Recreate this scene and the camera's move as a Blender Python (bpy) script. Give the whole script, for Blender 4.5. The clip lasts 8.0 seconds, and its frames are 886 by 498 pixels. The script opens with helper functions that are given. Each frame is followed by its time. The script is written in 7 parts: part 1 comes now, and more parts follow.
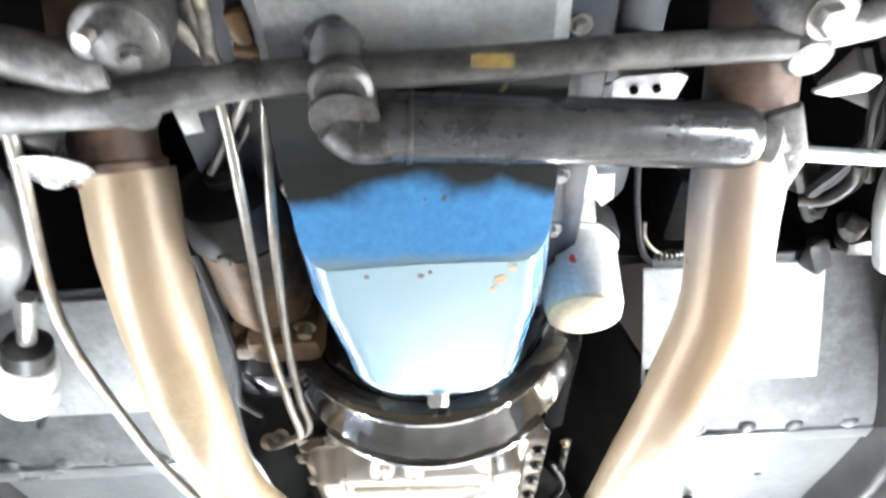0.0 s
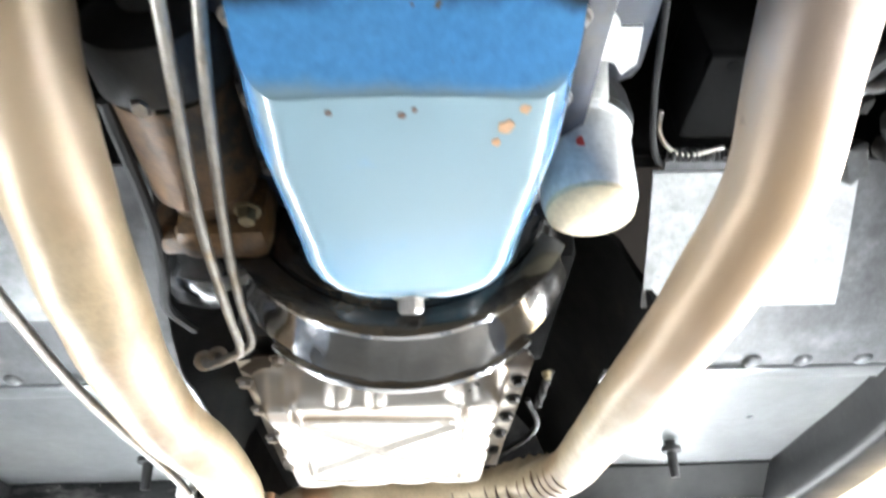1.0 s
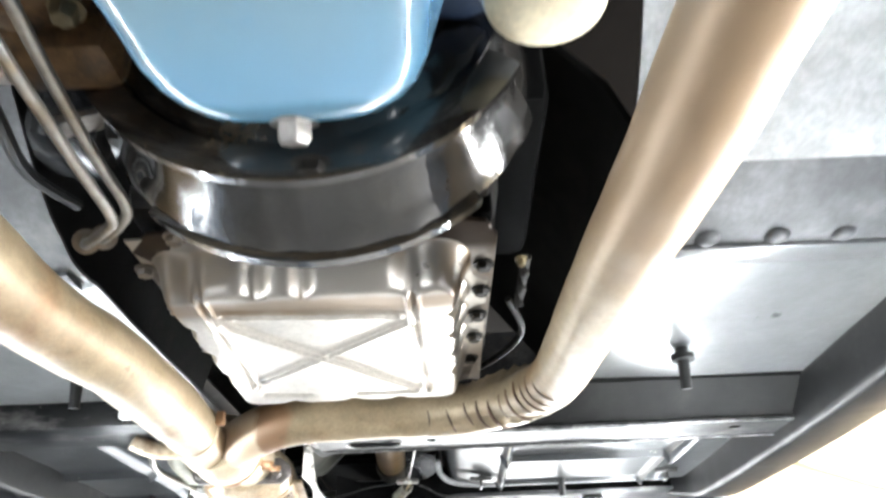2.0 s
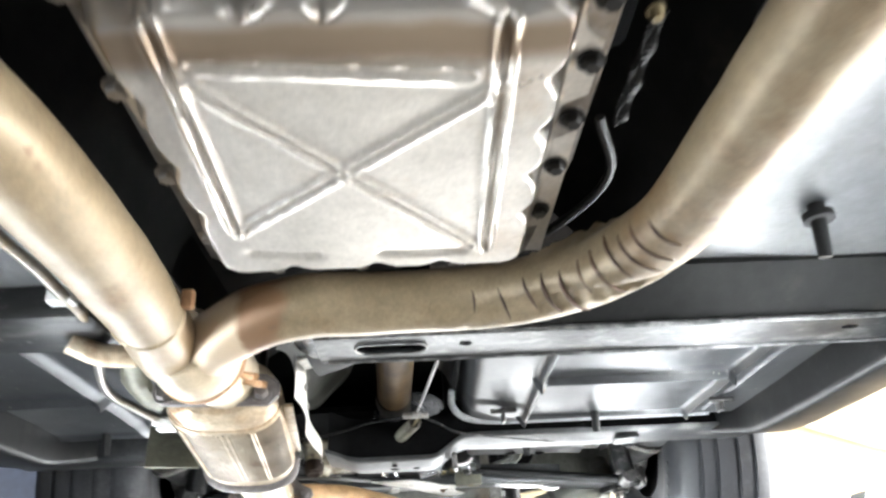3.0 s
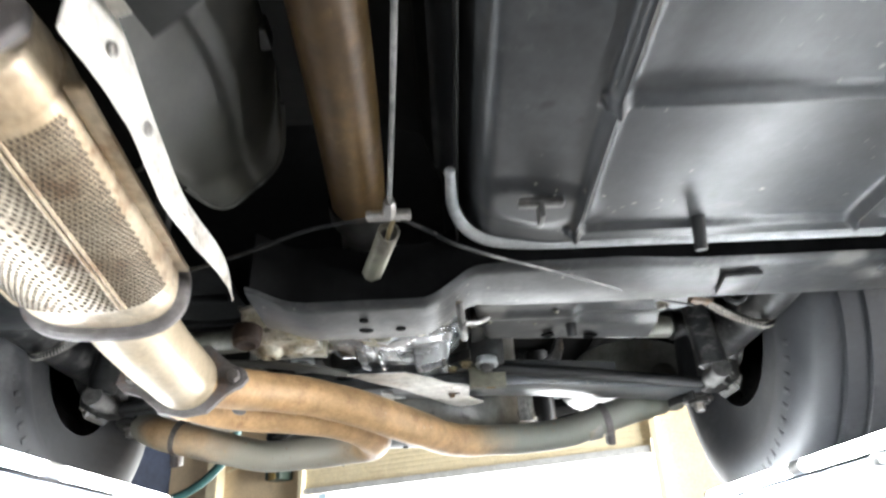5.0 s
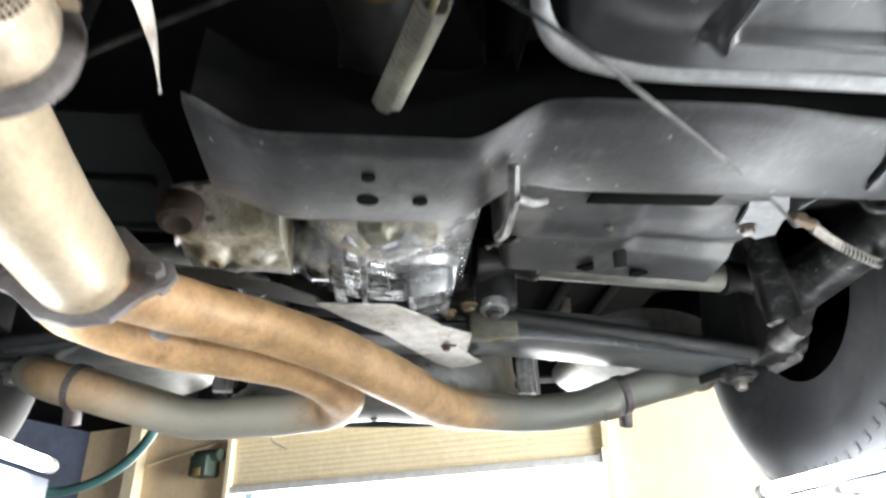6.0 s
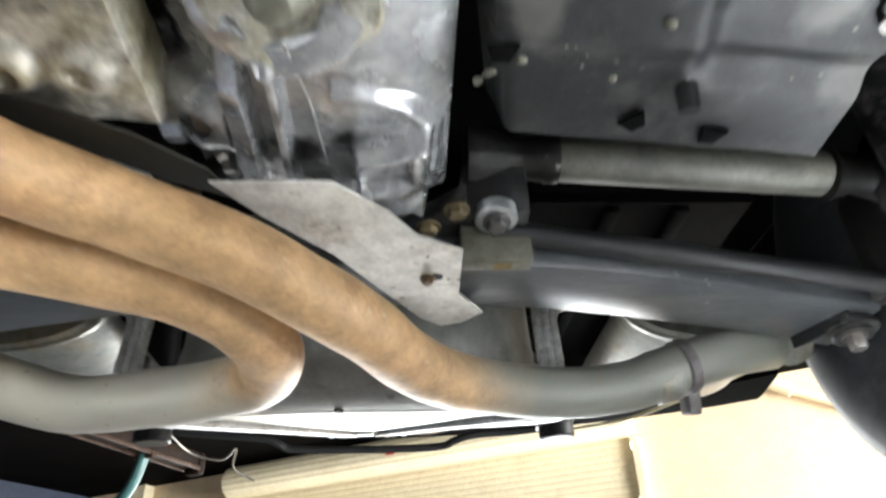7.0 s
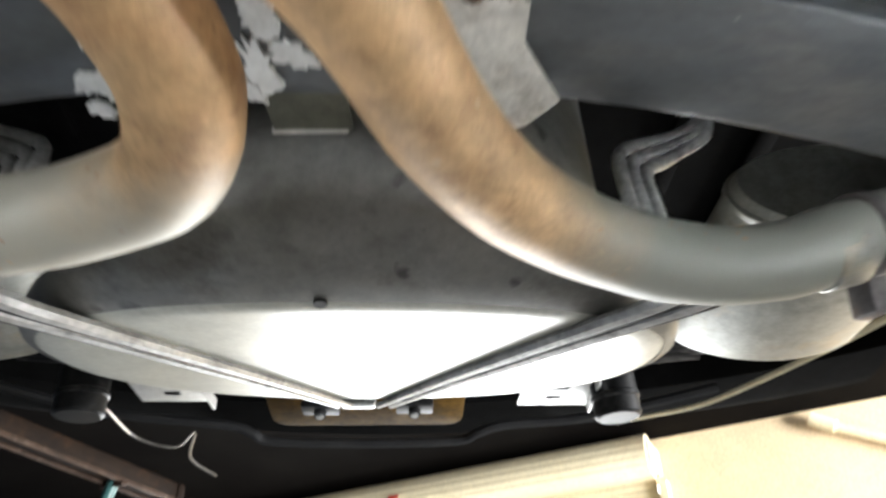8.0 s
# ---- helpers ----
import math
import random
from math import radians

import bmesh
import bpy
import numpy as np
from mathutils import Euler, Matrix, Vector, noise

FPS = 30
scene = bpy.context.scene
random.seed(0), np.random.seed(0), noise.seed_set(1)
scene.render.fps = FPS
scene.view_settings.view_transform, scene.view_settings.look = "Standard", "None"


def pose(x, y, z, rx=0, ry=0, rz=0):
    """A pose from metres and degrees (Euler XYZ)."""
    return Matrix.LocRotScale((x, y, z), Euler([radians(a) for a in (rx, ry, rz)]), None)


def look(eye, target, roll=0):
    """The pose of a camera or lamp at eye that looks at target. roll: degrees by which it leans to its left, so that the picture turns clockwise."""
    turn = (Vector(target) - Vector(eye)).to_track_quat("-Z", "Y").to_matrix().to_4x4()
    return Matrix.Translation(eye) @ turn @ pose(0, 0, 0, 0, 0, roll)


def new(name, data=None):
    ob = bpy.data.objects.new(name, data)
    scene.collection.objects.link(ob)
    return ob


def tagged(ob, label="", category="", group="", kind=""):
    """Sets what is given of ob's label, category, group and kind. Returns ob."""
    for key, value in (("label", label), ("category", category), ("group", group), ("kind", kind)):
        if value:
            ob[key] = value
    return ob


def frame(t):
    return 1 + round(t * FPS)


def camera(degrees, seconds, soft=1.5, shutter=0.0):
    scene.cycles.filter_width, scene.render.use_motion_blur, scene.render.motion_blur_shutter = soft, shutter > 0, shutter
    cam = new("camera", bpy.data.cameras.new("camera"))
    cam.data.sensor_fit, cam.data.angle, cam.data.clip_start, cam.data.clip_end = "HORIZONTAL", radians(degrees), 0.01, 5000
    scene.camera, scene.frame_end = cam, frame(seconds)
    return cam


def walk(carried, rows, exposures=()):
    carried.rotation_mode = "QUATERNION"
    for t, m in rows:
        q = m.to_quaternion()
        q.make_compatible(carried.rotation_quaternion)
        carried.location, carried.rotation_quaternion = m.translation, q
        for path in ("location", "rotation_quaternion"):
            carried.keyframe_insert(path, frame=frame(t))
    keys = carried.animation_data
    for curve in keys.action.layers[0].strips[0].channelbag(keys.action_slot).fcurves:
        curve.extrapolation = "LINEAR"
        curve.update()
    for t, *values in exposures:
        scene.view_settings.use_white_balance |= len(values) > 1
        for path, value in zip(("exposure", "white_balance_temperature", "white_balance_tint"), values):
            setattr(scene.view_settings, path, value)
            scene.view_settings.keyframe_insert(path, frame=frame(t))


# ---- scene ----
cam = camera(64.9, 8.0, soft=2.5, shutter=0.5)
PATH = [
    (0, (0.074, 0.035, 1.349), (0.059, 1.617, 2.574), -2.8),
    (0.5, (0.027, 0.125, 1.373), (0.164, 1.734, 2.554), -2.4),
    (1, (0.053, 0.198, 1.375), (0.151, 1.846, 2.503), -2.9),
    (1.2, (0.075, 0.234, 1.38), (0.188, 1.911, 2.464), -3.6),
    (2.3, (0.155, 0.465, 1.391), (0.076, 2.219, 2.35), -2.0),
    (2.5, (0.141, 0.526, 1.387), (0.019, 2.292, 2.318), -1.9),
    (3, (0.058, 0.699, 1.388), (0.139, 2.469, 2.316), -3.3),
    (3.5, (0.011, 0.831, 1.376), (0.158, 2.622, 2.254), -2.7),
    (4, (0.05, 0.978, 1.352), (0.165, 2.762, 2.248), -3.2),
    (4.5, (0.106, 1.181, 1.368), (0.1, 2.979, 2.244), -2.2),
    (4.7, (0.117, 1.244, 1.362), (0.112, 3.054, 2.211), -2.5),
    (5.8, (0.029, 1.647, 1.362), (0.104, 3.440, 2.244), -0.5),
    (6, (0.017, 1.705, 1.36), (0.177, 3.496, 2.234), -0.9),
    (6.5, (0.039, 1.882, 1.339), (0.151, 3.662, 2.246), -1.2),
    (7, (0.09, 2.094, 1.347), (0.195, 3.808, 2.373), -2.0),
    (7.5, (0.101, 2.261, 1.334), (0.143, 3.993, 2.333), -1.3),
    (8, (0.076, 2.492, 1.335), (0.167, 4.12, 2.493), -1.5),
]
EXPOSURES = [(0.0, 1.55), (1.2, 1.18), (2.5, 0.6), (3.5, 0.3), (4.5, 0.12), (6.0, 0.05), (7.0, -0.08), (8.0, -0.25)]
walk(cam, [(t, look(eye, target, roll)) for t, eye, target, roll in PATH], EXPOSURES)

# ---- world and large lights ----
world = bpy.data.worlds.new("world")
scene.world = world
world.use_nodes = True
wn = world.node_tree
sky = wn.nodes.new("ShaderNodeTexSky")
sky.sky_type, sky.sun_disc, sky.sun_elevation, sky.sun_rotation = "NISHITA", False, radians(40), radians(200)
wn.links.new(sky.outputs[0], wn.nodes["Background"].inputs[0])
wn.nodes["Background"].inputs[1].default_value = 0.12


def area_lamp(name, m, sx, sy, power, colour):
    data = bpy.data.lights.new(name, "AREA")
    data.shape, data.size, data.size_y, data.energy, data.color = "RECTANGLE", sx, sy, power, colour
    ob = new(name, data)
    ob.matrix_world = m
    return ob


# The garage stands askew to the car: U runs along the rear wall, N points out through it.
U, N = Vector((0.862, -0.506, 0)), Vector((0.506, 0.862, 0))
CORNER = Vector((-1.386, 8.90, 0))
DOOR_W, DOOR_OPEN = 3.6, 2.25


def room(u, n, z):
    return CORNER + U * u + N * n + Vector((0, 0, z))


ROOM_TURN = math.degrees(math.atan2(U.y, U.x))
# daylight in the half-raised rear door; an unseen fill lamp added behind the walk
area_lamp("daylight_rear_door", look(room(1.8, 0.3, 1.15), room(1.8, -3, 1.0)), 3.4, 2.1, 380, (0.93, 0.97, 1.0))
area_lamp("added_fill_front", look(room(2.4, -13.4, 1.4), room(2.4, -8, 1.3)), 4.4, 2.6, 60, (0.90, 0.95, 1.0))


# fill lamp in an unseen side doorway, added to brighten the rear wall
area_lamp("added_fill_side", look(room(9.15, -2.0, 1.3), room(0, -1.2, 1.4)), 3.0, 2.4, 1900, (0.96, 0.98, 1.0))


# ---- materials ----
def material(name, base, other=None, rough=0.5, metal=0.0, scale=8.0, bump=0.15, stain=None, stain_amount=0.5, stain_scale=3.0, grain=160.0,
             rough_var=0.15, stretch=(1, 1, 1), random=0.0, coat=0.0, spec=0.5, grime=0.28):
    mat = bpy.data.materials.new(name)
    mat.use_nodes = True
    nt = mat.node_tree
    bsdf = nt.nodes["Principled BSDF"]
    other = other or tuple(c * 0.7 for c in base)
    geo = nt.nodes.new("ShaderNodeNewGeometry")
    mapping = nt.nodes.new("ShaderNodeMapping")
    mapping.inputs["Scale"].default_value = stretch
    nt.links.new(geo.outputs["Position"], mapping.inputs["Vector"])

    def tex(sc, detail, rough_=0.6):
        n = nt.nodes.new("ShaderNodeTexNoise")
        n.inputs["Scale"].default_value, n.inputs["Detail"].default_value, n.inputs["Roughness"].default_value = sc, detail, rough_
        nt.links.new(mapping.outputs[0], n.inputs["Vector"])
        return n

    def ramp(src, lo, hi):
        r = nt.nodes.new("ShaderNodeMapRange")
        r.inputs["From Min"].default_value, r.inputs["From Max"].default_value = lo, hi
        nt.links.new(src, r.inputs["Value"])
        return r.outputs[0]

    def mix(fac, a, b):
        m = nt.nodes.new("ShaderNodeMix")
        m.data_type = "RGBA"
        nt.links.new(fac, m.inputs["Factor"])
        for sock, v in ((m.inputs["A"], a), (m.inputs["B"], b)):
            if isinstance(v, tuple):
                sock.default_value = (*v, 1)
            else:
                nt.links.new(v, sock)
        return m.outputs["Result"]

    big, fine = tex(scale, 6), tex(grain, 4)
    col = mix(ramp(big.outputs[0], 0.37, 0.63), base, other)
    if stain:
        st = tex(stain_scale, 8, 0.7)
        c = 0.62 - 0.25 * stain_amount
        col = mix(ramp(st.outputs[0], c, c + 0.14), col, stain)
    speck = mix(ramp(fine.outputs[0], 0.25, 0.75), tuple([0.78] * 3), tuple([1.12] * 3))
    mul = nt.nodes.new("ShaderNodeMix")
    mul.data_type, mul.blend_type = "RGBA", "MULTIPLY"
    mul.inputs["Factor"].default_value = 0.8
    nt.links.new(col, mul.inputs["A"])
    nt.links.new(speck, mul.inputs["B"])
    mid = tex(scale * 6, 5, 0.7)
    mul2 = nt.nodes.new("ShaderNodeMix")
    mul2.data_type, mul2.blend_type = "RGBA", "MULTIPLY"
    mul2.inputs["Factor"].default_value = 1.0
    nt.links.new(mul.outputs["Result"], mul2.inputs["A"])
    nt.links.new(mix(ramp(mid.outputs[0], 0.34, 0.62), tuple([1.0 - grime] * 3), tuple([1.06] * 3)), mul2.inputs["B"])
    out = mul2.outputs["Result"]
    if random:
        info = nt.nodes.new("ShaderNodeObjectInfo")
        hsv = nt.nodes.new("ShaderNodeHueSaturation")
        r = nt.nodes.new("ShaderNodeMapRange")
        r.inputs["To Min"].default_value, r.inputs["To Max"].default_value = 1 - random, 1 + random
        nt.links.new(info.outputs["Random"], r.inputs["Value"])
        nt.links.new(r.outputs[0], hsv.inputs["Value"])
        nt.links.new(out, hsv.inputs["Color"])
        out = hsv.outputs[0]
    nt.links.new(out, bsdf.inputs["Base Color"])
    rr = nt.nodes.new("ShaderNodeMapRange")
    rr.inputs["To Min"].default_value, rr.inputs["To Max"].default_value = max(rough - rough_var, 0.03), min(rough + rough_var, 1)
    nt.links.new(big.outputs[0], rr.inputs["Value"])
    nt.links.new(rr.outputs[0], bsdf.inputs["Roughness"])
    bsdf.inputs["Metallic"].default_value = metal
    bsdf.inputs["Coat Weight"].default_value = coat
    bsdf.inputs["Specular IOR Level"].default_value = spec
    if bump:
        b1, b2 = nt.nodes.new("ShaderNodeBump"), nt.nodes.new("ShaderNodeBump")
        b1.inputs["Strength"].default_value, b1.inputs["Distance"].default_value = bump, 0.001
        b2.inputs["Strength"].default_value, b2.inputs["Distance"].default_value = bump, 0.004
        nt.links.new(fine.outputs[0], b1.inputs["Height"])
        nt.links.new(big.outputs[0], b2.inputs["Height"])
        nt.links.new(b1.outputs[0], b2.inputs["Normal"])
        nt.links.new(b2.outputs[0], bsdf.inputs["Normal"])
    return mat


def glow(name, colour, strength):
    mat = bpy.data.materials.new(name)
    mat.use_nodes = True
    bsdf = mat.node_tree.nodes["Principled BSDF"]
    bsdf.inputs["Base Color"].default_value = (0.8, 0.8, 0.8, 1)
    bsdf.inputs["Emission Color"].default_value = (*colour, 1)
    bsdf.inputs["Emission Strength"].default_value = strength
    return mat


EXHAUST = material("heat_tinted_exhaust_steel", (0.31, 0.240, 0.152), (0.215, 0.162, 0.095), 0.44, 0.25, 7, 0.16, (0.19, 0.115, 0.055), 0.33, 6.5, 260, grime=0.16)
EXHAUST_DARK = material("burnt_brown_exhaust_iron", (0.13, 0.085, 0.065), (0.08, 0.055, 0.045), 0.6, 0.4, 10, 0.25, (0.2, 0.11, 0.06), 0.4, 8)
EXHAUST_RUST = material("orange_rusted_exhaust_steel", (0.42, 0.25, 0.13), (0.34, 0.19, 0.10), 0.55, 0.35, 6, 0.15, (0.22, 0.11, 0.06), 0.35, 9, 220)
# bumper black, also used where bays and cavities are painted as shade
BUMPER_AND_SHADE = material("matt_black_bumper_and_shade", (0.005, 0.005, 0.005), (0.007, 0.007, 0.007), 0.9, 0.0, 6, 0.05, spec=0.03)
# near-black carries the shade in the tunnel and on faces beside it
TUNNEL = material("near_black_tunnel_shade", (0.009, 0.009, 0.0085), (0.005, 0.005, 0.005), 0.7, 0.0, 10, 0.2, (0.02, 0.018, 0.015), 0.3, 9, spec=0.2)
# near-black that stands in for the shade inside holes and gaps
HOLE = material("near_black_recess_shade", (0.003, 0.003, 0.003), (0.002, 0.002, 0.002), 0.95, 0.0, 10, 0.0, spec=0.05)
EXHAUST_GREY = material("grey_aluminised_pipe", (0.30, 0.30, 0.27), (0.22, 0.22, 0.20), 0.45, 0.5, 6, 0.12, (0.30, 0.24, 0.16), 0.4, 5, 220)
CAT_SHELL = material("pale_heat_tinted_stainless", (0.62, 0.53, 0.40), (0.46, 0.35, 0.23), 0.40, 0.4, 12, 0.15, (0.26, 0.15, 0.075), 0.42, 13)
NECK = material("smooth_straw_tinted_steel", (0.50, 0.42, 0.30), (0.42, 0.345, 0.235), 0.40, 0.3, 5, 0.08, (0.27, 0.20, 0.13), 0.2, 7, grime=0.12)
CAT_DIMPLE = material("dark_embossed_shield_dimples", (0.085, 0.066, 0.048), (0.05, 0.04, 0.03), 0.6, 0.2, 20, 0.1, spec=0.2)
FLANGE = material("dull_grey_flange_iron", (0.17, 0.155, 0.15), (0.11, 0.10, 0.10), 0.6, 0.4, 12, 0.25, (0.2, 0.12, 0.08), 0.3, 12)
BLUE = material("engine_blue_paint", (0.052, 0.195, 0.41), (0.060, 0.212, 0.43), 0.22, 0.0, 5, 0.05, (0.05, 0.12, 0.20), 0.05, 9, 120, coat=0.6, grime=0.05)
GREASE = material("baked_black_grease", (0.016, 0.016, 0.016), (0.030, 0.028, 0.025), 0.45, 0.0, 14, 0.35, (0.045, 0.05, 0.055), 0.35, 9, spec=0.35)
OILY_GREY = material("oily_grey_steel", (0.13, 0.132, 0.135), (0.07, 0.072, 0.076), 0.24, 0.7, 9, 0.12, (0.035, 0.035, 0.035), 0.45, 8)
FRONT_PAN = material("dusty_grey_painted_pan", (0.30, 0.31, 0.31), (0.21, 0.216, 0.22), 0.36, 0.3, 6, 0.1, (0.12, 0.12, 0.12), 0.3, 7, grime=0.2)
BLOCK = material("dark_navy_engine_iron", (0.008, 0.018, 0.042), (0.005, 0.009, 0.018), 0.5, 0.0, 9, 0.3, (0.014, 0.013, 0.012), 0.6, 6)
GLOSS_BLACK = material("oil_wet_black_cover", (0.010, 0.0095, 0.009), (0.022, 0.020, 0.018), 0.2, 0.0, 18, 0.3, (0.05, 0.038, 0.026), 0.35, 12, coat=0.9, rough_var=0.08)
CASE = material("greasy_cast_aluminium", (0.034, 0.033, 0.031), (0.014, 0.0135, 0.013), 0.42, 0.5, 14, 0.3, (0.015, 0.013, 0.012), 0.5, 9)
PAN = material("pressed_zinc_steel", (0.60, 0.565, 0.51), (0.55, 0.515, 0.465), 0.33, 0.65, 5, 0.05, (0.45, 0.37, 0.29), 0.2, 6, 200, grime=0.08)
STEEL = material("bare_dirty_steel", (0.42, 0.40, 0.38), (0.30, 0.28, 0.26), 0.35, 0.8, 10, 0.12, (0.22, 0.17, 0.12), 0.35, 10)
LINE = material("dull_grey_steel_line", (0.38, 0.36, 0.33), (0.27, 0.25, 0.22), 0.38, 0.7, 10, 0.1, (0.24, 0.18, 0.11), 0.35, 14)
FORGED = material("dusty_forged_grey_steel", (0.17, 0.165, 0.16), (0.055, 0.053, 0.05), 0.42, 0.4, 11, 0.35, (0.035, 0.032, 0.03), 0.5, 12, grime=0.5)
WORN = material("bright_worn_forged_steel", (0.36, 0.35, 0.34), (0.12, 0.116, 0.112), 0.44, 0.4, 16, 0.35, (0.06, 0.056, 0.05), 0.45, 14, grime=0.5)
RUSTCHIP = material("brown_rust_chip", (0.10, 0.056, 0.036), (0.065, 0.038, 0.026), 0.7, 0.0, 40, 0.2)
BOSS_IRON = material("dark_rusty_cast_iron", (0.034, 0.021, 0.015), (0.020, 0.014, 0.011), 0.65, 0.1, 30, 0.3, (0.06, 0.04, 0.028), 0.35, 30, spec=0.25)
PALEPAD = material("pale_grey_insulation_pad", (0.29, 0.295, 0.30), (0.21, 0.215, 0.22), 0.5, 0.0, 12, 0.2, (0.2, 0.2, 0.2), 0.4, 9)
SCRAPED = material("scraped_frame_edge", (0.24, 0.235, 0.23), (0.05, 0.05, 0.05), 0.4, 0.4, 40, 0.3, (0.04, 0.04, 0.04), 0.45, 30)
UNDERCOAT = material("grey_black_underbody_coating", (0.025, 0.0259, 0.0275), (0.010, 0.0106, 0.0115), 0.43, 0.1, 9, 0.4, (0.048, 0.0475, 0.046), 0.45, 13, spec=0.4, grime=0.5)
FLOORPAN = material("smooth_grey_floor_coating", (0.12, 0.1235, 0.127), (0.085, 0.0875, 0.09), 0.30, 0.05, 4, 0.10, (0.12, 0.12, 0.115), 0.4, 3.5, 120, spec=1.0)
FRAME = material("worn_black_frame_paint", (0.014, 0.0142, 0.0146), (0.007, 0.0072, 0.0075), 0.42, 0.2, 8, 0.3, (0.075, 0.072, 0.069), 0.5, 30, 220, stretch=(0.35, 1, 1), spec=0.25, grime=0.5)
TOE = material("dull_darker_grey_toe_board", (0.075, 0.077, 0.08), (0.045, 0.046, 0.048), 0.5, 0.05, 5, 0.2, (0.10, 0.10, 0.098), 0.3, 6, 120, spec=0.35, grime=0.35)
FRAME_PLAIN = material("satin_black_frame_paint", (0.011, 0.0112, 0.0116), (0.006, 0.0062, 0.0065), 0.46, 0.1, 8, 0.2, (0.030, 0.029, 0.028), 0.3, 16, spec=0.18)
SCUFFED = material("scuffed_grey_black_steel", (0.022, 0.0225, 0.023), (0.009, 0.0095, 0.010), 0.40, 0.2, 14, 0.4, (0.13, 0.127, 0.122), 0.46, 34, 220, stretch=(0.6, 1, 1), spec=0.42, grime=0.5)
REARFLOOR = material("dark_grey_panel_coating", (0.033, 0.0343, 0.0363), (0.020, 0.0208, 0.022), 0.36, 0.1, 5, 0.12, (0.085, 0.085, 0.083), 0.25, 4, 140, rough_var=0.08, spec=0.3)
RUBBER = material("black_tyre_rubber", (0.014, 0.015, 0.018), (0.02, 0.021, 0.024), 0.62, 0.0, 12, 0.15, (0.05, 0.05, 0.052), 0.4, 6)
PLASTIC = material("black_moulded_plastic", (0.010, 0.010, 0.011), (0.016, 0.016, 0.016), 0.55, 0.0, 12, 0.1, spec=0.3)
FILTER = material("pale_grey_filter_paint", (0.66, 0.66, 0.65), (0.58, 0.58, 0.57), 0.3, 0.0, 6, 0.04, (0.5, 0.47, 0.42), 0.15, 12, grime=0.12)
FILTER_END = material("cream_filter_end_paint", (0.70, 0.62, 0.44), (0.62, 0.53, 0.36), 0.4, 0.0, 8, 0.06, (0.5, 0.38, 0.22), 0.2, 14, grime=0.12)
STARTER = material("rust_stained_starter_case", (0.19, 0.105, 0.042), (0.09, 0.05, 0.024), 0.5, 0.25, 12, 0.4, (0.03, 0.024, 0.018), 0.6, 14, grime=0.45)
RUST_TUBE = material("rusty_driveshaft_tube", (0.105, 0.060, 0.019), (0.052, 0.030, 0.012), 0.42, 0.4, 9, 0.2, (0.20, 0.15, 0.085), 0.15, 20)
DIFF = material("oil_wet_cast_iron", (0.58, 0.59, 0.60), (0.38, 0.385, 0.39), 0.26, 0.6, 12, 0.2, (0.12, 0.115, 0.105), 0.25, 11, coat=0.6)
DIRTY_ALU = material("yellow_stained_aluminium", (0.60, 0.59, 0.54), (0.36, 0.33, 0.22), 0.42, 0.25, 18, 0.25, (0.12, 0.10, 0.05), 0.35, 16, grime=0.4)
SHIELD = material("dull_aluminium_heat_shield", (0.74, 0.72, 0.67), (0.63, 0.61, 0.555), 0.5, 0.3, 7, 0.1, (0.32, 0.27, 0.21), 0.35, 10, 180)
STRAP = material("bright_dusty_strap_steel", (0.60, 0.60, 0.585), (0.36, 0.355, 0.34), 0.34, 0.35, 18, 0.2, (0.15, 0.145, 0.14), 0.3, 16)
ZINC = material("bright_zinc_washer", (0.62, 0.64, 0.64), (0.5, 0.52, 0.52), 0.3, 0.7, 20, 0.08)
BRASS = material("dull_brass_bolt", (0.24, 0.19, 0.105), (0.16, 0.125, 0.07), 0.5, 0.5, 20, 0.1)
GALV = material("white_plated_bracket", (0.72, 0.72, 0.70), (0.6, 0.6, 0.58), 0.4, 0.2, 10, 0.06, grime=0.15)
SPRING = material("dusty_grey_leaf_spring", (0.105, 0.112, 0.118), (0.065, 0.069, 0.073), 0.34, 0.2, 6, 0.2, (0.16, 0.15, 0.135), 0.35, 5, 180, stretch=(0.4, 1, 1), spec=0.8)
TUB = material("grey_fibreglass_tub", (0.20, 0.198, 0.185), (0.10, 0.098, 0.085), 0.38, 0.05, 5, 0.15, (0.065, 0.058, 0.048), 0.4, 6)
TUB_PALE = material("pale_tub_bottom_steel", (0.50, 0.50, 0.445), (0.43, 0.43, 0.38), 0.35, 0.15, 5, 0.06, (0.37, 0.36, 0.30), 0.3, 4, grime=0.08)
AMBER = material("brown_primer_panel", (0.125, 0.068, 0.012), (0.075, 0.042, 0.009), 0.8, 0.0, 14, 0.1, (0.05, 0.032, 0.012), 0.4, 9, spec=0.08)
# olive-grey darkened to hold the low light in the tunnel
TUNNEL_SHIELD = material("darkened_olive_grey_shield", (0.021, 0.0207, 0.0155), (0.012, 0.0117, 0.009), 0.5, 0.1, 6, 0.15, (0.025, 0.023, 0.02), 0.35, 8)
SHAFT = material("dusty_olive_shaft_tube", (0.12, 0.117, 0.095), (0.075, 0.073, 0.06), 0.5, 0.2, 8, 0.2, (0.05, 0.045, 0.036), 0.4, 9)
OLIVE = material("olive_grimy_metal", (0.17, 0.165, 0.125), (0.11, 0.107, 0.08), 0.5, 0.3, 7, 0.2, (0.07, 0.06, 0.045), 0.4, 6)
YELLOW = material("yellow_paint_mark", (0.24, 0.15, 0.025), (0.10, 0.085, 0.05), 0.6, 0.0, 60, 0.1)
WALL = material("cream_painted_wall", (0.74, 0.58, 0.37), (0.70, 0.54, 0.34), 0.7, 0.0, 2, 0.08, (0.66, 0.49, 0.30), 0.3, 1.5, 60, grime=0.04)
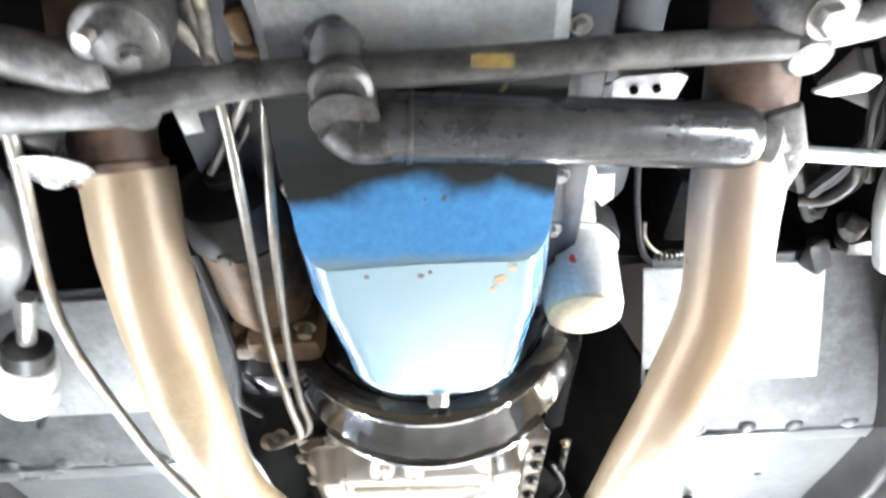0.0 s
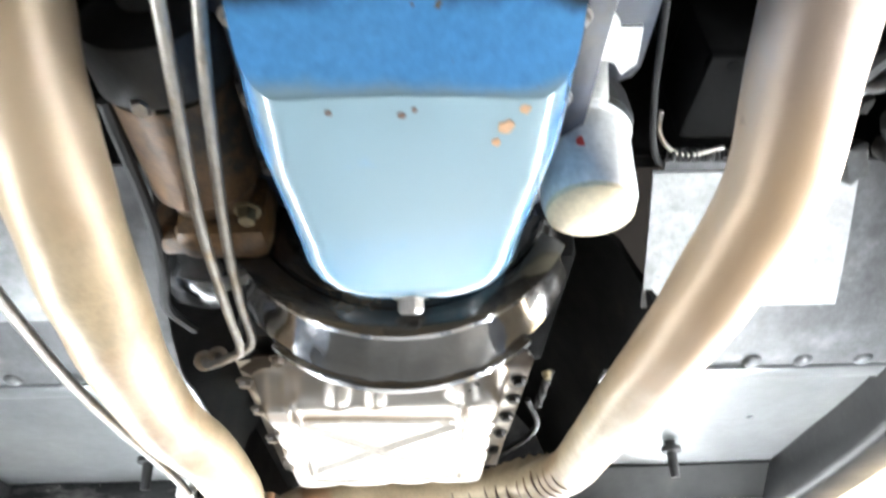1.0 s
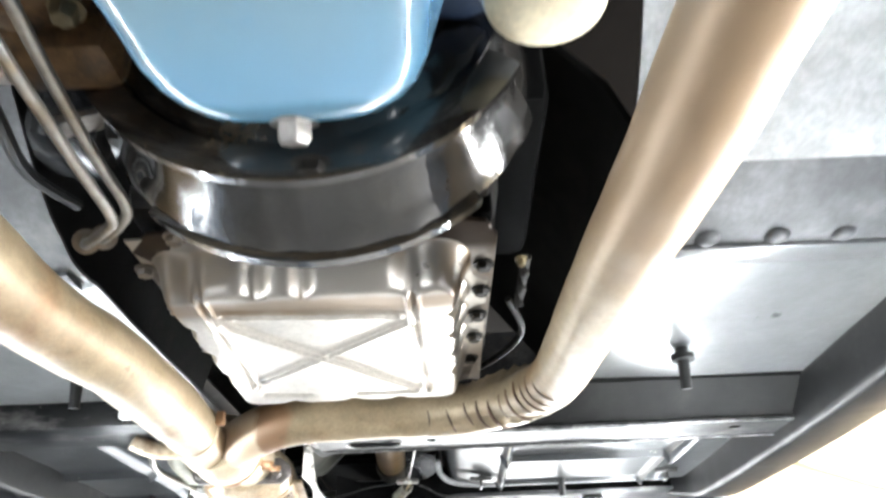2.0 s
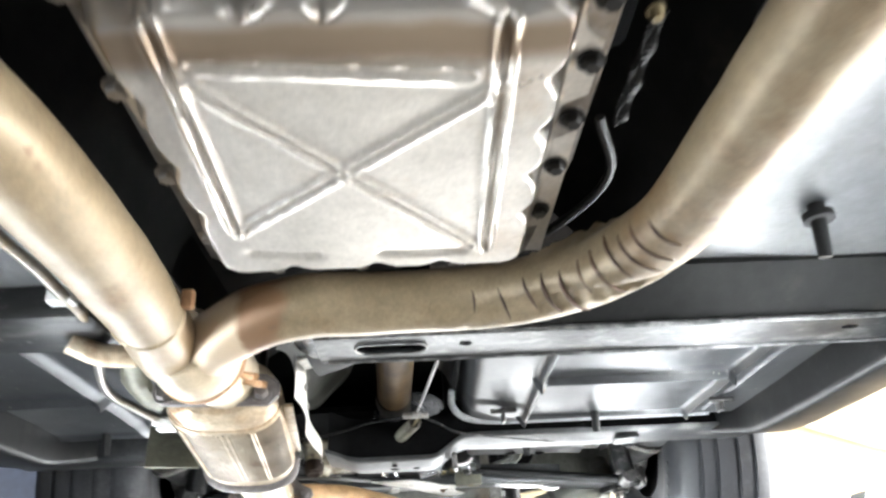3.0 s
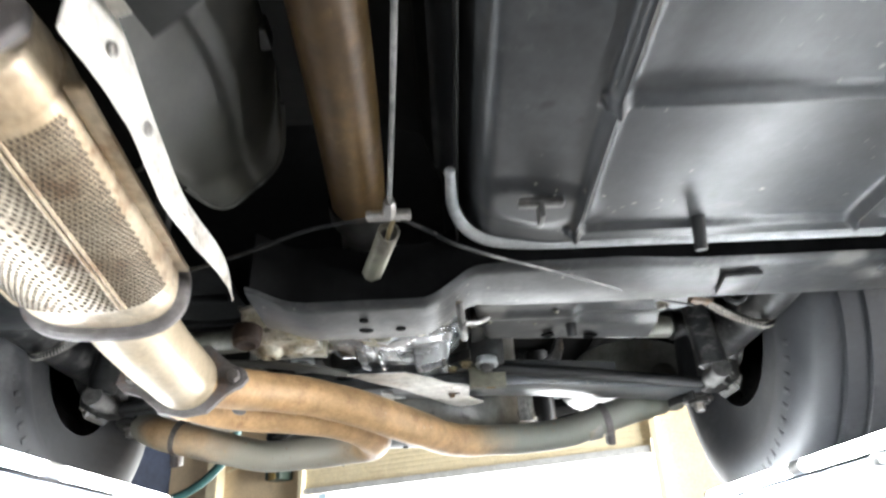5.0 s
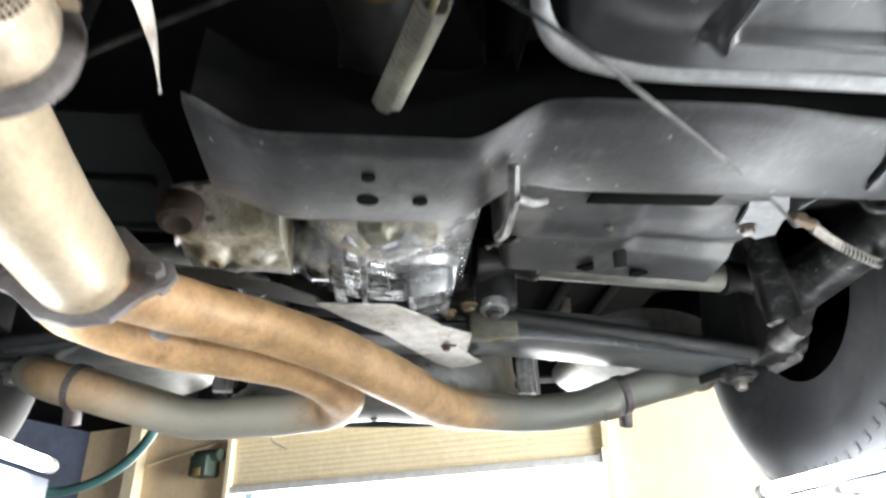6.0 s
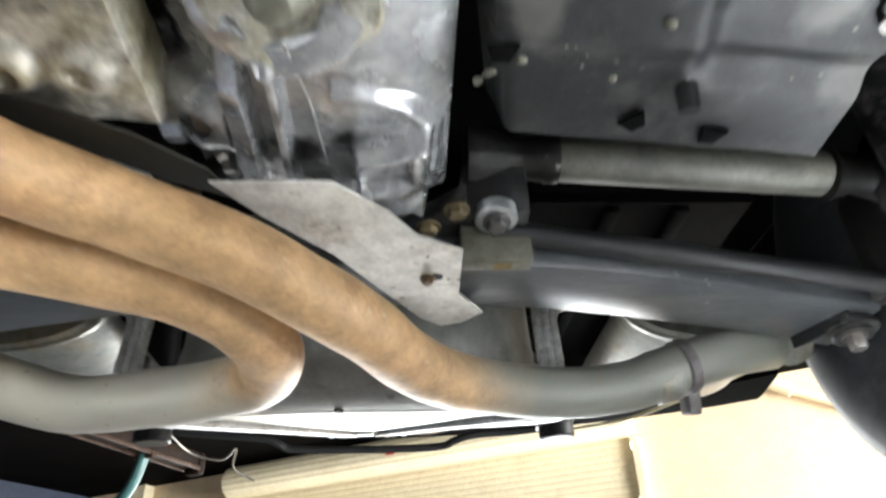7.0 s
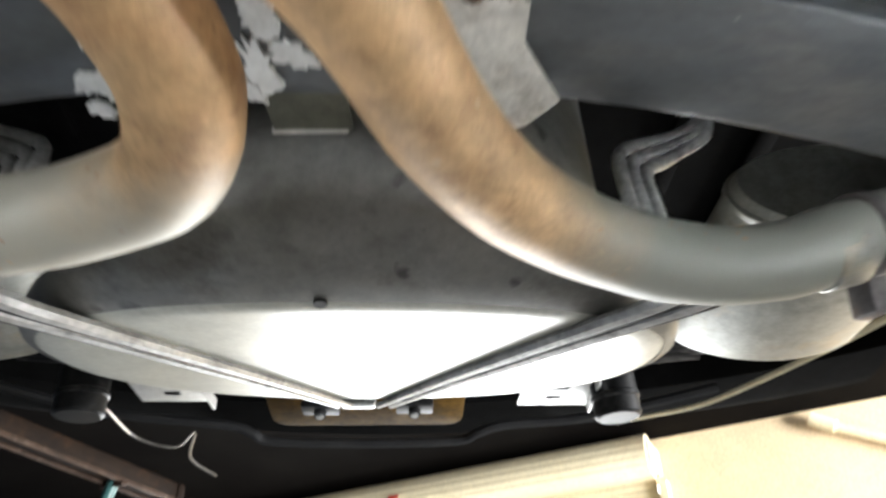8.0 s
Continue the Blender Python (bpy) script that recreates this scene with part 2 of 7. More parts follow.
DOOR = material("cream_painted_door_slats", (0.80, 0.70, 0.48), (0.76, 0.66, 0.44), 0.5, 0.0, 3, 0.05, (0.68, 0.56, 0.36), 0.25, 2, 80, grime=0.06)
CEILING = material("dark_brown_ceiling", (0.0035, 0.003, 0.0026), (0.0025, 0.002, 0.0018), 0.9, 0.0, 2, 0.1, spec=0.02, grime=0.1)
CONCRETE = material("worn_garage_concrete", (0.31, 0.305, 0.295), (0.24, 0.236, 0.23), 0.5, 0.0, 1.2, 0.15, (0.15, 0.145, 0.14), 0.35, 0.9, 90)
# dark blue holds the missing light and blue flare of the left side
DARKWALL = material("dark_blue_unlit_wall", (0.03, 0.04, 0.07), (0.022, 0.03, 0.05), 0.7, 0.0, 2, 0.08)
HOSE = material("teal_air_hose", (0.035, 0.105, 0.10), (0.028, 0.08, 0.078), 0.45, 0.0, 10, 0.05)
GREENBOX = material("green_black_motor_housing", (0.05, 0.075, 0.055), (0.03, 0.045, 0.035), 0.5, 0.1, 10, 0.1)
RED = material("red_sticker", (0.6, 0.06, 0.04), (0.5, 0.05, 0.04), 0.5, 0.0, 30, 0.02)
RUNWAY = material("blue_grey_runway_paint", (0.16, 0.20, 0.26), (0.11, 0.14, 0.19), 0.5, 0.1, 5, 0.15, (0.07, 0.07, 0.07), 0.35, 6)
LIFT = material("rust_brown_lift_steel", (0.011, 0.0062, 0.0036), (0.007, 0.0043, 0.003), 0.7, 0.0, 8, 0.15, (0.024, 0.012, 0.006), 0.35, 14, spec=0.08)
BOOM_EDGE = material("paler_brown_flange_edge", (0.045, 0.027, 0.018), (0.022, 0.013, 0.009), 0.6, 0.1, 12, 0.2, (0.09, 0.065, 0.05), 0.3, 20, spec=0.15)


def place_mix(mat, axis, lo, hi, colour, wobble, rough=None, scale=9.0):
    """Lays a second colour over a material past lo to hi along a world axis, with a ragged edge."""
    nt = mat.node_tree
    bsdf = nt.nodes["Principled BSDF"]
    old = bsdf.inputs["Base Color"].links[0].from_socket
    geo, sep, nz = (nt.nodes.new(k) for k in ("ShaderNodeNewGeometry", "ShaderNodeSeparateXYZ", "ShaderNodeTexNoise"))
    nz.inputs["Scale"].default_value, nz.inputs["Detail"].default_value = scale, 6
    nt.links.new(geo.outputs["Position"], sep.inputs[0])
    nt.links.new(geo.outputs["Position"], nz.inputs["Vector"])
    mad = nt.nodes.new("ShaderNodeMath")
    mad.operation = "MULTIPLY_ADD"
    nt.links.new(nz.outputs[0], mad.inputs[0])
    mad.inputs[1].default_value = wobble
    nt.links.new(sep.outputs["XYZ".index(axis)], mad.inputs[2])
    mr = nt.nodes.new("ShaderNodeMapRange")
    mr.interpolation_type = "SMOOTHSTEP"
    mr.inputs["From Min"].default_value, mr.inputs["From Max"].default_value = lo + wobble / 2, hi + wobble / 2
    nt.links.new(mad.outputs[0], mr.inputs["Value"])
    mx = nt.nodes.new("ShaderNodeMix")
    mx.data_type = "RGBA"
    nt.links.new(mr.outputs[0], mx.inputs["Factor"])
    nt.links.new(old, mx.inputs["A"])
    mx.inputs["B"].default_value = (*colour, 1)
    nt.links.new(mx.outputs["Result"], bsdf.inputs["Base Color"])
    return mat


def chips(mat, colour, scale=45.0, size=0.16, cover=0.52, rough=None):
    """Scatters small ragged chips, splashes and dirt specks over a material, in loose clusters."""
    nt = mat.node_tree
    bsdf = nt.nodes["Principled BSDF"]
    old = bsdf.inputs["Base Color"].links[0].from_socket
    geo, vor, nz, warp = (nt.nodes.new(k) for k in ("ShaderNodeNewGeometry", "ShaderNodeTexVoronoi", "ShaderNodeTexNoise", "ShaderNodeTexNoise"))
    warp.inputs["Scale"].default_value, warp.inputs["Detail"].default_value = scale * 1.8, 3
    add = nt.nodes.new("ShaderNodeVectorMath")
    add.operation = "MULTIPLY_ADD"
    nt.links.new(geo.outputs["Position"], warp.inputs["Vector"])
    nt.links.new(warp.outputs["Color"], add.inputs[0])
    add.inputs[1].default_value = (0.7 / scale,) * 3
    nt.links.new(geo.outputs["Position"], add.inputs[2])
    vor.inputs["Scale"].default_value = scale
    nt.links.new(add.outputs[0], vor.inputs["Vector"])
    nz.inputs["Scale"].default_value, nz.inputs["Detail"].default_value = scale / 5, 4
    nt.links.new(geo.outputs["Position"], nz.inputs["Vector"])
    a, b = nt.nodes.new("ShaderNodeMapRange"), nt.nodes.new("ShaderNodeMapRange")
    a.inputs["From Min"].default_value, a.inputs["From Max"].default_value = size * 1.3, size * 0.7
    b.inputs["From Min"].default_value, b.inputs["From Max"].default_value = cover, cover + 0.06
    nt.links.new(vor.outputs["Distance"], a.inputs["Value"])
    nt.links.new(nz.outputs[0], b.inputs["Value"])
    m = nt.nodes.new("ShaderNodeMath")
    m.operation = "MULTIPLY"
    nt.links.new(a.outputs[0], m.inputs[0])
    nt.links.new(b.outputs[0], m.inputs[1])
    mx = nt.nodes.new("ShaderNodeMix")
    mx.data_type = "RGBA"
    nt.links.new(m.outputs[0], mx.inputs["Factor"])
    nt.links.new(old, mx.inputs["A"])
    mx.inputs["B"].default_value = (*colour, 1)
    nt.links.new(mx.outputs["Result"], bsdf.inputs["Base Color"])
    return mat


# road film on the oil pan's flat, burnt grease on its front slope
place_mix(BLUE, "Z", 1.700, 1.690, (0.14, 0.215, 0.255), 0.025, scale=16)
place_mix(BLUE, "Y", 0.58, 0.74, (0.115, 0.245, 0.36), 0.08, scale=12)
# rear slope turned a darker blue, its shade put into the colour
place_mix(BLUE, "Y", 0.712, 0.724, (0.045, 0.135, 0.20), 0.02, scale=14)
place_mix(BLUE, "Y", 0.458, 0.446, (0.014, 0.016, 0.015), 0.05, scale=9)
TAIL_R = material("rusted_pipe_fading_to_grey", (0.50, 0.315, 0.155), (0.40, 0.245, 0.115), 0.52, 0.1, 6, 0.2, (0.33, 0.185, 0.085), 0.42, 17, 220)
place_mix(TAIL_R, "X", 0.10, 0.25, (0.185, 0.187, 0.162), 0.12, scale=11)
TAIL_L = material("rusted_bend_fading_to_grey", (0.50, 0.315, 0.155), (0.40, 0.245, 0.115), 0.52, 0.1, 6, 0.2, (0.33, 0.185, 0.085), 0.42, 17, 220)
place_mix(TAIL_L, "Y", 2.765, 2.835, (0.35, 0.33, 0.27), 0.10, scale=11)
EXHAUST_R = material("heat_tinted_crossover_steel", (0.31, 0.240, 0.152), (0.215, 0.162, 0.095), 0.44, 0.25, 7, 0.16, (0.19, 0.115, 0.055), 0.33, 6.5, 260, grime=0.16)
place_mix(EXHAUST, "Y", 0.66, 0.54, (0.25, 0.185, 0.12), 0.16, scale=7)
place_mix(EXHAUST_R, "Y", 0.98, 0.72, (0.30, 0.205, 0.125), 0.3, scale=8)
place_mix(EXHAUST_R, "Y", 0.56, 0.47, (0.20, 0.15, 0.115), 0.1, scale=9)
place_mix(EXHAUST_R, "X", -0.080, -0.098, (0.20, 0.115, 0.06), 0.05, scale=20)
place_mix(EXHAUST_R, "X", -0.128, -0.142, (0.46, 0.36, 0.25), 0.05, scale=18)
place_mix(PAN, "Y", 1.040, 1.012, (0.21, 0.155, 0.105), 0.03, scale=12)
# front slope greyed down because it faces away from the rear light
place_mix(PAN, "Y", 1.000, 0.985, (0.38, 0.352, 0.315), 0.02, scale=14)
chips(BLUE, (0.10, 0.075, 0.045), 38, 0.12, 0.54)
chips(BLUE, (0.020, 0.022, 0.024), 22, 0.14, 0.56)
chips(UNDERCOAT, (0.085, 0.083, 0.078), 13, 0.34, 0.50)
for m in (UNDERCOAT, REARFLOOR):
    chips(m, (0.19, 0.18, 0.155), 62, 0.11, 0.53)
    chips(m, (0.012, 0.012, 0.012), 30, 0.20, 0.53)
chips(FRAME, (0.16, 0.155, 0.15), 60, 0.15, 0.54)
chips(SPRING, (0.24, 0.23, 0.21), 50, 0.11, 0.54)
chips(TUB, (0.030, 0.028, 0.026), 24, 0.20, 0.52)
chips(FLOORPAN, (0.045, 0.045, 0.045), 34, 0.11, 0.56)
chips(SHIELD, (0.17, 0.14, 0.11), 55, 0.13, 0.54)
for m in (TAIL_R, TAIL_L):
    chips(m, (0.28, 0.165, 0.085), 85, 0.16, 0.53)
    chips(m, (0.42, 0.31, 0.19), 60, 0.14, 0.54)
for m in (EXHAUST, EXHAUST_R):
    chips(m, (0.17, 0.105, 0.06), 36, 0.15, 0.54)
chips(DIFF, (0.02, 0.02, 0.02), 20, 0.36, 0.52)
chips(DIFF, (0.06, 0.055, 0.045), 45, 0.22, 0.54)
chips(DIRTY_ALU, (0.13, 0.12, 0.10), 50, 0.30, 0.53)
chips(DIRTY_ALU, (0.12, 0.11, 0.09), 18, 0.40, 0.50)
chips(DIRTY_ALU, (0.62, 0.62, 0.60), 30, 0.28, 0.52)
chips(CASE, (0.20, 0.195, 0.185), 55, 0.16, 0.53)
PAN_RIM = material("bare_steel_rim_with_baked_oil", (0.42, 0.40, 0.38), (0.30, 0.28, 0.26), 0.35, 0.8, 10, 0.12, (0.22, 0.17, 0.12), 0.35, 10)
place_mix(PAN_RIM, "Y", 1.005, 0.975, (0.035, 0.026, 0.02), 0.03, scale=16)
BACKDROP = glow("daylight_outside", (1.0, 0.98, 0.94), 5.0)
TUBE_LIGHT = glow("lit_fluorescent_tube", (0.90, 0.96, 1.0), 56)
TUBE_BRIGHT = glow("lit_brighter_fluorescent_tube", (0.92, 0.97, 1.0), 100)


# ---- mesh helpers ----
def V(*a):
    return Vector(a)


def base_of(ob):
    p = Vector((0, 0, 0))
    while ob:
        p, ob = p + ob.location, ob.parent
    return p


def finish(bm, name, mat, origin):
    bmesh.ops.recalc_face_normals(bm, faces=bm.faces[:])
    for f in bm.faces:
        f.smooth = True
    for e in bm.edges:
        e.smooth = len(e.link_faces) == 2 and e.calc_face_angle(0) < 0.7
    bmesh.ops.translate(bm, verts=bm.verts[:], vec=-origin)
    me = bpy.data.meshes.new(name)
    bm.to_mesh(me)
    bm.free()
    me.materials.append(mat)
    return me


def thing(name, at, label, category, group="", kind=""):
    ob = new(name)
    ob.location, ob.empty_display_size = at, 0.05
    return tagged(ob, label, category, group, kind)


def part(name, bm, mat, parent, label=""):
    ob = new(name, finish(bm, name, mat, base_of(parent)))
    ob.parent = parent
    return tagged(ob, label)


def single(name, bm, mat, label, category, group="", kind=""):
    lo = Vector([min(v.co[i] for v in bm.verts) for i in range(3)])
    hi = Vector([max(v.co[i] for v in bm.verts) for i in range(3)])
    c = (lo + hi) / 2
    ob = new(name, finish(bm, name, mat, c))
    ob.location = c
    return tagged(ob, label, category, group, kind)


def spline(pts, steps):
    pts = [Vector(p) for p in pts]
    ext = [pts[0] * 2 - pts[1]] + pts + [pts[-1] * 2 - pts[-2]]
    out = []
    for i in range(1, len(ext) - 2):
        a, b, c, d = ext[i - 1:i + 3]
        for k in range(steps):
            t = k / steps
            out.append(0.5 * (2 * b + (c - a) * t + (2 * a - 5 * b + 4 * c - d) * t * t + (3 * b - 3 * c + d - a) * t ** 3))
    return out + [pts[-1]]


def skin(bm, rings, caps=True, closed=True):
    rows = [[bm.verts.new(p) for p in r] for r in rings]
    n = len(rows[0])
    for a, b in zip(rows, rows[1:]):
        for i in range(n if closed else n - 1):
            bm.faces.new((a[i], a[(i + 1) % n], b[(i + 1) % n], b[i]))
    if caps and closed:
        bm.faces.new(rows[0][::-1])
        bm.faces.new(rows[-1])
    return bm


def tube(pts, r, seg=16, steps=8, caps=True, bm=None, dents=0.0, flat=1.0):
    bm = bm or bmesh.new()
    rs = r if isinstance(r, (list, tuple)) else [r] * len(pts)
    path = spline(pts, steps) if len(pts) > 2 else [Vector(p) for p in pts]
    m = len(path) - 1
    rings, side = [], None
    for i, p in enumerate(path):
        d = (path[min(i + 1, m)] - path[max(i - 1, 0)]).normalized()
        if side is None:
            side = d.orthogonal().normalized()
        side = (side - d * side.dot(d)).normalized()
        up = d.cross(side)
        f = i / m * (len(rs) - 1)
        k = min(int(f), len(rs) - 2)
        rad = rs[k] + (rs[k + 1] - rs[k]) * (f - k)
        ring = []
        for j in range(seg):
            a = 2 * math.pi * j / seg
            v = side * math.cos(a) + up * math.sin(a)
            q = rad + (dents * noise.noise((p + v * 0.05) * 18) if dents else 0)
            ring.append(p + Vector((v.x, v.y, v.z * flat)) * q)
        rings.append(ring)
    return skin(bm, rings, caps)


def cyl(p0, p1, r, seg=20, r1=None, chamfer=0.0, bm=None):
    bm = bm or bmesh.new()
    p0, p1 = Vector(p0), Vector(p1)
    r1 = r if r1 is None else r1
    d = (p1 - p0).normalized()
    a = d.orthogonal().normalized()
    b = d.cross(a)
    stations = [(p0, r), (p1, r1)]
    if chamfer:
        stations = [(p0, r - chamfer), (p0 + d * chamfer, r), (p1 - d * chamfer, r1), (p1, r1 - chamfer)]
    rings = [[p + (a * math.cos(2 * math.pi * j / seg) + b * math.sin(2 * math.pi * j / seg)) * q for j in range(seg)] for p, q in stations]
    return skin(bm, rings)


def lathe(p0, axis, profile, seg=24, bm=None, arc=None):
    """profile: pairs of distance along the axis and radius."""
    bm = bm or bmesh.new()
    p0, d = Vector(p0), Vector(axis).normalized()
    a = d.orthogonal().normalized()
    b = d.cross(a)
    rings = [[p0 + d * h + (a * math.cos(2 * math.pi * j / seg) + b * math.sin(2 * math.pi * j / seg)) * r for j in range(seg)] for h, r in profile]
    return skin(bm, rings)


def box(c, s, bevel=0.003, turn=(0, 0, 0), bm=None):
    bm = bm or bmesh.new()
    m = pose(*c, *turn) @ Matrix.Diagonal((*s, 1))
    made = bmesh.ops.create_cube(bm, size=1, matrix=m)
    if bevel:
        es = list({e for v in made["verts"] for e in v.link_edges})
        bmesh.ops.bevel(bm, geom=es, offset=min(bevel, min(s) * 0.45), segments=2, affect="EDGES", profile=0.5)
    return bm


def prism(poly, m, depth, bevel=0.0, bm=None):
    """poly in the local xy plane, extruded along local z, laid out by m."""
    bm = bm or bmesh.new()
    lo = [bm.verts.new(m @ Vector((x, y, 0))) for x, y in poly]
    hi = [bm.verts.new(m @ Vector((x, y, depth))) for x, y in poly]
    n = len(poly)
    bm.faces.new(lo[::-1])
    bm.faces.new(hi)
    for i in range(n):
        bm.faces.new((lo[i], lo[(i + 1) % n], hi[(i + 1) % n], hi[i]))
    if bevel:
        es = list({e for v in lo + hi for e in v.link_edges})
        bmesh.ops.bevel(bm, geom=es, offset=bevel, segments=2, affect="EDGES", profile=0.5)
    return bm


def plate(poly, z0, z1, bevel=0.002, bm=None):
    return prism(poly, pose(0, 0, z0), z1 - z0, bevel, bm)


def sheet(fn, nu, nv, thick, bm=None):
    """A thin panel through fn(u, v), thickened upwards."""
    bm = bm or bmesh.new()
    lift = Vector((0, 0, thick))
    lo = [[Vector(fn(i / nu, j / nv)) for j in range(nv + 1)] for i in range(nu + 1)]
    a = [[bm.verts.new(p) for p in r] for r in lo]
    b = [[bm.verts.new(p + lift) for p in r] for r in lo]
    for i in range(nu):
        for j in range(nv):
            bm.faces.new((a[i][j], a[i][j + 1], a[i + 1][j + 1], a[i + 1][j]))
            bm.faces.new((b[i][j], b[i + 1][j], b[i + 1][j + 1], b[i][j + 1]))
    for i in range(nu):
        bm.faces.new((a[i][0], a[i + 1][0], b[i + 1][0], b[i][0]))
        bm.faces.new((a[i][nv], b[i][nv], b[i + 1][nv], a[i + 1][nv]))
    for j in range(nv):
        bm.faces.new((a[0][j], b[0][j], b[0][j + 1], a[0][j + 1]))
        bm.faces.new((a[nu][j], a[nu][j + 1], b[nu][j + 1], b[nu][j]))
    return bm


def bolt(p, d, r=0.009, h=0.008, washer=True, bm=None):
    """A hex head on a washer that sticks out along d."""
    bm = bm or bmesh.new()
    p, d = Vector(p), Vector(d).normalized()
    if washer:
        cyl(p, p + d * 0.0025, r * 1.35, 16, bm=bm)
    lathe(p + d * 0.002, d, [(0, r), (h * 0.75, r), (h, r * 0.8)], 6, bm)
    return bm


def smooth(a, b, x):
    t = min(max((x - a) / (b - a), 0.0), 1.0)
    return t * t * (3 - 2 * t)


def crumple(bm, amp, scale, cuts=0):
    """Roughens a mesh with smooth noise, for castings, boots and dented things."""
    if cuts:
        bmesh.ops.subdivide_edges(bm, edges=bm.edges[:], cuts=cuts, use_grid_fill=True)
    for v in bm.verts:
        v.co += noise.noise_vector(v.co * scale) * amp
    return bm


def rounded_rect(x0, y0, x1, y1, r, n=5):
    out = []
    for cx, cy, a0 in ((x1 - r, y1 - r, 0), (x0 + r, y1 - r, 90), (x0 + r, y0 + r, 180), (x1 - r, y0 + r, 270)):
        out += [(cx + r * math.cos(radians(a0 + 90 * k / n)), cy + r * math.sin(radians(a0 + 90 * k / n))) for k in range(n + 1)]
    return out


def merge(*bms):
    out = bms[0]
    for other in bms[1:]:
        me = bpy.data.meshes.new("joined")
        other.to_mesh(me)
        other.free()
        out.from_mesh(me)
        bpy.data.meshes.remove(me)
    return out


# ---- the garage ----
def wall_piece(u0, u1, n0, n1, z0, z1, bm=None):
    c = room((u0 + u1) / 2, (n0 + n1) / 2, (z0 + z1) / 2)
    return box(c, (u1 - u0, n1 - n0, z1 - z0), 0, (0, 0, ROOM_TURN), bm)


CEIL = 3.0
single("ground", box(room(1.8, -7, -0.13), (160, 160, 0.2), 0), CONCRETE, "dark worn concrete ground in and round the garage", "ground", kind="structure")
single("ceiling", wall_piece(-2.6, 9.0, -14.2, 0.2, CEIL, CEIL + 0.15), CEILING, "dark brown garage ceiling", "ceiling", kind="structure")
rear = wall_piece(-2.2, -0.05, 0, 0.2, -0.03, CEIL)
wall_piece(DOOR_W + 0.05, 9.0, 0, 0.2, -0.03, CEIL, rear)
wall_piece(-0.05, DOOR_W + 0.05, 0.0, 0.2, 2.75, CEIL, rear)
single("wall_rear", rear, WALL, "cream painted garage wall round the roller door", "wall", kind="structure")
single("wall_left", wall_piece(-2.4, -2.2, -14.2, 0.2, -0.03, CEIL), DARKWALL, "side wall in dark blue that stands in for an unlit left side", "wall", kind="structure")
side = wall_piece(9.0, 9.2, -14.2, -3.6, -0.03, CEIL)
wall_piece(9.0, 9.2, -0.4, 0.2, -0.03, CEIL, side)
wall_piece(9.0, 9.2, -3.6, -0.4, 2.6, CEIL, side)
single("wall_right", side, WALL, "cream painted side wall with a doorway made for the added fill lamp", "wall", kind="structure")
front = wall_piece(-2.2, 0.0, -14.2, -14.0, -0.03, CEIL)
wall_piece(4.8, 9.0, -14.2, -14.0, -0.03, CEIL, front)
wall_piece(0.0, 4.8, -14.2, -14.0, 2.8, CEIL, front)
single("wall_front", front, WALL, "unseen cream garage wall with a doorway made for the added fill lamp", "wall", kind="structure")

single("backdrop", wall_piece(-4.0, 9.0, 5.0, 5.1, -0.03, 6.0), BACKDROP, "overexposed daylight outside the roller door", "backdrop", kind="structure")
# roller door: ribbed roll, curtain of slats, guide rails, bracket
roller = thing("roller_door", room(1.8, 0, 2.1), "cream roller door half raised on its ribbed roll", "roller door", kind="structure")
ROLL_Z, ROLL_R = 2.83, 0.14
rings = []
axis0, axis1 = room(-0.02, -0.2, ROLL_Z), room(DOOR_W + 0.02, -0.2, ROLL_Z)
ring_n = 72
prof = [ROLL_R * (1 + 0.022 * math.cos(18 * 2 * math.pi * k / ring_n)) for k in range(ring_n)]
for p in (axis0, axis1):
    rings.append([p + N * math.cos(2 * math.pi * k / ring_n) * prof[k] + V(0, 0, math.sin(2 * math.pi * k / ring_n) * prof[k]) for k in range(ring_n)])
part("door_roll", skin(bmesh.new(), rings), DOOR, roller)
z = DOOR_OPEN
while z < 2.78:
    bm = bmesh.new()
    pr = [(0, 0), (0.0025, 0.008), (0.0035, 0.023), (0.0025, 0.038), (0, 0.0458), (-0.004, 0.0458), (-0.004, 0)]
    rg = [[room(u, -0.06 - a, z + b) for a, b in pr] for u in (0.0, DOOR_W)]
    part("slat", skin(bm, rg), DOOR, roller)
    z += 0.046
part("bottom_bar", wall_piece(0, DOOR_W, -0.09, -0.04, DOOR_OPEN - 0.06, DOOR_OPEN), GALV, roller, "pale metal bottom bar")
for u in (-0.06, DOOR_W + 0.02):
    part("guide_rail", wall_piece(u, u + 0.05, -0.11, 0, -0.03, 2.7), DOOR, roller)
    part("roll_bracket", merge(wall_piece(u, u + 0.02, -0.29, 0, 2.75, 2.91), wall_piece(u - 0.015, u + 0.04, -0.1, -0.002, 2.3, 2.62)), DOOR, roller)
part("sticker", wall_piece(1.72, 1.80, -0.352, -0.346, 2.80, 2.83), RED, roller, "small red sticker")
motor = thing("door_motor", room(-0.30, -0.02, 2.35), "green and black door motor housing on the wall", "motor")
part("housing", merge(box(room(-0.32, -0.12, 2.46), (0.22, 0.2, 0.2), 0.02, (0, 0, ROOM_TURN)), cyl(room(-0.42, -0.12, 2.56), room(-0.12, -0.12, 2.56), 0.06, 16)), GREENBOX, motor)
part("warning_plate", box(room(-0.32, -0.225, 2.40), (0.1, 0.01, 0.08), 0.002, (0, 0, ROOM_TURN)), YELLOW, motor, "yellow plate")
single("wall_post", wall_piece(-1.42, -1.26, -0.12, -0.002, -0.03, CEIL - 0.003), DOOR, "cream painted post against the wall", "post", kind="structure")
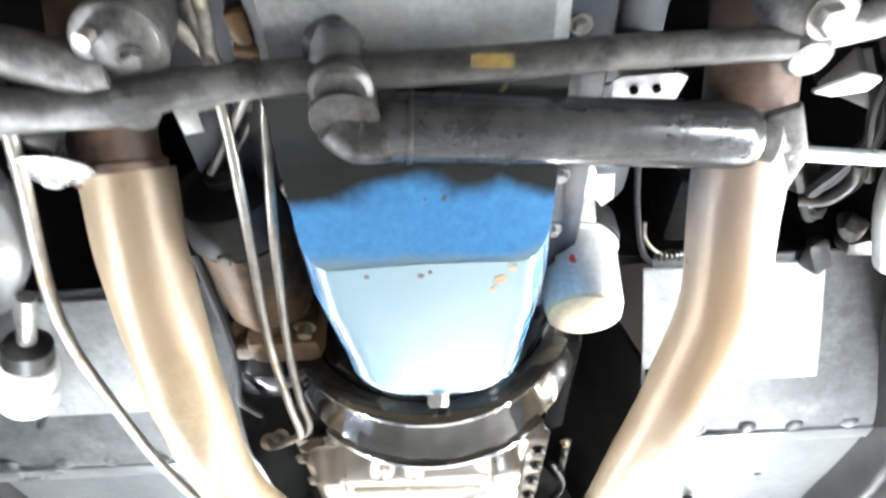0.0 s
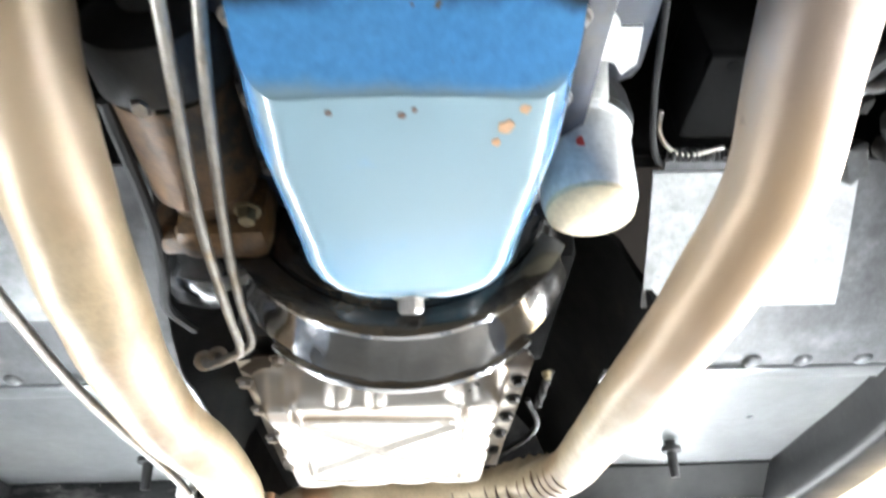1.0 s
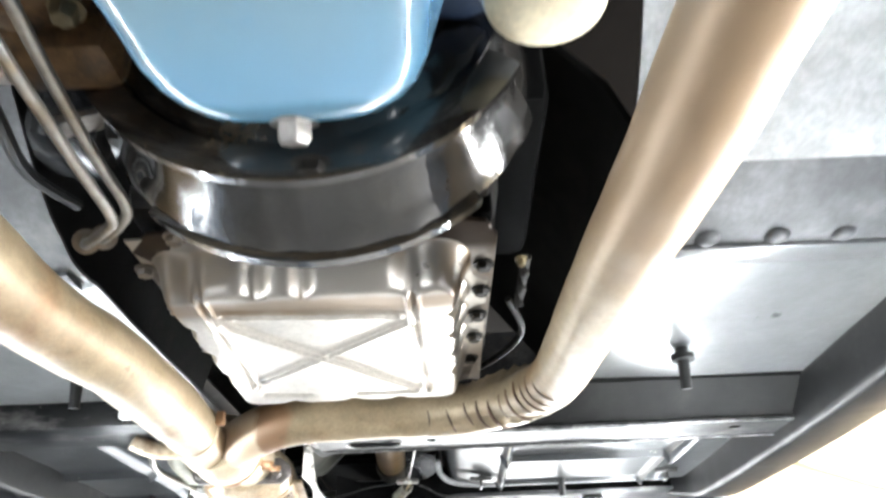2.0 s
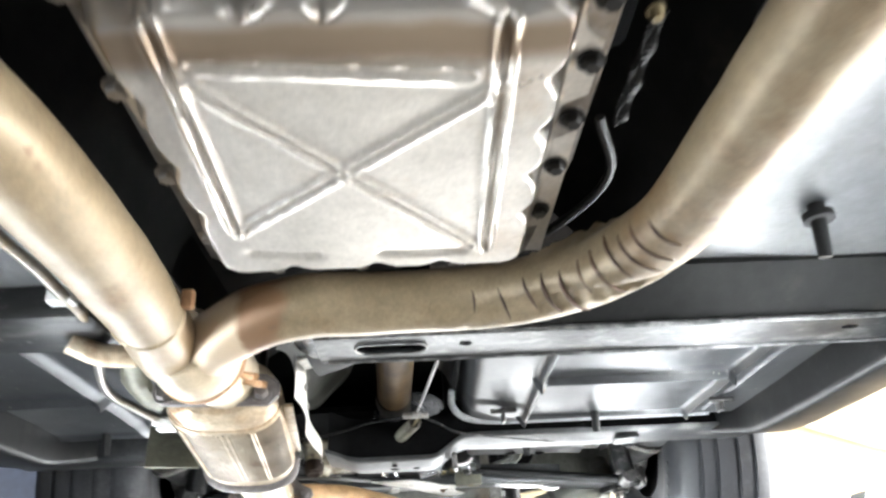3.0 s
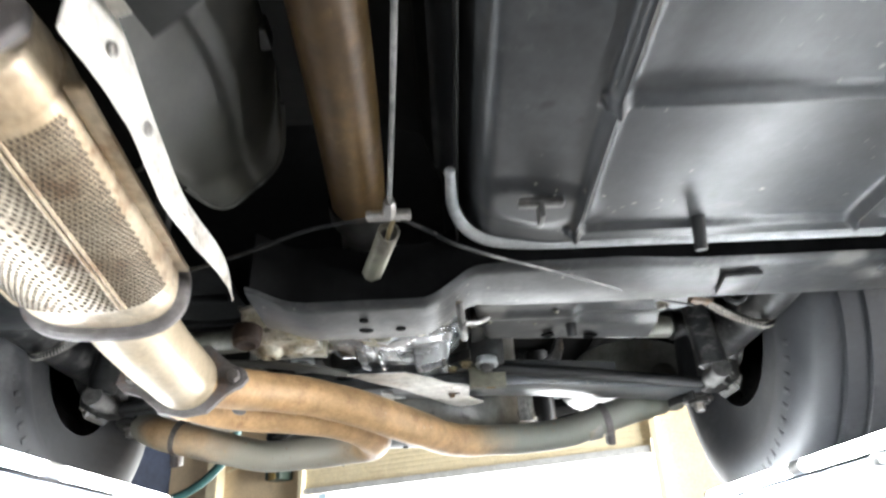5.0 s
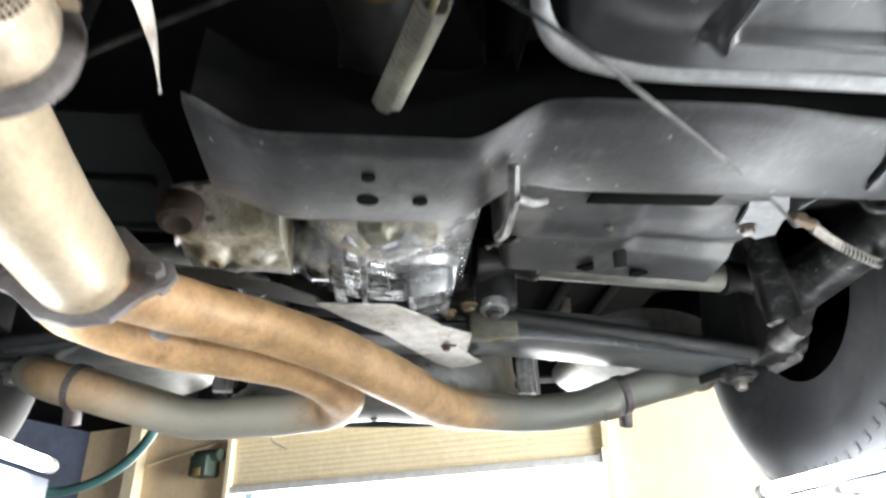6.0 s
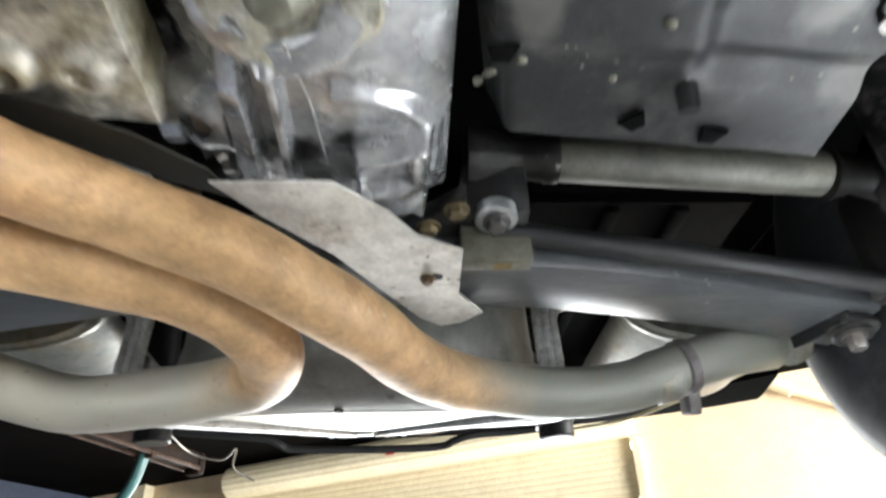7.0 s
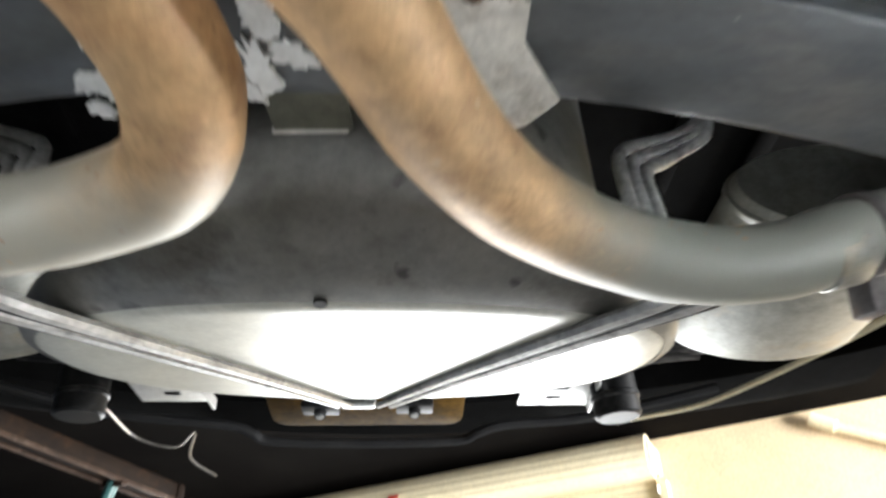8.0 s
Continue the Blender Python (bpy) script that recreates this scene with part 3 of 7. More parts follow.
single("wall_conduit", tube([room(-1.2, -0.03, 2.55), room(-0.8, -0.03, 2.62), room(-0.12, -0.03, 2.72)], 0.012, 8, 4), DOOR, "thin cream cable run along the wall", "conduit")
single("wall_pipe", merge(tube([room(4.62, -0.06, 2.90), room(4.78, -0.06, 2.82), room(5.3, -0.06, 2.55), room(5.9, -0.06, 2.25)], 0.03, 10, 4), cyl(room(4.6, -0.06, 2.93), room(4.72, -0.06, 2.85), 0.045, 12)), DOOR, "cream painted pipe sloping along the wall", "pipe")
single("air_hose", tube([(-1.075, 5.28, 2.20), (-1.115, 5.30, 2.07), (-1.20, 5.35, 1.97), (-1.31, 5.38, 1.885), (-1.45, 5.40, 1.825), (-1.63, 5.40, 1.805), (-1.95, 5.2, 1.85), (-2.2, 4.3, 1.95), (-2.31, 2.60, 2.12)], 0.024, 12, 8), HOSE, "teal rubber air hose hanging in a curve", "hose")
lift = thing("lift_boom", (-2.31, 2.5, -0.03), "rust-brown steel boom on a post beside the lift", "lift")
boom_m = Matrix.Translation((-1.625, 4.035, 2.235)) @ pose(0, 0, 0, 0, 0, -23.9)


def boom_bar(size, at, bevel=0.004):
    bm = box(at, size, bevel)
    bmesh.ops.transform(bm, matrix=boom_m, verts=bm.verts)
    return bm


part("boom", boom_bar((0.075, 3.36, 0.075), (0, 0, 0), 0.012), LIFT, lift)
for sx in (-1, 1):
    part("flange", boom_bar((0.012, 3.36, 0.020), (sx * 0.042, 0, -0.040)), BOOM_EDGE, lift, "paler lower flange")
part("end_cap", boom_bar((0.095, 0.05, 0.11), (0, 1.695, -0.014), 0.02), LIFT, lift)
part("hose_clip", boom_bar((0.11, 0.03, 0.02), (0, 1.36, -0.052)), BOOM_EDGE, lift)
part("post", box((-2.31, 2.5, 1.12), (0.14, 0.14, 2.3), 0.01), LIFT, lift)
part("foot_plate", box((-2.31, 2.5, -0.022), (0.34, 0.34, 0.018), 0.004), LIFT, lift)
# drive-on lift: two runways with a row of short tubes along each inner edge
RUN_Z = 1.449


def runway(sgn):
    run = thing("lift_runway", (0.05 + sgn * 0.80, 1.6, -0.03), "blue-grey steel lift runway carrying the wheels of the car", "lift runway", "lift runways")
    xi, xo = 0.0925 + sgn * 0.5425, 0.0925 + sgn * 1.10
    xm, w = (xi + xo) / 2, abs(xo - xi)
    part("deck", box((xm, 1.6, RUN_Z - 0.006), (w, 5.4, 0.012), 0.003), RUNWAY, run)
    for x in (xi + sgn * 0.02, xo - sgn * 0.02):
        part("side_beam", box((x, 1.6, RUN_Z - 0.081), (0.04, 5.4, 0.138), 0.004), RUNWAY, run)
    part("outer_lip", box((xo - sgn * 0.006, 1.6, RUN_Z + 0.02), (0.012, 5.4, 0.04), 0.002), RUNWAY, run)
    for y in (-0.6, 3.8):
        part("column", box((xm, y, (RUN_Z - 0.15) / 2 - 0.015), (0.2, 0.2, RUN_Z - 0.12), 0.01), RUNWAY, run)
        part("foot_plate", box((xm, y, -0.02), (0.4, 0.4, 0.02), 0.004), RUNWAY, run)
    return run


def tube_row(sgn, x, z, joints):
    row = thing("strip_light", (x, joints[0], z), "row of short lit fluorescent tubes along the runway edge", "lamp", "strip lights along the lift")
    xe = 0.0925 + sgn * 0.5425
    part("lamp_rail", box((xe - sgn * 0.006, (joints[0] + joints[-1]) / 2, z - 0.045), (0.008, joints[-1] - joints[0] + 0.1, 0.07), 0.002), RUNWAY, row, "blue-grey lamp rail")
    for y0, y1 in zip(joints, joints[1:]):
        lamp = part("lamp_tube", cyl((x, y0 + 0.022, z), (x, y1 - 0.022, z), 0.009, 14), TUBE_LIGHT if sgn < 0 else TUBE_BRIGHT, row, "glowing white tube")
        for y in (y0 + 0.011, y1 - 0.011):
            part("tube_cap", cyl((x, y - 0.011, z), (x, y + 0.0105, z), 0.010, 14), GALV, lamp, "pale plastic tube cap")
        part("tube_clip", box(((x + xe) / 2 - sgn * 0.004, (y0 + y1) / 2, z - 0.020), (abs(xe - x) + 0.004, 0.02, 0.012), 0.002), GALV, row)
    return row


runway(-1)
runway(1)
tube_row(-1, -0.42, 1.512, [0.25, 0.66, 1.06, 1.47, 1.878, 2.29, 2.70])
tube_row(1, 0.605, 1.487, [0.0, 0.4, 0.8, 1.2, 1.6, 2.0, 2.4, 2.8])

# ---- the car's shell: floor, toe boards, tunnel, sills, bays ----
shell = thing("car_underbody", (0.03, 1.5, 1.75), "grey-black coated underside of a lifted car", "car body")


def front_floor(u, v, sgn):
    x = 0.03 + sgn * (0.68 - 0.42 * (1 - u)) if sgn < 0 else 0.345 + 0.365 * u
    y = 0.785 + 0.745 * v
    up = smooth(1.03, 0.60, y) * 0.24
    z = 1.747 + up + 0.004 * noise.noise((x * 6, y * 6, 0.3))
    z -= 0.003 * smooth(1.055, 1.05, y) * smooth(0.98, 1.0, y)
    return x, y, z


for sgn in (1, -1):
    # toe board gets a darker grey than the floor behind its seam
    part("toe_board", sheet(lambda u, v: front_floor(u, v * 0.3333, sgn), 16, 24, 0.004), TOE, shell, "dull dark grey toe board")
    part("front_floor", sheet(lambda u, v: front_floor(u, 0.3337 + v * 0.6663, sgn), 16, 40, 0.004), FLOORPAN, shell, "smooth pale grey floor panel")


def rear_floor(u, v, sgn):
    x = 0.100 + 0.615 * u
    y = 1.55 + 0.62 * v
    z = 1.730

    def bead(d, w=0.006):
        return math.exp(-(d / w) ** 2)
    if y < 2.09:
        z -= 0.014 * bead(x - 0.262)
        z -= 0.014 * bead(x - 0.590)
        z -= 0.004 * bead(x - 0.632, 0.005)
    if 0.25 < x < 0.595:
        z -= 0.013 * bead(y - 1.838)
        z -= 0.008 * bead(y - 2.085)
        if y < 1.838:
            z += 0.002 * smooth(0.27, 0.30, x) * smooth(0.58, 0.55, x) * smooth(1.83, 1.80, y)
    z -= 0.008 * smooth(0.08, 0.05, math.hypot((x - 0.21) / 1.4, (y - 2.03)) + 0.02) * 0.6
    z += 0.10 * smooth(0.170, 0.100, x) ** 1.6 + 0.016 * smooth(0.252, 0.130, x) + 0.05 * smooth(2.12, 2.17, y)
    z += 0.002 * noise.noise((x * 7, y * 7, 1.3))
    if sgn < 0:
        x = 0.06 - x
    return x, y, z


for sgn in (1, -1):
    part("rear_floor", sheet(lambda u, v: rear_floor(u, v, sgn) if sgn > 0 else (rear_floor(u, v, 1)[0] * -1 - 0.2, *rear_floor(u, v, 1)[1:]), 200 if sgn > 0 else 60, 200 if sgn > 0 else 60, 0.004), REARFLOOR, shell)
part("floor_lip", tube([(0.118, 2.00, 1.765), (0.122, 2.07, 1.752), (0.150, 2.118, 1.741), (0.21, 2.136, 1.737), (0.36, 2.139, 1.737), (0.50, 2.141, 1.737), (0.66, 2.142, 1.737)], [0.006, 0.007, 0.009, 0.010, 0.010, 0.010, 0.010], 10, 6, flat=0.7), PALEPAD, shell, "pale rear lip of the floor")
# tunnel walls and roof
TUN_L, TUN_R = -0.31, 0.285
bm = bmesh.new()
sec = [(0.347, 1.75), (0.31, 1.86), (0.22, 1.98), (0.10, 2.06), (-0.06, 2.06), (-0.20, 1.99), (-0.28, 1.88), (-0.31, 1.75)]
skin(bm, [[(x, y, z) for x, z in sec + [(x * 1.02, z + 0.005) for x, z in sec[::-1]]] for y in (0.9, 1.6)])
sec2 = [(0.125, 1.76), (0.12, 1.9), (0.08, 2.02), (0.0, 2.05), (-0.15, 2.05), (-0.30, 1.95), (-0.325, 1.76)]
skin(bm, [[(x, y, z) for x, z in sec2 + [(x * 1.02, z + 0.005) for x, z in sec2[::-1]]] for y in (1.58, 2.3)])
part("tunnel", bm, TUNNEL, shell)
# closing panels in near-black stand in for the unlit bays
part("bay_roof", box((0.03, 0.1, 2.28), (1.56, 1.9, 0.03), 0), BUMPER_AND_SHADE, shell)
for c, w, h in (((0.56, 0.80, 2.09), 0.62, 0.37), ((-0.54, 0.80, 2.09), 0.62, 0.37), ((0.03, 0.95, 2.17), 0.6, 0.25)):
    part("firewall", box(c, (w, 0.02, h), 0), BUMPER_AND_SHADE, shell)
part("front_panel", box((0.03, -0.86, 1.99), (1.6, 0.03, 0.6), 0.01), BUMPER_AND_SHADE, shell)
part("rear_roof", box((0.03, 3.1, 2.16), (1.7, 1.66, 0.03), 0), BUMPER_AND_SHADE, shell)
for x, w in ((0.42, 0.62), (-0.5, 0.42)):
    part("seat_bulkhead", box((x, 2.24, 1.95), (w, 0.02, 0.44), 0), UNDERCOAT, shell)
for sgn in (1, -1):
    xs = 0.03 + sgn * 0.875
    part("sill", box((0.03 + sgn * 0.86, 1.55, 1.80), (0.07, 1.3, 0.16), 0.03), UNDERCOAT, shell)
    part("front_wing", box((xs, 0.0, 2.02), (0.03, 1.8, 0.55), 0.01), BUMPER_AND_SHADE, shell)
    part("rear_wing", box((xs + sgn * 0.03, 3.1, 2.08), (0.03, 1.6, 0.22), 0.01), BUMPER_AND_SHADE, shell)
    part("outer_floor", box((0.03 + sgn * 0.78, 1.55, 1.80), (0.18, 1.36, 0.02), 0.004), UNDERCOAT, shell)
    part("seam_strip", box((0.03 + sgn * 0.47, 1.035, 1.742), (0.40, 0.035, 0.006), 0.002), FLOORPAN, shell)
    for dx in (0.39, 0.462, 0.53, 0.61):
        part("rivet", lathe((0.03 + sgn * dx, 1.008, front_floor(0.5, (1.008 - 0.785) / 0.745, 1)[2] + 0.001), (0, 0, -1), [(0, 0.013), (0.003, 0.012), (0.006, 0.008), (0.0075, 0.003)], 14), TOE, shell, "domed rivet head")
    part("toe_plate", sheet(lambda u, v: (0.03 + sgn * (0.30 + 0.24 * u), 0.79 + 0.13 * v, front_floor(0.5, (0.79 + 0.13 * v - 0.785) / 0.745, 1)[2] - 0.008), 4, 8, 0.004), PALEPAD, shell, "pale square insulation plate")
for p in ((0.479, 1.328), (-0.357, 1.301), (0.404, 2.080), (-0.55, 2.08)):
    part("drain_stud", merge(cyl((p[0], p[1] - 0.012, 1.75), (*p, 1.692), 0.009, 12, 0.007), cyl((p[0], p[1] - 0.01, 1.738), (p[0], p[1] - 0.01, 1.730), 0.016, 12)), PLASTIC, shell, "short black rubber drain stud")
for p in ((0.214, 2.015), (0.628, 2.004)):
    part("clip", merge(box((p[0], p[1], 1.718), (0.006, 0.03, 0.03), 0.002), box((p[0], p[1] - 0.01, 1.722), (0.05, 0.012, 0.01), 0.003)), FORGED, shell)

# frame rails and crossmembers
for sgn, n in ((1, 0), (-1, 1)):
    rail = thing("frame_rail", (0.03 + sgn * 0.73, 1.4, 1.7), "long boxed steel frame rail in worn black paint", "frame", "frame rails")
    X = [(0.40, -0.8), (0.42, 0.1), (0.62, 0.75), (0.70, 1.1), (0.715, 1.9), (0.71, 2.15), (0.62, 2.36), (0.52, 2.6)]
    zs = [1.80, 1.80, 1.77, 1.715, 1.705, 1.73, 1.80, 1.92]
    path = spline([(0.03 + sgn * a, b, c) for (a, b), c in zip(X, zs)], 6)
    rings = []
    for i, p in enumerate(path):
        d = (path[min(i + 1, len(path) - 1)] - path[max(i - 1, 0)]).normalized()
        s = d.cross(V(0, 0, 1)).normalized()
        rings.append([p + s * a + V(0, 0, b) for a, b in rounded_rect(-0.045, -0.04, 0.045, 0.045, 0.012, 3)])
    part("rail", skin(bmesh.new(), rings), FRAME_PLAIN, rail)
    part("rail_seam", tube([p + V(sgn * 0.046, 0, -0.02) for p in path[::3]], 0.004, 6, 2), FRAME, rail)


def cross_hole_plate(bm, x0, x1, y0, y1, z, holes, thick):
    """A flat plate with oval holes, as a fine grid from which the holes are left out."""
    nx, ny = int((x1 - x0) / 0.0025), int((y1 - y0) / 0.0025)
    keep = {}
    for i in range(nx):
        for j in range(ny):
            x, y = x0 + (i + 0.5) * (x1 - x0) / nx, y0 + (j + 0.5) * (y1 - y0) / ny
            if any(max(abs(x - hx) - (hl - hr), 0) ** 2 + (y - hy) ** 2 < hr * hr for hx, hy, hl, hr in holes):
                continue
            for k in ((i, j), (i + 1, j), (i + 1, j + 1), (i, j + 1)):
                if k not in keep:
                    keep[k] = bm.verts.new((x0 + k[0] * (x1 - x0) / nx, y0 + k[1] * (y1 - y0) / ny, z))
            bm.faces.new([keep[k] for k in ((i, j), (i, j + 1), (i + 1, j + 1), (i + 1, j))])
    made = bmesh.ops.extrude_face_region(bm, geom=bm.faces[:])
    bmesh.ops.translate(bm, verts=[g for g in made["geom"] if isinstance(g, bmesh.types.BMVert)], vec=(0, 0, thick))
    return bm


xm = thing("gearbox_crossmember", (0.3, 1.53, 1.69), "black boxed crossmember with scraped edges and an oval hole", "crossmember")
part("bottom_plate", cross_hole_plate(bmesh.new(), -0.07, 0.72, 1.502, 1.582, 1.690, [(0.0235, 1.540, 0.044, 0.016), (0.118, 1.533, 0.0085, 0.0085), (0.615, 1.531, 0.010, 0.007)], 0.004), SCUFFED, xm)
bm = bmesh.new()
lip = [(1.503, 1.691), (1.494, 1.702), (1.470, 1.718), (1.435, 1.742), (1.435, 1.752), (1.475, 1.728), (1.500, 1.712)]
skin(bm, [[(x, y, z) for y, z in lip] for x in (-0.05, 0.2, 0.45, 0.74)])
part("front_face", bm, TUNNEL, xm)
part("rear_face", box((0.33, 1.583, 1.722), (0.80, 0.008, 0.066), 0.002), FRAME, xm)
part("rear_edge", tube([(-0.06, 1.585, 1.692), (0.3, 1.586, 1.691), (0.73, 1.585, 1.692)], 0.005, 8, 2), SCRAPED, xm, "scraped bright edge")
part("front_edge", tube([(-0.05, 1.4985, 1.6925), (0.3, 1.4985, 1.6925), (0.74, 1.4985, 1.6925)], 0.004, 8, 2), SCRAPED, xm, "scraped bright edge")
part("hole_collar", tube([(0.0235 + math.copysign(0.028, math.cos(a)) + 0.0175 * math.cos(a), 1.540 + 0.0175 * math.sin(a), 1.689) for a in [2 * math.pi * (k + 0.5) / 24 for k in range(25)]], 0.0016, 6, 1), SCRAPED, xm, "scraped rim of the oval hole")
bm = bmesh.new()
skin(bm, [[(-0.06 - 0.055 * math.sin(a) * s, 1.542 + 0.04 * b, 1.692 + 0.05 * (1 - math.cos(a)) + (0.006 if s < 1 else 0)) for b, s in ((-1, 1), (-0.5, 1), (0.5, 1), (1, 1), (1, 0.92), (-1, 0.92))] for a in [0, 0.4, 0.8, 1.2, 1.57]])
part("rounded_end", bm, OILY_GREY, xm, "smooth oily rounded end")
part("left_beam", box((-0.52, 1.50, 1.735), (0.42, 0.12, 0.06), 0.015), FRAME, xm)
part("hanging_plate", sheet(lambda u, v: (-0.093 + 0.108 * u, 1.583 + v * (0.112 * (1 - u) ** 0.6 + 0.035), 1.699 + 0.014 * v + 0.02 * (v - 0.5) ** 2 + 0.006 * u), 20, 8, 0.004), TUNNEL, xm, "dark bent plate beside the exhaust")
part("mount_block", box((0.02, 1.50, 1.76), (0.14, 0.09, 0.06), 0.01), PLASTIC, xm, "black rubber gearbox mount")

rx = thing("axle_crossmember", (0.03, 2.25, 1.70), "dark grey pressed crossmember dipping in a vee under the driveshaft", "crossmember")


def rx_bottom(x):
    return 1.672 + 0.04 * smooth(0.075, 0.155, x) + 0.014 * smooth(-0.065, -0.145, x)


def rx_front(x):
    return 2.162 - 0.03 * smooth(-0.09, -0.145, x) - 0.008 * smooth(0.1, 0.2, x) + 0.012 * smooth(0.32, 0.45, x)


def rx_rear(x):
    return 2.292 - 0.022 * smooth(-0.07, -0.145, x) - 0.010 * smooth(0.05, 0.10, x) * smooth(0.2, 0.14, x)


bm = bmesh.new()
rings = []
for k in range(93):
    x = -0.138 + 0.913 * k / 92
    zb, yf, yr = rx_bottom(x), rx_front(x), rx_rear(x)
    w = 0.0025 * noise.noise((x * 14, 0.3, 2.0))
    outer = [(yf - 0.001, zb + 0.008), (yf, zb + 0.006), (yf + 0.004, zb + 0.002), (yf + 0.020, zb + w * 0.4), ((yf + yr) / 2, zb - 0.003 + w), (yr - 0.016, zb - 0.004), (yr - 0.004, zb), (yr, zb + 0.012), (yr + 0.003, zb + 0.075)]
    inner = [(y - (0.003 if q > 5 else -0.002 if q < 3 else 0), z + (0.003 if 2 < q < 7 else 0)) for q, (y, z) in enumerate(outer)][::-1]
    rings.append([(x, y, z) for y, z in outer + inner])
skin(bm, rings)
part("beam", bm, UNDERCOAT, rx)
# front web coloured near-black for the shade above the ridge
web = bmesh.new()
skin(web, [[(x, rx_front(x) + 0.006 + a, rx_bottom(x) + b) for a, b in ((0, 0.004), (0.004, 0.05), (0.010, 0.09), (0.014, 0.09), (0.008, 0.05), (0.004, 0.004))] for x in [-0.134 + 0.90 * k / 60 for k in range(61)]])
part("front_web", web, BUMPER_AND_SHADE, rx, "near-black front web, its shade put into the colour")
part("gusset", plate([(0.47, 2.19), (0.52, 2.185), (0.53, 2.25), (0.48, 2.255)], 1.700, 1.7075, 0.003), UNDERCOAT, rx)
part("left_beam", box((-0.62, 2.25, 1.745), (0.40, 0.11, 0.07), 0.015), UNDERCOAT, rx)
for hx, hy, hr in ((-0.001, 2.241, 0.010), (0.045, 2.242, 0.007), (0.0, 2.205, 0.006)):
    part("hole", cyl((hx, hy, rx_bottom(hx) - 0.0045), (hx, hy, rx_bottom(hx) + 0.004), hr, 16), HOLE, rx, "black plug for a shaded round hole")
part("hole", tube([(0.527 + 0.016 * math.cos(a), 2.300, 1.722 + 0.016 * math.sin(a)) for a in [2 * math.pi * k / 16 for k in range(17)]], 0.004, 6, 1), FRAME, rx)
part("cable_bracket", merge(tube([(0.125, 2.21, 1.69), (0.128, 2.24, 1.668), (0.132, 2.30, 1.672), (0.131, 2.334, 1.682)], 0.0055, 8, 4), tube([(0.13, 2.23, 1.668), (0.15, 2.25, 1.675), (0.165, 2.268, 1.688)], 0.004, 8, 4)), FORGED, rx, "bent steel cable hook")

# ---- engine ----
engine = thing("engine", (0.055, 0.3, 1.69), "blue-painted car engine seen from below, oily and dusty", "engine")


def pan_outline(z):
    """The oil pan's plan at height z: flat across the front, rounded at the rear."""
    t = smooth(1.688, 1.80, z)
    k = min(max((z - 1.688) / 0.026, 0.0), 1.0)
    inset = 0.026 * (1 - math.sqrt(1 - (1 - k) ** 2))
    w = 0.100 + 0.020 * t - inset
    yf = 0.495 - 0.95 * max(z - 1.69, 0) if z < 1.785 else 0.36
    yr = 0.752 + 0.008 * t - inset
    c = 0.055
    pts = [(c - w * 1.02, yf), (c - w * 0.5, yf - 0.002), (c, yf - 0.003), (c + w * 0.5, yf - 0.002), (c + w * 1.02, yf), (c + w * 1.03, yf + 0.07)]
    for k in range(13):
        a = math.pi * k / 12
        sx = math.cos(a)
        pts.append((c + w * 0.90 * math.copysign(abs(sx) ** 0.62, sx), yr - 0.085 + 0.085 * math.sin(a) ** 0.75))
    pts.append((c - w * 1.03, yf + 0.07))
    return [(x, y, z) for x, y in pts]


pan_zs = [1.688, 1.6885, 1.690, 1.693, 1.698, 1.705, 1.714, 1.73, 1.75, 1.77, 1.79, 1.83]
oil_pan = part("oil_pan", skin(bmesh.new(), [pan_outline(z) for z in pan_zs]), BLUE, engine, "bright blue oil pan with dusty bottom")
bm = bmesh.new()
rg = []
for y, zb in ((-0.35, 1.79), (0.2, 1.785), (0.34, 1.782), (0.37, 1.776), (0.42, 1.80)):
    rg.append([(0.055 + a, y, z) for a, z in ((-0.125, 1.84), (-0.12, zb + 0.02), (-0.105, zb), (0.105, zb), (0.12, zb + 0.02), (0.125, 1.84))])
skin(bm, rg)
part("front_pan", bm, FRONT_PAN, engine, "grey oily shallow front of the oil pan")
part("block", box((0.055, 0.22, 2.0), (0.34, 1.14, 0.34), 0.02), BLOCK, engine)
rail_ob = part("pan_rail", plate(rounded_rect(-0.085, -0.3, 0.195, 0.775, 0.02), 1.822, 1.84, 0.003), BLOCK, engine)
for k in range(6):
    for x in (-0.078, 0.188):
        part("rail_bolt", bolt((x, 0.28 + 0.085 * k, 1.822), (0, 0, -1), 0.007, 0.007), STEEL, rail_ob)
part("drain_plug", bolt((0.054, 0.742, 1.696), (0, 0.45, -0.9), 0.012, 0.014), STEEL, oil_pan, "steel drain plug")
part("side_cover", box((-0.135, 0.55, 1.92), (0.10, 0.5, 0.14), 0.03), BLOCK, engine)
part("side_cover", box((0.24, 0.45, 1.98), (0.12, 0.5, 0.14), 0.03), BLOCK, engine)
# rusty chips on the pan's bottom edge
for k, (x, y, r) in enumerate(((0.116, 0.518, 0.0075), (0.127, 0.503, 0.005), (0.111, 0.532, 0.004), (0.05, 0.508, 0.004), (0.058, 0.503, 0.003), (0.005, 0.505, 0.003))):
    poly = [(x + r * (0.7 + 0.5 * noise.noise((k, a, 0.1))) * math.cos(a), y + r * (0.7 + 0.5 * noise.noise((k, a, 0.7))) * math.sin(a)) for a in [2 * math.pi * i / 10 for i in range(10)]]
    part("rust_chip", plate(poly, 1.6872, 1.689, 0), EXHAUST_RUST if k < 3 else RUSTCHIP, oil_pan)

# bell housing with its oil-wet lower cover
bell = thing("bell_housing", (0.04, 0.86, 1.67), "black oil-wet bell housing with a curved lower cover", "bell housing")


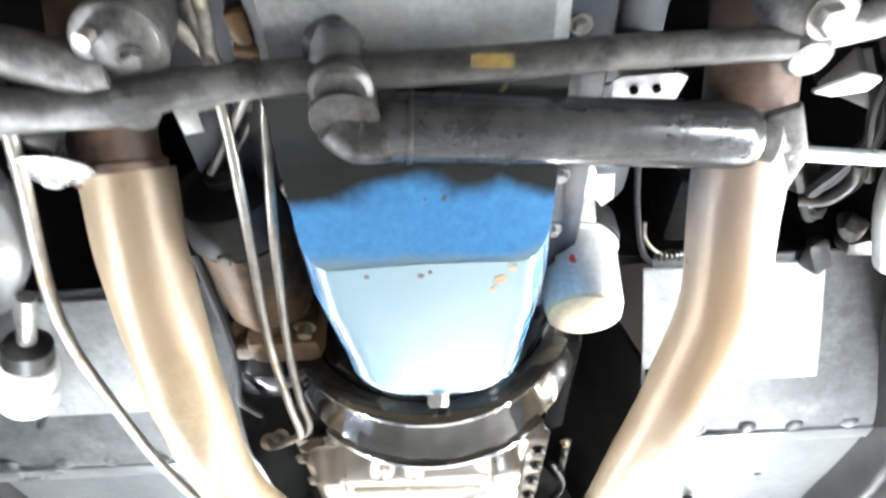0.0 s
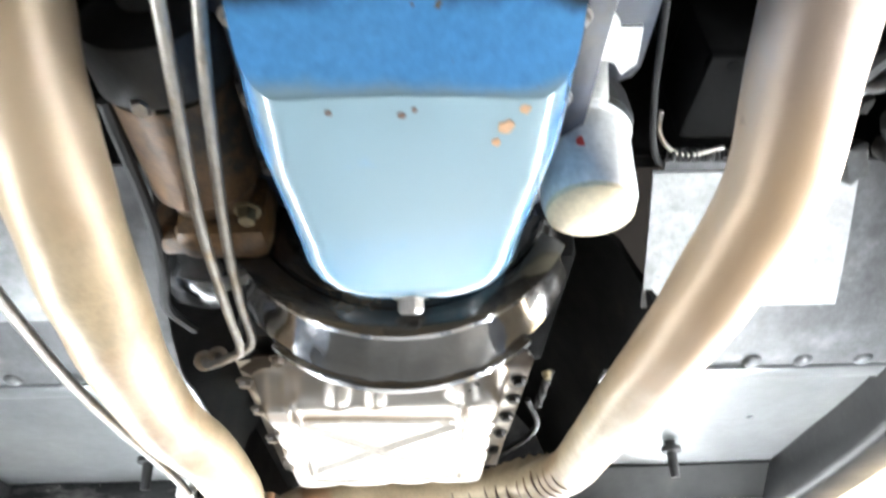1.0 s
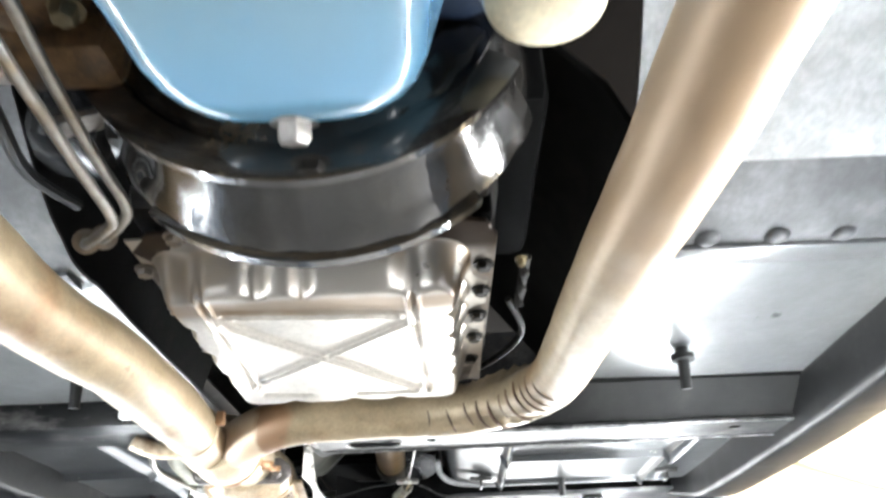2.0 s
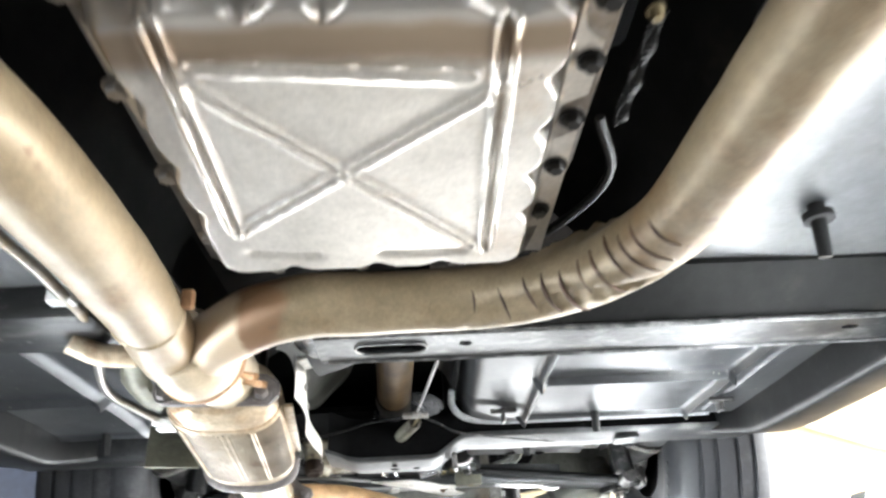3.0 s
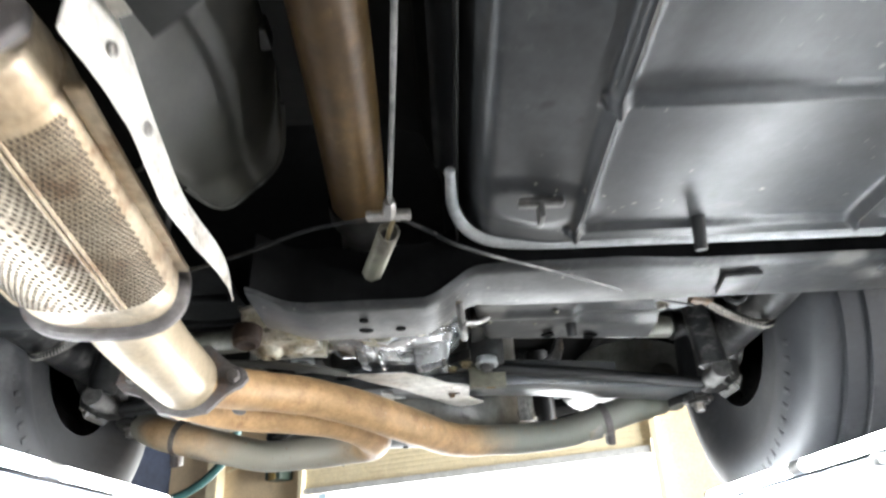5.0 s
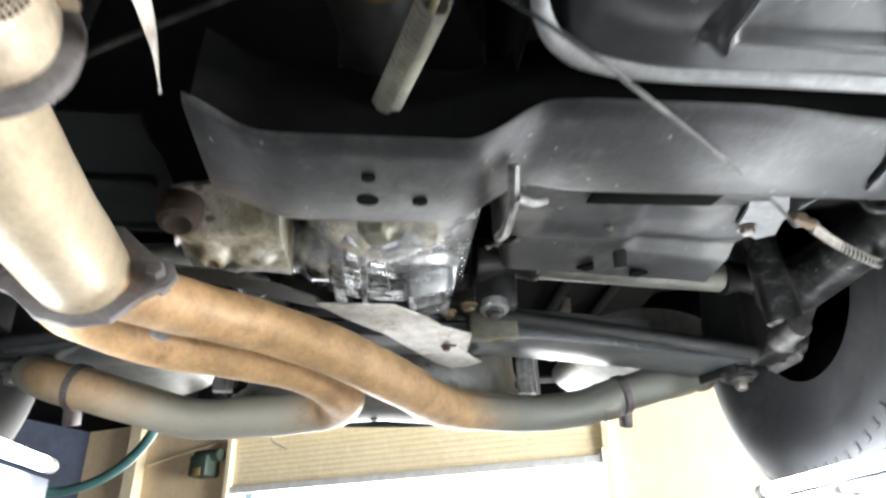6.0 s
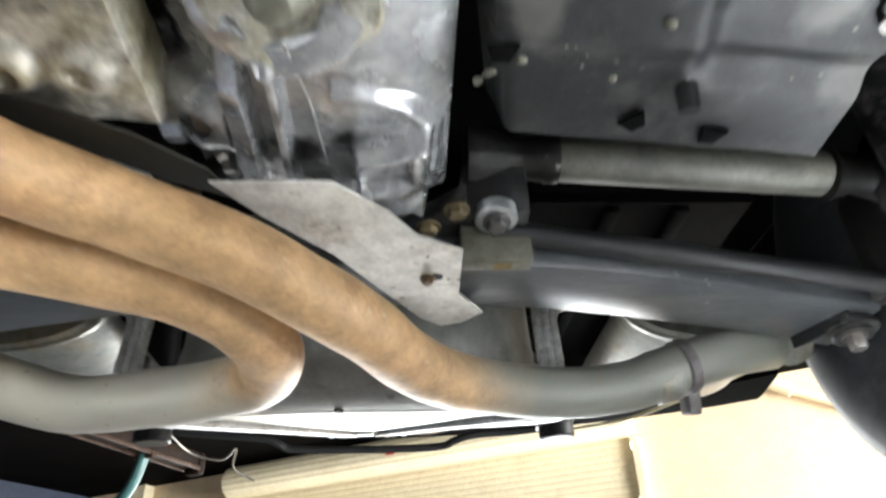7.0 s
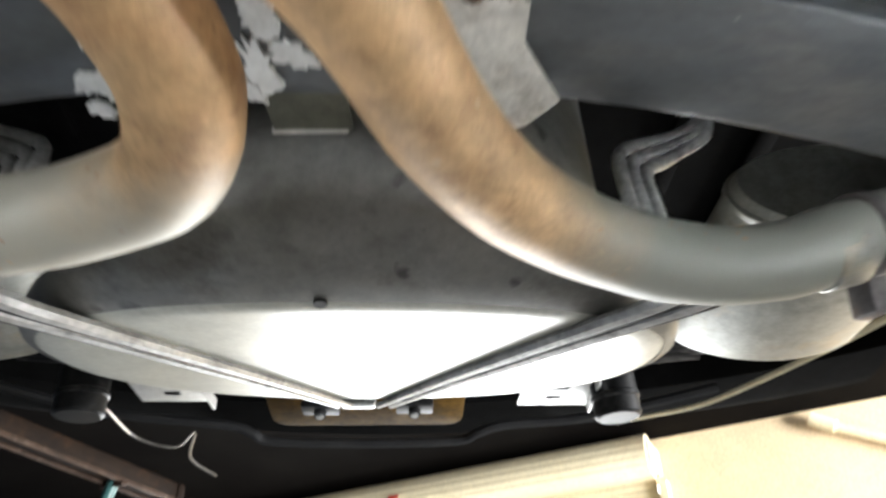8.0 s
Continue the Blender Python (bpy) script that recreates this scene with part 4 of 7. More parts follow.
def arc_band(y_r, c, a0, a1, n, thick, bm=None):
    bm = bm or bmesh.new()
    rings = []
    for k in range(n + 1):
        a = radians(a0 + (a1 - a0) * k / n)
        o = [(c[0] + r * math.cos(a), y, c[1] + r * math.sin(a) * 1.0) for y, r in y_r]
        i = [(c[0] + (r - thick) * math.cos(a), y, c[1] + (r - thick) * math.sin(a)) for y, r in y_r[::-1]]
        rings.append(o + i)
    return skin(bm, rings)


BC = (0.045, 1.865)
part("cover", crumple(arc_band([(0.778, 0.150), (0.786, 0.168), (0.80, 0.176), (0.815, 0.180), (0.835, 0.186), (0.848, 0.192), (0.858, 0.198), (0.868, 0.200), (0.872, 0.192)], BC, 200, 340, 110, 0.02), 0.0026, 42), GLOSS_BLACK, bell, "curved black cover wet with oil")
part("front_rim", arc_band([(0.775, 0.176), (0.780, 0.190), (0.788, 0.190), (0.792, 0.178)], BC, 208, 332, 36, 0.012), GLOSS_BLACK, bell)
part("rear_rim", arc_band([(0.862, 0.196), (0.866, 0.206), (0.876, 0.206), (0.880, 0.194)], BC, 228, 312, 36, 0.012), GLOSS_BLACK, bell)
part("housing", arc_band([(0.78, 0.16), (0.87, 0.19), (0.93, 0.155), (1.0, 0.13)], BC, 150, 390, 36, 0.04), GLOSS_BLACK, bell)
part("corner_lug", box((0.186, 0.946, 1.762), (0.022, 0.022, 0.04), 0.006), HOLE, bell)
part("left_tab", box((-0.124, 0.795, 1.748), (0.035, 0.02, 0.008), 0.002, (0, -35, 20)), STEEL, bell)

# gearbox and its pressed pan
gear = thing("gearbox", (0.02, 1.15, 1.69), "greasy automatic gearbox with a bright pressed steel pan", "gearbox")
part("case", merge(box((0.025, 1.15, 1.84), (0.36, 0.46, 0.18), 0.03), tube([(0.02, 1.32, 1.85), (0.02, 1.5, 1.83), (0.02, 1.60, 1.815)], [0.12, 0.075, 0.060], 20, 6)), CASE, gear)
flange = [(-0.152, 0.965), (-0.128, 0.938), (0.15, 0.930), (0.190, 0.938), (0.202, 0.965), (0.198, 1.20), (0.178, 1.372), (0.15, 1.385), (-0.13, 1.388), (-0.158, 1.36)]
flange_ob = part("pan_flange", plate(flange, 1.734, 1.740, 0.002), PAN_RIM, gear, "bare steel pan flange")


def pan_depth(x, y):
    # rounded box, scalloped on the right side and at the rear
    cx, cy, hx, hy, r = 0.018, 1.143, 0.155, 0.178, 0.035
    cut = 0.0
    for sy in (1.045, 1.10, 1.157, 1.213):
        cut += 0.009 * math.exp(-((y - sy) / 0.010) ** 2) * smooth(0.12, 0.14, x)
    for sx in (-0.057, 0.022, 0.083):
        cut += 0.009 * math.exp(-((x - sx) / 0.010) ** 2) * smooth(1.26, 1.29, y)
    for sx, w in ((-0.035, 0.010), (0.011, 0.008), (0.118, 0.016), (-0.10, 0.014)):
        cut += 0.010 * math.exp(-((x - sx) / w) ** 2) * smooth(1.02, 0.98, y)
    for sy in (1.06, 1.13, 1.20):
        cut += 0.006 * math.exp(-((y - sy) / 0.012) ** 2) * smooth(-0.09, -0.115, x)
    qx, qy = abs(x - cx) - hx + r, abs(y - cy) - hy + r
    d = math.hypot(max(qx, 0), max(qy, 0)) + min(max(qx, qy), 0) - r + cut
    z = 1.734 - 0.046 * smooth(0.004, -0.018, d)

    def seg(ax, ay, bx, by, w, h):
        t = min(max(((x - ax) * (bx - ax) + (y - ay) * (by - ay)) / ((bx - ax) ** 2 + (by - ay) ** 2), 0), 1)
        q = math.hypot(x - ax - t * (bx - ax), y - ay - t * (by - ay))
        return h * (math.exp(-((q - w) / (w * 0.45)) ** 2) - 0.5 * math.exp(-(q / (w * 0.6)) ** 2))
    if d < -0.01:
        z -= max(seg(-0.079, 1.040, 0.108, 1.264, 0.0050, 0.0035), seg(-0.091, 1.225, 0.114, 1.048, 0.0050, 0.0035))
        z -= seg(0.117, 0.99, 0.123, 1.272, 0.0050, 0.004) + seg(-0.086, 0.97, -0.093, 1.225, 0.0050, 0.004)
        z -= seg(-0.071, 1.022, 0.098, 1.036, 0.006, 0.0025)
        z += 0.005 * sum(math.exp(-(q / 0.005) ** 2) for q in (
            math.hypot(max(abs(x + 0.060) - 0.028, 0), y - 1.276 + 0.2 * max(-0.05 - x, 0)), math.hypot(max(abs(x - 0.066) - 0.036, 0), y - 1.278)))
    z += 0.0012 * noise.noise((x * 14, y * 14, 3.0))
    return z


part("pan", sheet(lambda u, v: (-0.150 + 0.345 * u, 0.945 + 0.425 * v, pan_depth(-0.150 + 0.345 * u, 0.945 + 0.425 * v)), 150, 180, 0.002), PAN, gear, "bright pressed pan with a raised cross")
for x, y in ((0.190, 1.017), (0.189, 1.075), (0.187, 1.14), (0.184, 1.205), (0.18, 1.28), (-0.150, 1.0), (-0.150, 1.09), (-0.150, 1.2), (-0.145, 1.31), (0.1, 0.938), (0.0, 0.938), (-0.1, 0.94), (0.0, 1.38), (0.1, 1.38), (-0.09, 1.38)):
    part("pan_bolt", bolt((x, y, 1.734), (0, 0, -1), 0.008, 0.007), CASE if x > 0.15 else STEEL, flange_ob)
part("shift_spring", tube([(0.240 + 0.006 * math.cos(2.2 * k), 1.06 + 0.0021 * k, 1.762 + 0.006 * math.sin(2.2 * k)) for k in range(60)], 0.0014, 6, 2), CASE, gear, "small coil spring")
part("spring_post", bolt((0.233, 1.051, 1.757), (0, 0, -1), 0.005, 0.008), BRASS, gear, "brass-coloured linkage pin")
part("linkage", tube([(0.23, 1.2, 1.78), (0.25, 1.27, 1.76), (0.20, 1.36, 1.75), (0.11, 1.43, 1.745)], 0.005, 8, 6), CASE, gear)
part("cable_end", lathe((0.075, 1.425, 1.745), (1, 0, 0), [(0, 0.006), (0.01, 0.009), (0.02, 0.006), (0.03, 0.009), (0.04, 0.007)], 12), STEEL, gear)
# gearbox side in near-black, for the shade beside the tunnel
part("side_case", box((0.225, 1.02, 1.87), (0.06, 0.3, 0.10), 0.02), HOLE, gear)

# oil filter, starter, lines
filt = thing("oil_filter", (0.228, 0.69, 1.80), "pale grey spin-on oil filter with a cream end", "oil filter")
f0, f1 = V(0.231, 0.712, 1.872), V(0.225, 0.716, 1.770)
fd = (f1 - f0).normalized()
L = (f1 - f0).length
can = part("can", lathe(f0, fd, [(0, 0.044), (0.01, 0.050), (0.014, 0.0465), (L - 0.012, 0.0455), (L - 0.004, 0.043), (L, 0.038)], 32), FILTER, filt)
part("end_face", lathe(f1 - fd * 0.004, fd, [(0, 0.0425), (0.005, 0.0415), (0.008, 0.036), (0.0075, 0.02), (0.0085, 0.012)], 32), FILTER_END, filt, "cream painted end")
part("base_ring", lathe(f0 - fd * 0.03, fd, [(0, 0.05), (0.026, 0.053), (0.03, 0.051)], 32), GREASE, filt)
part("mark", cyl(f0 + fd * 0.055 + V(-0.012, -0.040, 0), f0 + fd * 0.055 + V(-0.012, -0.0445, 0), 0.006, 14), RED, can, "small red round mark")
part("clamp", box(tuple(f0 + V(0.0, -0.045, 0.02)), (0.035, 0.03, 0.05), 0.004, (20, 0, 10)), GALV, filt, "bright bracket")
hb = thing("hose_bracket", (0.265, 0.46, 1.85), "bright white metal bracket with two holes", "bracket")
part("plate", crumple(plate([(0.232, 0.446), (0.240, 0.441), (0.290, 0.440), (0.299, 0.446), (0.290, 0.484), (0.236, 0.485)], 1.848, 1.851, 0), 0.002, 20, 3), GALV, hb)
part("tab", prism([(0, 0), (0.022, 0.004), (0.018, 0.03), (0, 0.026)], pose(0.214, 0.452, 1.846, 15, -25, 0), 0.003, 0), GALV, hb)
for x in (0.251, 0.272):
    part("hole", cyl((x, 0.456, 1.844), (x, 0.456, 1.8485), 0.004, 12), HOLE, hb, "small black plug for a shaded hole")
part("upright", box((0.265, 0.452, 1.89), (0.05, 0.004, 0.08), 0.001), GALV, hb)
sb = thing("side_bracket", (-0.155, 0.45, 1.85), "pale bent metal tab beside the engine", "bracket")
part("tab", plate([(-0.172, 0.440), (-0.130, 0.441), (-0.131, 0.453), (-0.150, 0.455), (-0.150, 0.480), (-0.170, 0.483)], 1.849, 1.852, 0.001), GALV, sb)
part("upright", box((-0.155, 0.442, 1.89), (0.036, 0.003, 0.08), 0.001), GALV, sb)
sp = thing("spark_shield", (0.222, 0.58, 1.85), "bent bright steel shield strip beside the filter", "bracket")
part("strip", crumple(tube([(0.200, 0.44, 1.852), (0.193, 0.48, 1.852), (0.205, 0.545, 1.852), (0.215, 0.57, 1.850), (0.222, 0.60, 1.852)], [0.008, 0.009, 0.012, 0.018, 0.018], 10, 4, flat=0.4), 0.003, 30), GALV, sp)
part("shield", crumple(plate([(0.203, 0.562), (0.225, 0.556), (0.232, 0.566), (0.252, 0.566), (0.256, 0.605), (0.246, 0.616), (0.236, 0.602), (0.206, 0.598)], 1.846, 1.849, 0), 0.003, 25, 2), GALV, sp)
part("post", cyl((0.20, 0.46, 1.852), (0.19, 0.45, 1.92), 0.007, 10), STEEL, sp)
single("throttle_rod", merge(cyl((-0.088, 0.415, 1.82), (-0.147, 0.505, 1.82), 0.0045, 10), cyl((-0.075, 0.420, 1.835), (-0.130, 0.505, 1.835), 0.003, 8)), STEEL, "pair of crossed bright linkage rods", "linkage")
single("vacuum_hose", merge(tube([(-0.16, 0.22, 1.80), (-0.125, 0.315, 1.80), (-0.101, 0.360, 1.80), (-0.095, 0.45, 1.84)], 0.006, 10, 6), tube([(-0.10, 0.22, 1.80), (-0.094, 0.315, 1.80), (-0.099, 0.366, 1.80), (-0.10, 0.45, 1.86)], 0.0055, 10, 6)), DIRTY_ALU, "two tan hoses running up beside the engine", "hose")
bm = bmesh.new()
for k, (x, r) in enumerate(((-0.075, 0.006), (-0.062, 0.005), (-0.05, 0.007), (-0.038, 0.004), (0.16, 0.005), (0.176, 0.007), (0.19, 0.004))):
    tube([(x, 0.15, 1.83), (x + 0.006 * math.sin(k), 0.27, 1.815), (x - 0.004 * k % 0.01, 0.34, 1.83), (x - 0.01, 0.44, 1.88)], r, 8, 6, bm=bm)
single("engine_harness", bm, PLASTIC, "bundle of black engine wiring and hoses", "wiring")
single("hose_clamp", crumple(merge(box((-0.071, 0.335, 1.80), (0.016, 0.03, 0.014), 0.005), cyl((-0.079, 0.352, 1.80), (-0.06, 0.356, 1.80), 0.008, 10)), 0.002, 40), STARTER, "small rusty clamp on a hose", "clamp")

start = thing("starter_motor", (-0.14, 0.62, 1.78), "black and rust-brown starter motor", "starter motor")
sa, sb = V(-0.145, 0.545, 1.835), V(-0.135, 0.74, 1.815)
part("end_cap", lathe(sa - V(0, 0.008, 0), sb - sa, [(0, 0.03), (0.004, 0.052), (0.012, 0.056), (0.055, 0.056), (0.058, 0.050)], 28), GREASE, start, "black round end cap")
part("body", lathe(sa + (sb - sa) * 0.28, sb - sa, [(0, 0.052), (0.11, 0.052), (0.118, 0.044), (0.16, 0.036)], 28), STARTER, start, "rust-stained cylinder")
part("solenoid", lathe(sa + V(0.055, 0.06, 0.02), sb - sa, [(0, 0.02), (0.004, 0.03), (0.09, 0.03), (0.1, 0.022)], 20), GREASE, start)
part("nose", merge(box((-0.125, 0.755, 1.80), (0.09, 0.05, 0.08), 0.015), box((-0.165, 0.76, 1.79), (0.06, 0.03, 0.05), 0.01)), STARTER, start)
part("cap_bolt", bolt((-0.15, 0.585, 1.781), (0, -0.2, -1), 0.008, 0.008), STEEL, start)
part("terminal", bolt((-0.091, 0.70, 1.765), (0, 0, -1), 0.009, 0.012), BRASS, start)
part("inner_shaft", lathe((-0.145, 0.530, 1.836), (0, -1, 0), [(0, 0.018), (0.01, 0.018), (0.014, 0.01)], 16), GREASE, start)

for k, pts in enumerate((((-0.108, 0.20, 1.82), (-0.102, 0.33, 1.800), (-0.097, 0.40, 1.775), (-0.097, 0.48, 1.740), (-0.118, 0.66, 1.725), (-0.126, 0.80, 1.720), (-0.128, 0.875, 1.716), (-0.140, 0.895, 1.716), (-0.172, 0.925, 1.720), (-0.185, 0.945, 1.735)),
                         ((-0.058, 0.20, 1.83), (-0.062, 0.36, 1.805), (-0.070, 0.42, 1.783), (-0.076, 0.49, 1.742), (-0.088, 0.57, 1.736), (-0.106, 0.70, 1.733), (-0.114, 0.80, 1.728), (-0.116, 0.872, 1.724), (-0.130, 0.897, 1.722), (-0.160, 0.930, 1.728), (-0.172, 0.95, 1.742)))):
    cooler = thing("cooler_line", pts[-1], "thin bent steel cooler line", "pipe line", "cooler lines beside the engine")
    part("pipe", tube(pts, 0.0048, 10, 8), LINE, cooler)
    part("union_nut", bolt(V(*pts[-1]), V(*pts[-1]) - V(*pts[-2]), 0.009, 0.014), STEEL, cooler, "grey steel union nut")
single("wiring_cable", tube([(-0.19, 0.60, 1.80), (-0.185, 0.72, 1.775), (-0.195, 0.80, 1.765), (-0.215, 0.88, 1.77), (-0.205, 0.95, 1.78)], 0.006, 8, 8), PLASTIC, "thin black cable beside the starter", "cable")
single("fuel_line", tube([(-0.25, 0.30, 1.80), (-0.262, 0.42, 1.75), (-0.30, 0.59, 1.715), (-0.325, 0.80, 1.715), (-0.335, 1.0, 1.715), (-0.322, 1.29, 1.715), (-0.318, 1.37, 1.71), (-0.332, 1.49, 1.712), (-0.40, 1.70, 1.705), (-0.39, 1.80, 1.70), (-0.365, 1.84, 1.69)], 0.0065, 10, 8), LINE, "long bent steel fuel line along the floor", "pipe line")
single("gearbox_side_cover", crumple(box((-0.195, 0.90, 1.83), (0.07, 0.10, 0.07), 0.02, (10, 0, 20)), 0.006, 25), OILY_GREY, "grey rounded cover beside the bell housing", "cover")
single("line_union", merge(box((-0.352, 1.85, 1.685), (0.04, 0.025, 0.02), 0.003), cyl((-0.375, 1.835, 1.69), (-0.33, 1.86, 1.685), 0.009, 6)), GALV, "pale metal union block on the line", "fitting")
single("line_clip", box((-0.325, 1.40, 1.725), (0.03, 0.018, 0.04), 0.003), GALV, "pale clip holding the line", "clip")

# ---- steering ----
steer = thing("steering_linkage", (0.03, 0.36, 1.75), "dusty grey forged steering relay rod", "steering linkage")
part("relay_rod", tube([(-0.42, 0.375, 1.76), (-0.25, 0.367, 1.758), (-0.205, 0.368, 1.757), (-0.165, 0.366, 1.757), (-0.12, 0.356, 1.757), (-0.05, 0.351, 1.757), (0.0, 0.350, 1.757), (0.1, 0.349, 1.757), (0.22, 0.345, 1.757), (0.325, 0.346, 1.757)], [0.020, 0.0185, 0.016, 0.017, 0.0145, 0.0135, 0.0135, 0.013, 0.0125, 0.012], 18, 6, dents=0.0008), FORGED, steer)
part("left_eye", lathe((-0.150, 0.366, 1.744), (0, 0, 1), [(0, 0.015), (0.004, 0.019), (0.024, 0.020), (0.030, 0.016)], 24), FORGED, steer)
part("centre_eye", lathe((0.004, 0.354, 1.738), (0, 0, 1), [(0, 0.019), (0.004, 0.0235), (0.032, 0.0235), (0.036, 0.018)], 24), FORGED, steer)
part("centre_boot", crumple(lathe((0.0, 0.332, 1.754), (0, 0.2, 1), [(0, 0.010), (0.003, 0.018), (0.010, 0.015), (0.014, 0.021), (0.022, 0.017), (0.03, 0.020), (0.04, 0.014)], 24), 0.006, 60), GREASE, steer, "wrinkled greasy rubber boot")
part("right_eye", lathe((0.336, 0.352, 1.745), (0, 0, 1), [(0, 0.014), (0.004, 0.0175), (0.024, 0.018), (0.028, 0.014)], 24), FORGED, steer)
part("paint_mark", box((0.112, 0.3375, 1.7455), (0.030, 0.009, 0.002), 0, (-48, 0, 3)), YELLOW, steer, "yellow paint dab")
idler = thing("idler_arm", (-0.19, 0.31, 1.76), "worn forged idler arm with a castle nut", "idler arm")
part("arm", crumple(tube([(-0.40, 0.29, 1.79), (-0.30, 0.318, 1.785), (-0.234, 0.328, 1.775), (-0.19, 0.342, 1.770), (-0.16, 0.345, 1.768)], [0.02, 0.019, 0.018, 0.019, 0.016], 18, 6), 0.003, 30), WORN, idler)
socket_ob = part("socket", lathe((-0.142, 0.318, 1.757), (0, 0.1, 1), [(0, 0.014), (0.003, 0.024), (0.010, 0.029), (0.05, 0.030)], 28), FORGED, idler)
part("socket_rim", lathe((-0.146, 0.322, 1.762), (0, 0.1, 1), [(0, 0.030), (0.002, 0.0335), (0.007, 0.0335), (0.009, 0.029)], 28), FORGED, idler, "dusty worn rim")
part("castle_nut", bolt((-0.137, 0.325, 1.757), (0.2, 0.2, -1), 0.008, 0.006), FORGED, socket_ob, "dull castle nut")
part("stud", cyl((-0.158, 0.306, 1.757), (-0.160, 0.305, 1.746), 0.006, 10), STEEL, idler)
pit = thing("pitman_arm", (0.37, 0.31, 1.77), "bright worn pitman arm and ball joint", "pitman arm")
part("arm", crumple(tube([(0.30, 0.346, 1.765), (0.345, 0.344, 1.762), (0.39, 0.334, 1.766), (0.43, 0.30, 1.78), (0.46, 0.2, 1.80)], [0.010, 0.012, 0.014, 0.017, 0.021], 18, 6), 0.003, 30), WORN, pit)
part("ball_housing", lathe((0.338, 0.328, 1.752), (0, 0.1, 1), [(0, 0.014), (0.004, 0.024), (0.012, 0.030), (0.05, 0.030)], 24), WORN, pit)
part("ball_nut", bolt((0.340, 0.322, 1.752), (0, -0.2, -1), 0.012, 0.010), STEEL, pit)
part("web", plate([(0.372, 0.412), (0.405, 0.396), (0.425, 0.402), (0.418, 0.414), (0.39, 0.418)], 1.778, 1.784, 0.002), GALV, pit, "bright bent web")
ram = thing("power_steering_ram", (0.17, 0.41, 1.74), "grey steel power-steering cylinder on its ball mounts", "steering ram")
r0, r1 = V(0.03, 0.398, 1.752), V(0.325, 0.430, 1.752)
rd = (r1 - r0).normalized()
part("cylinder", lathe(r0, rd, [(0, 0.022), (0.003, 0.0265), (0.012, 0.0270), (0.28, 0.0270), (0.290, 0.0255), (0.297, 0.018)], 32), OILY_GREY, ram)
part("mount_end", merge(tube([(0.038, 0.399, 1.752), (0.012, 0.398, 1.755), (-0.005, 0.385, 1.758)], [0.027, 0.030, 0.026], 24, 6), cyl((0.004, 0.375, 1.735), (0.004, 0.372, 1.775), 0.026, 24)), FORGED, ram, "rubber-capped ball end")
part("clamp_ring", lathe(r0 + rd * 0.018, rd, [(0, 0.028), (0.002, 0.0285), (0.004, 0.028)], 32), FORGED, ram)
part("gland", lathe(r1 - rd * 0.004, rd, [(0, 0.022), (0.012, 0.024), (0.02, 0.016), (0.028, 0.016)], 24), FORGED, ram)
part("ram_rod", cyl(r1, r1 + rd * 0.03, 0.008, 14), STEEL, ram, "bright steel rod")
part("rod_bracket", crumple(prism([(-0.014, -0.052), (0.012, -0.06), (0.02, -0.01), (0.006, 0.03), (-0.024, 0.034), (-0.022, 0.0)], pose(0.346, 0.452, 1.735, -8, 12, -14), 0.010, 0.003), 0.002, 30), FORGED, ram)
part("rod_lock", cyl((0.350, 0.440, 1.741), (0.470, 0.459, 1.741), 0.0065, 12), ZINC, ram, "bright plated rod end")
for sgn in (-1,):
    tie = thing("control_arm", (-0.34, 0.5, 1.75), "pale dusty lower control arm", "control arm")
    part("arm", tube([(-0.30, 0.02, 1.76), (-0.335, 0.22, 1.762), (-0.345, 0.38, 1.765), (-0.37, 0.52, 1.772), (-0.44, 0.64, 1.79)], [0.05, 0.055, 0.058, 0.055, 0.04], 20, 6, flat=0.6), FLOORPAN, tie)
    part("bush_washer", lathe((-0.243, 0.432, 1.760), (0, 0.4, -0.92), [(0, 0.030), (0.002, 0.032), (0.006, 0.022), (0.008, 0.012), (0.014, 0.008)], 24), ZINC, tie, "pale round washer with bolt")
    part("link_rod", cyl((-0.258, 0.45, 1.80), (-0.27, 0.56, 1.86), 0.013, 14), GREASE, tie)
    part("brace", tube([(-0.30, 0.37, 1.79), (-0.265, 0.395, 1.775), (-0.232, 0.412, 1.770)], [0.016, 0.014, 0.012], 14, 4), FORGED, tie)
bump_ = thing("shock_lower_mount", (-0.36, 0.60, 1.76), "grey cylinder mount with a rubber bush and bolt", "shock mount")
sd = V(-0.055, 0.13, -0.03).normalized()
p0 = V(-0.408, 0.715, 1.752)
part("bush", lathe(p0, sd, [(0, 0.026), (0.004, 0.032), (0.034, 0.034), (0.036, 0.031), (0.042, 0.031), (0.044, 0.034), (0.072, 0.033), (0.080, 0.024)], 28), GALV, bump_, "pale grooved collar")
part("cup", crumple(lathe(p0 - sd * 0.03, sd, [(0, 0.016), (0.006, 0.026), (0.028, 0.028), (0.032, 0.022)], 20), 0.002, 40), CASE, bump_, "dark greasy cup")
part("pin", cyl(p0 - sd * 0.10, p0 - sd * 0.02, 0.010, 12), STEEL, bump_)
part("wire", tube([(-0.435, 0.80, 1.76), (-0.50, 0.92, 1.775), (-0.585, 1.06, 1.78), (-0.63, 1.22, 1.78)], 0.006, 8, 6), PLASTIC, bump_, "black wire")
gearbox_r = thing("steering_box", (0.47, 0.55, 1.85), "dark grimy steering box and wiring beside the frame", "steering box")
sbox = part("body", merge(box((0.405, 0.698, 1.945), (0.115, 0.118, 0.10), 0.012), box((0.398, 0.648, 1.90), (0.10, 0.02, 0.012), 0.003)), BUMPER_AND_SHADE, gearbox_r, "black box with holes")
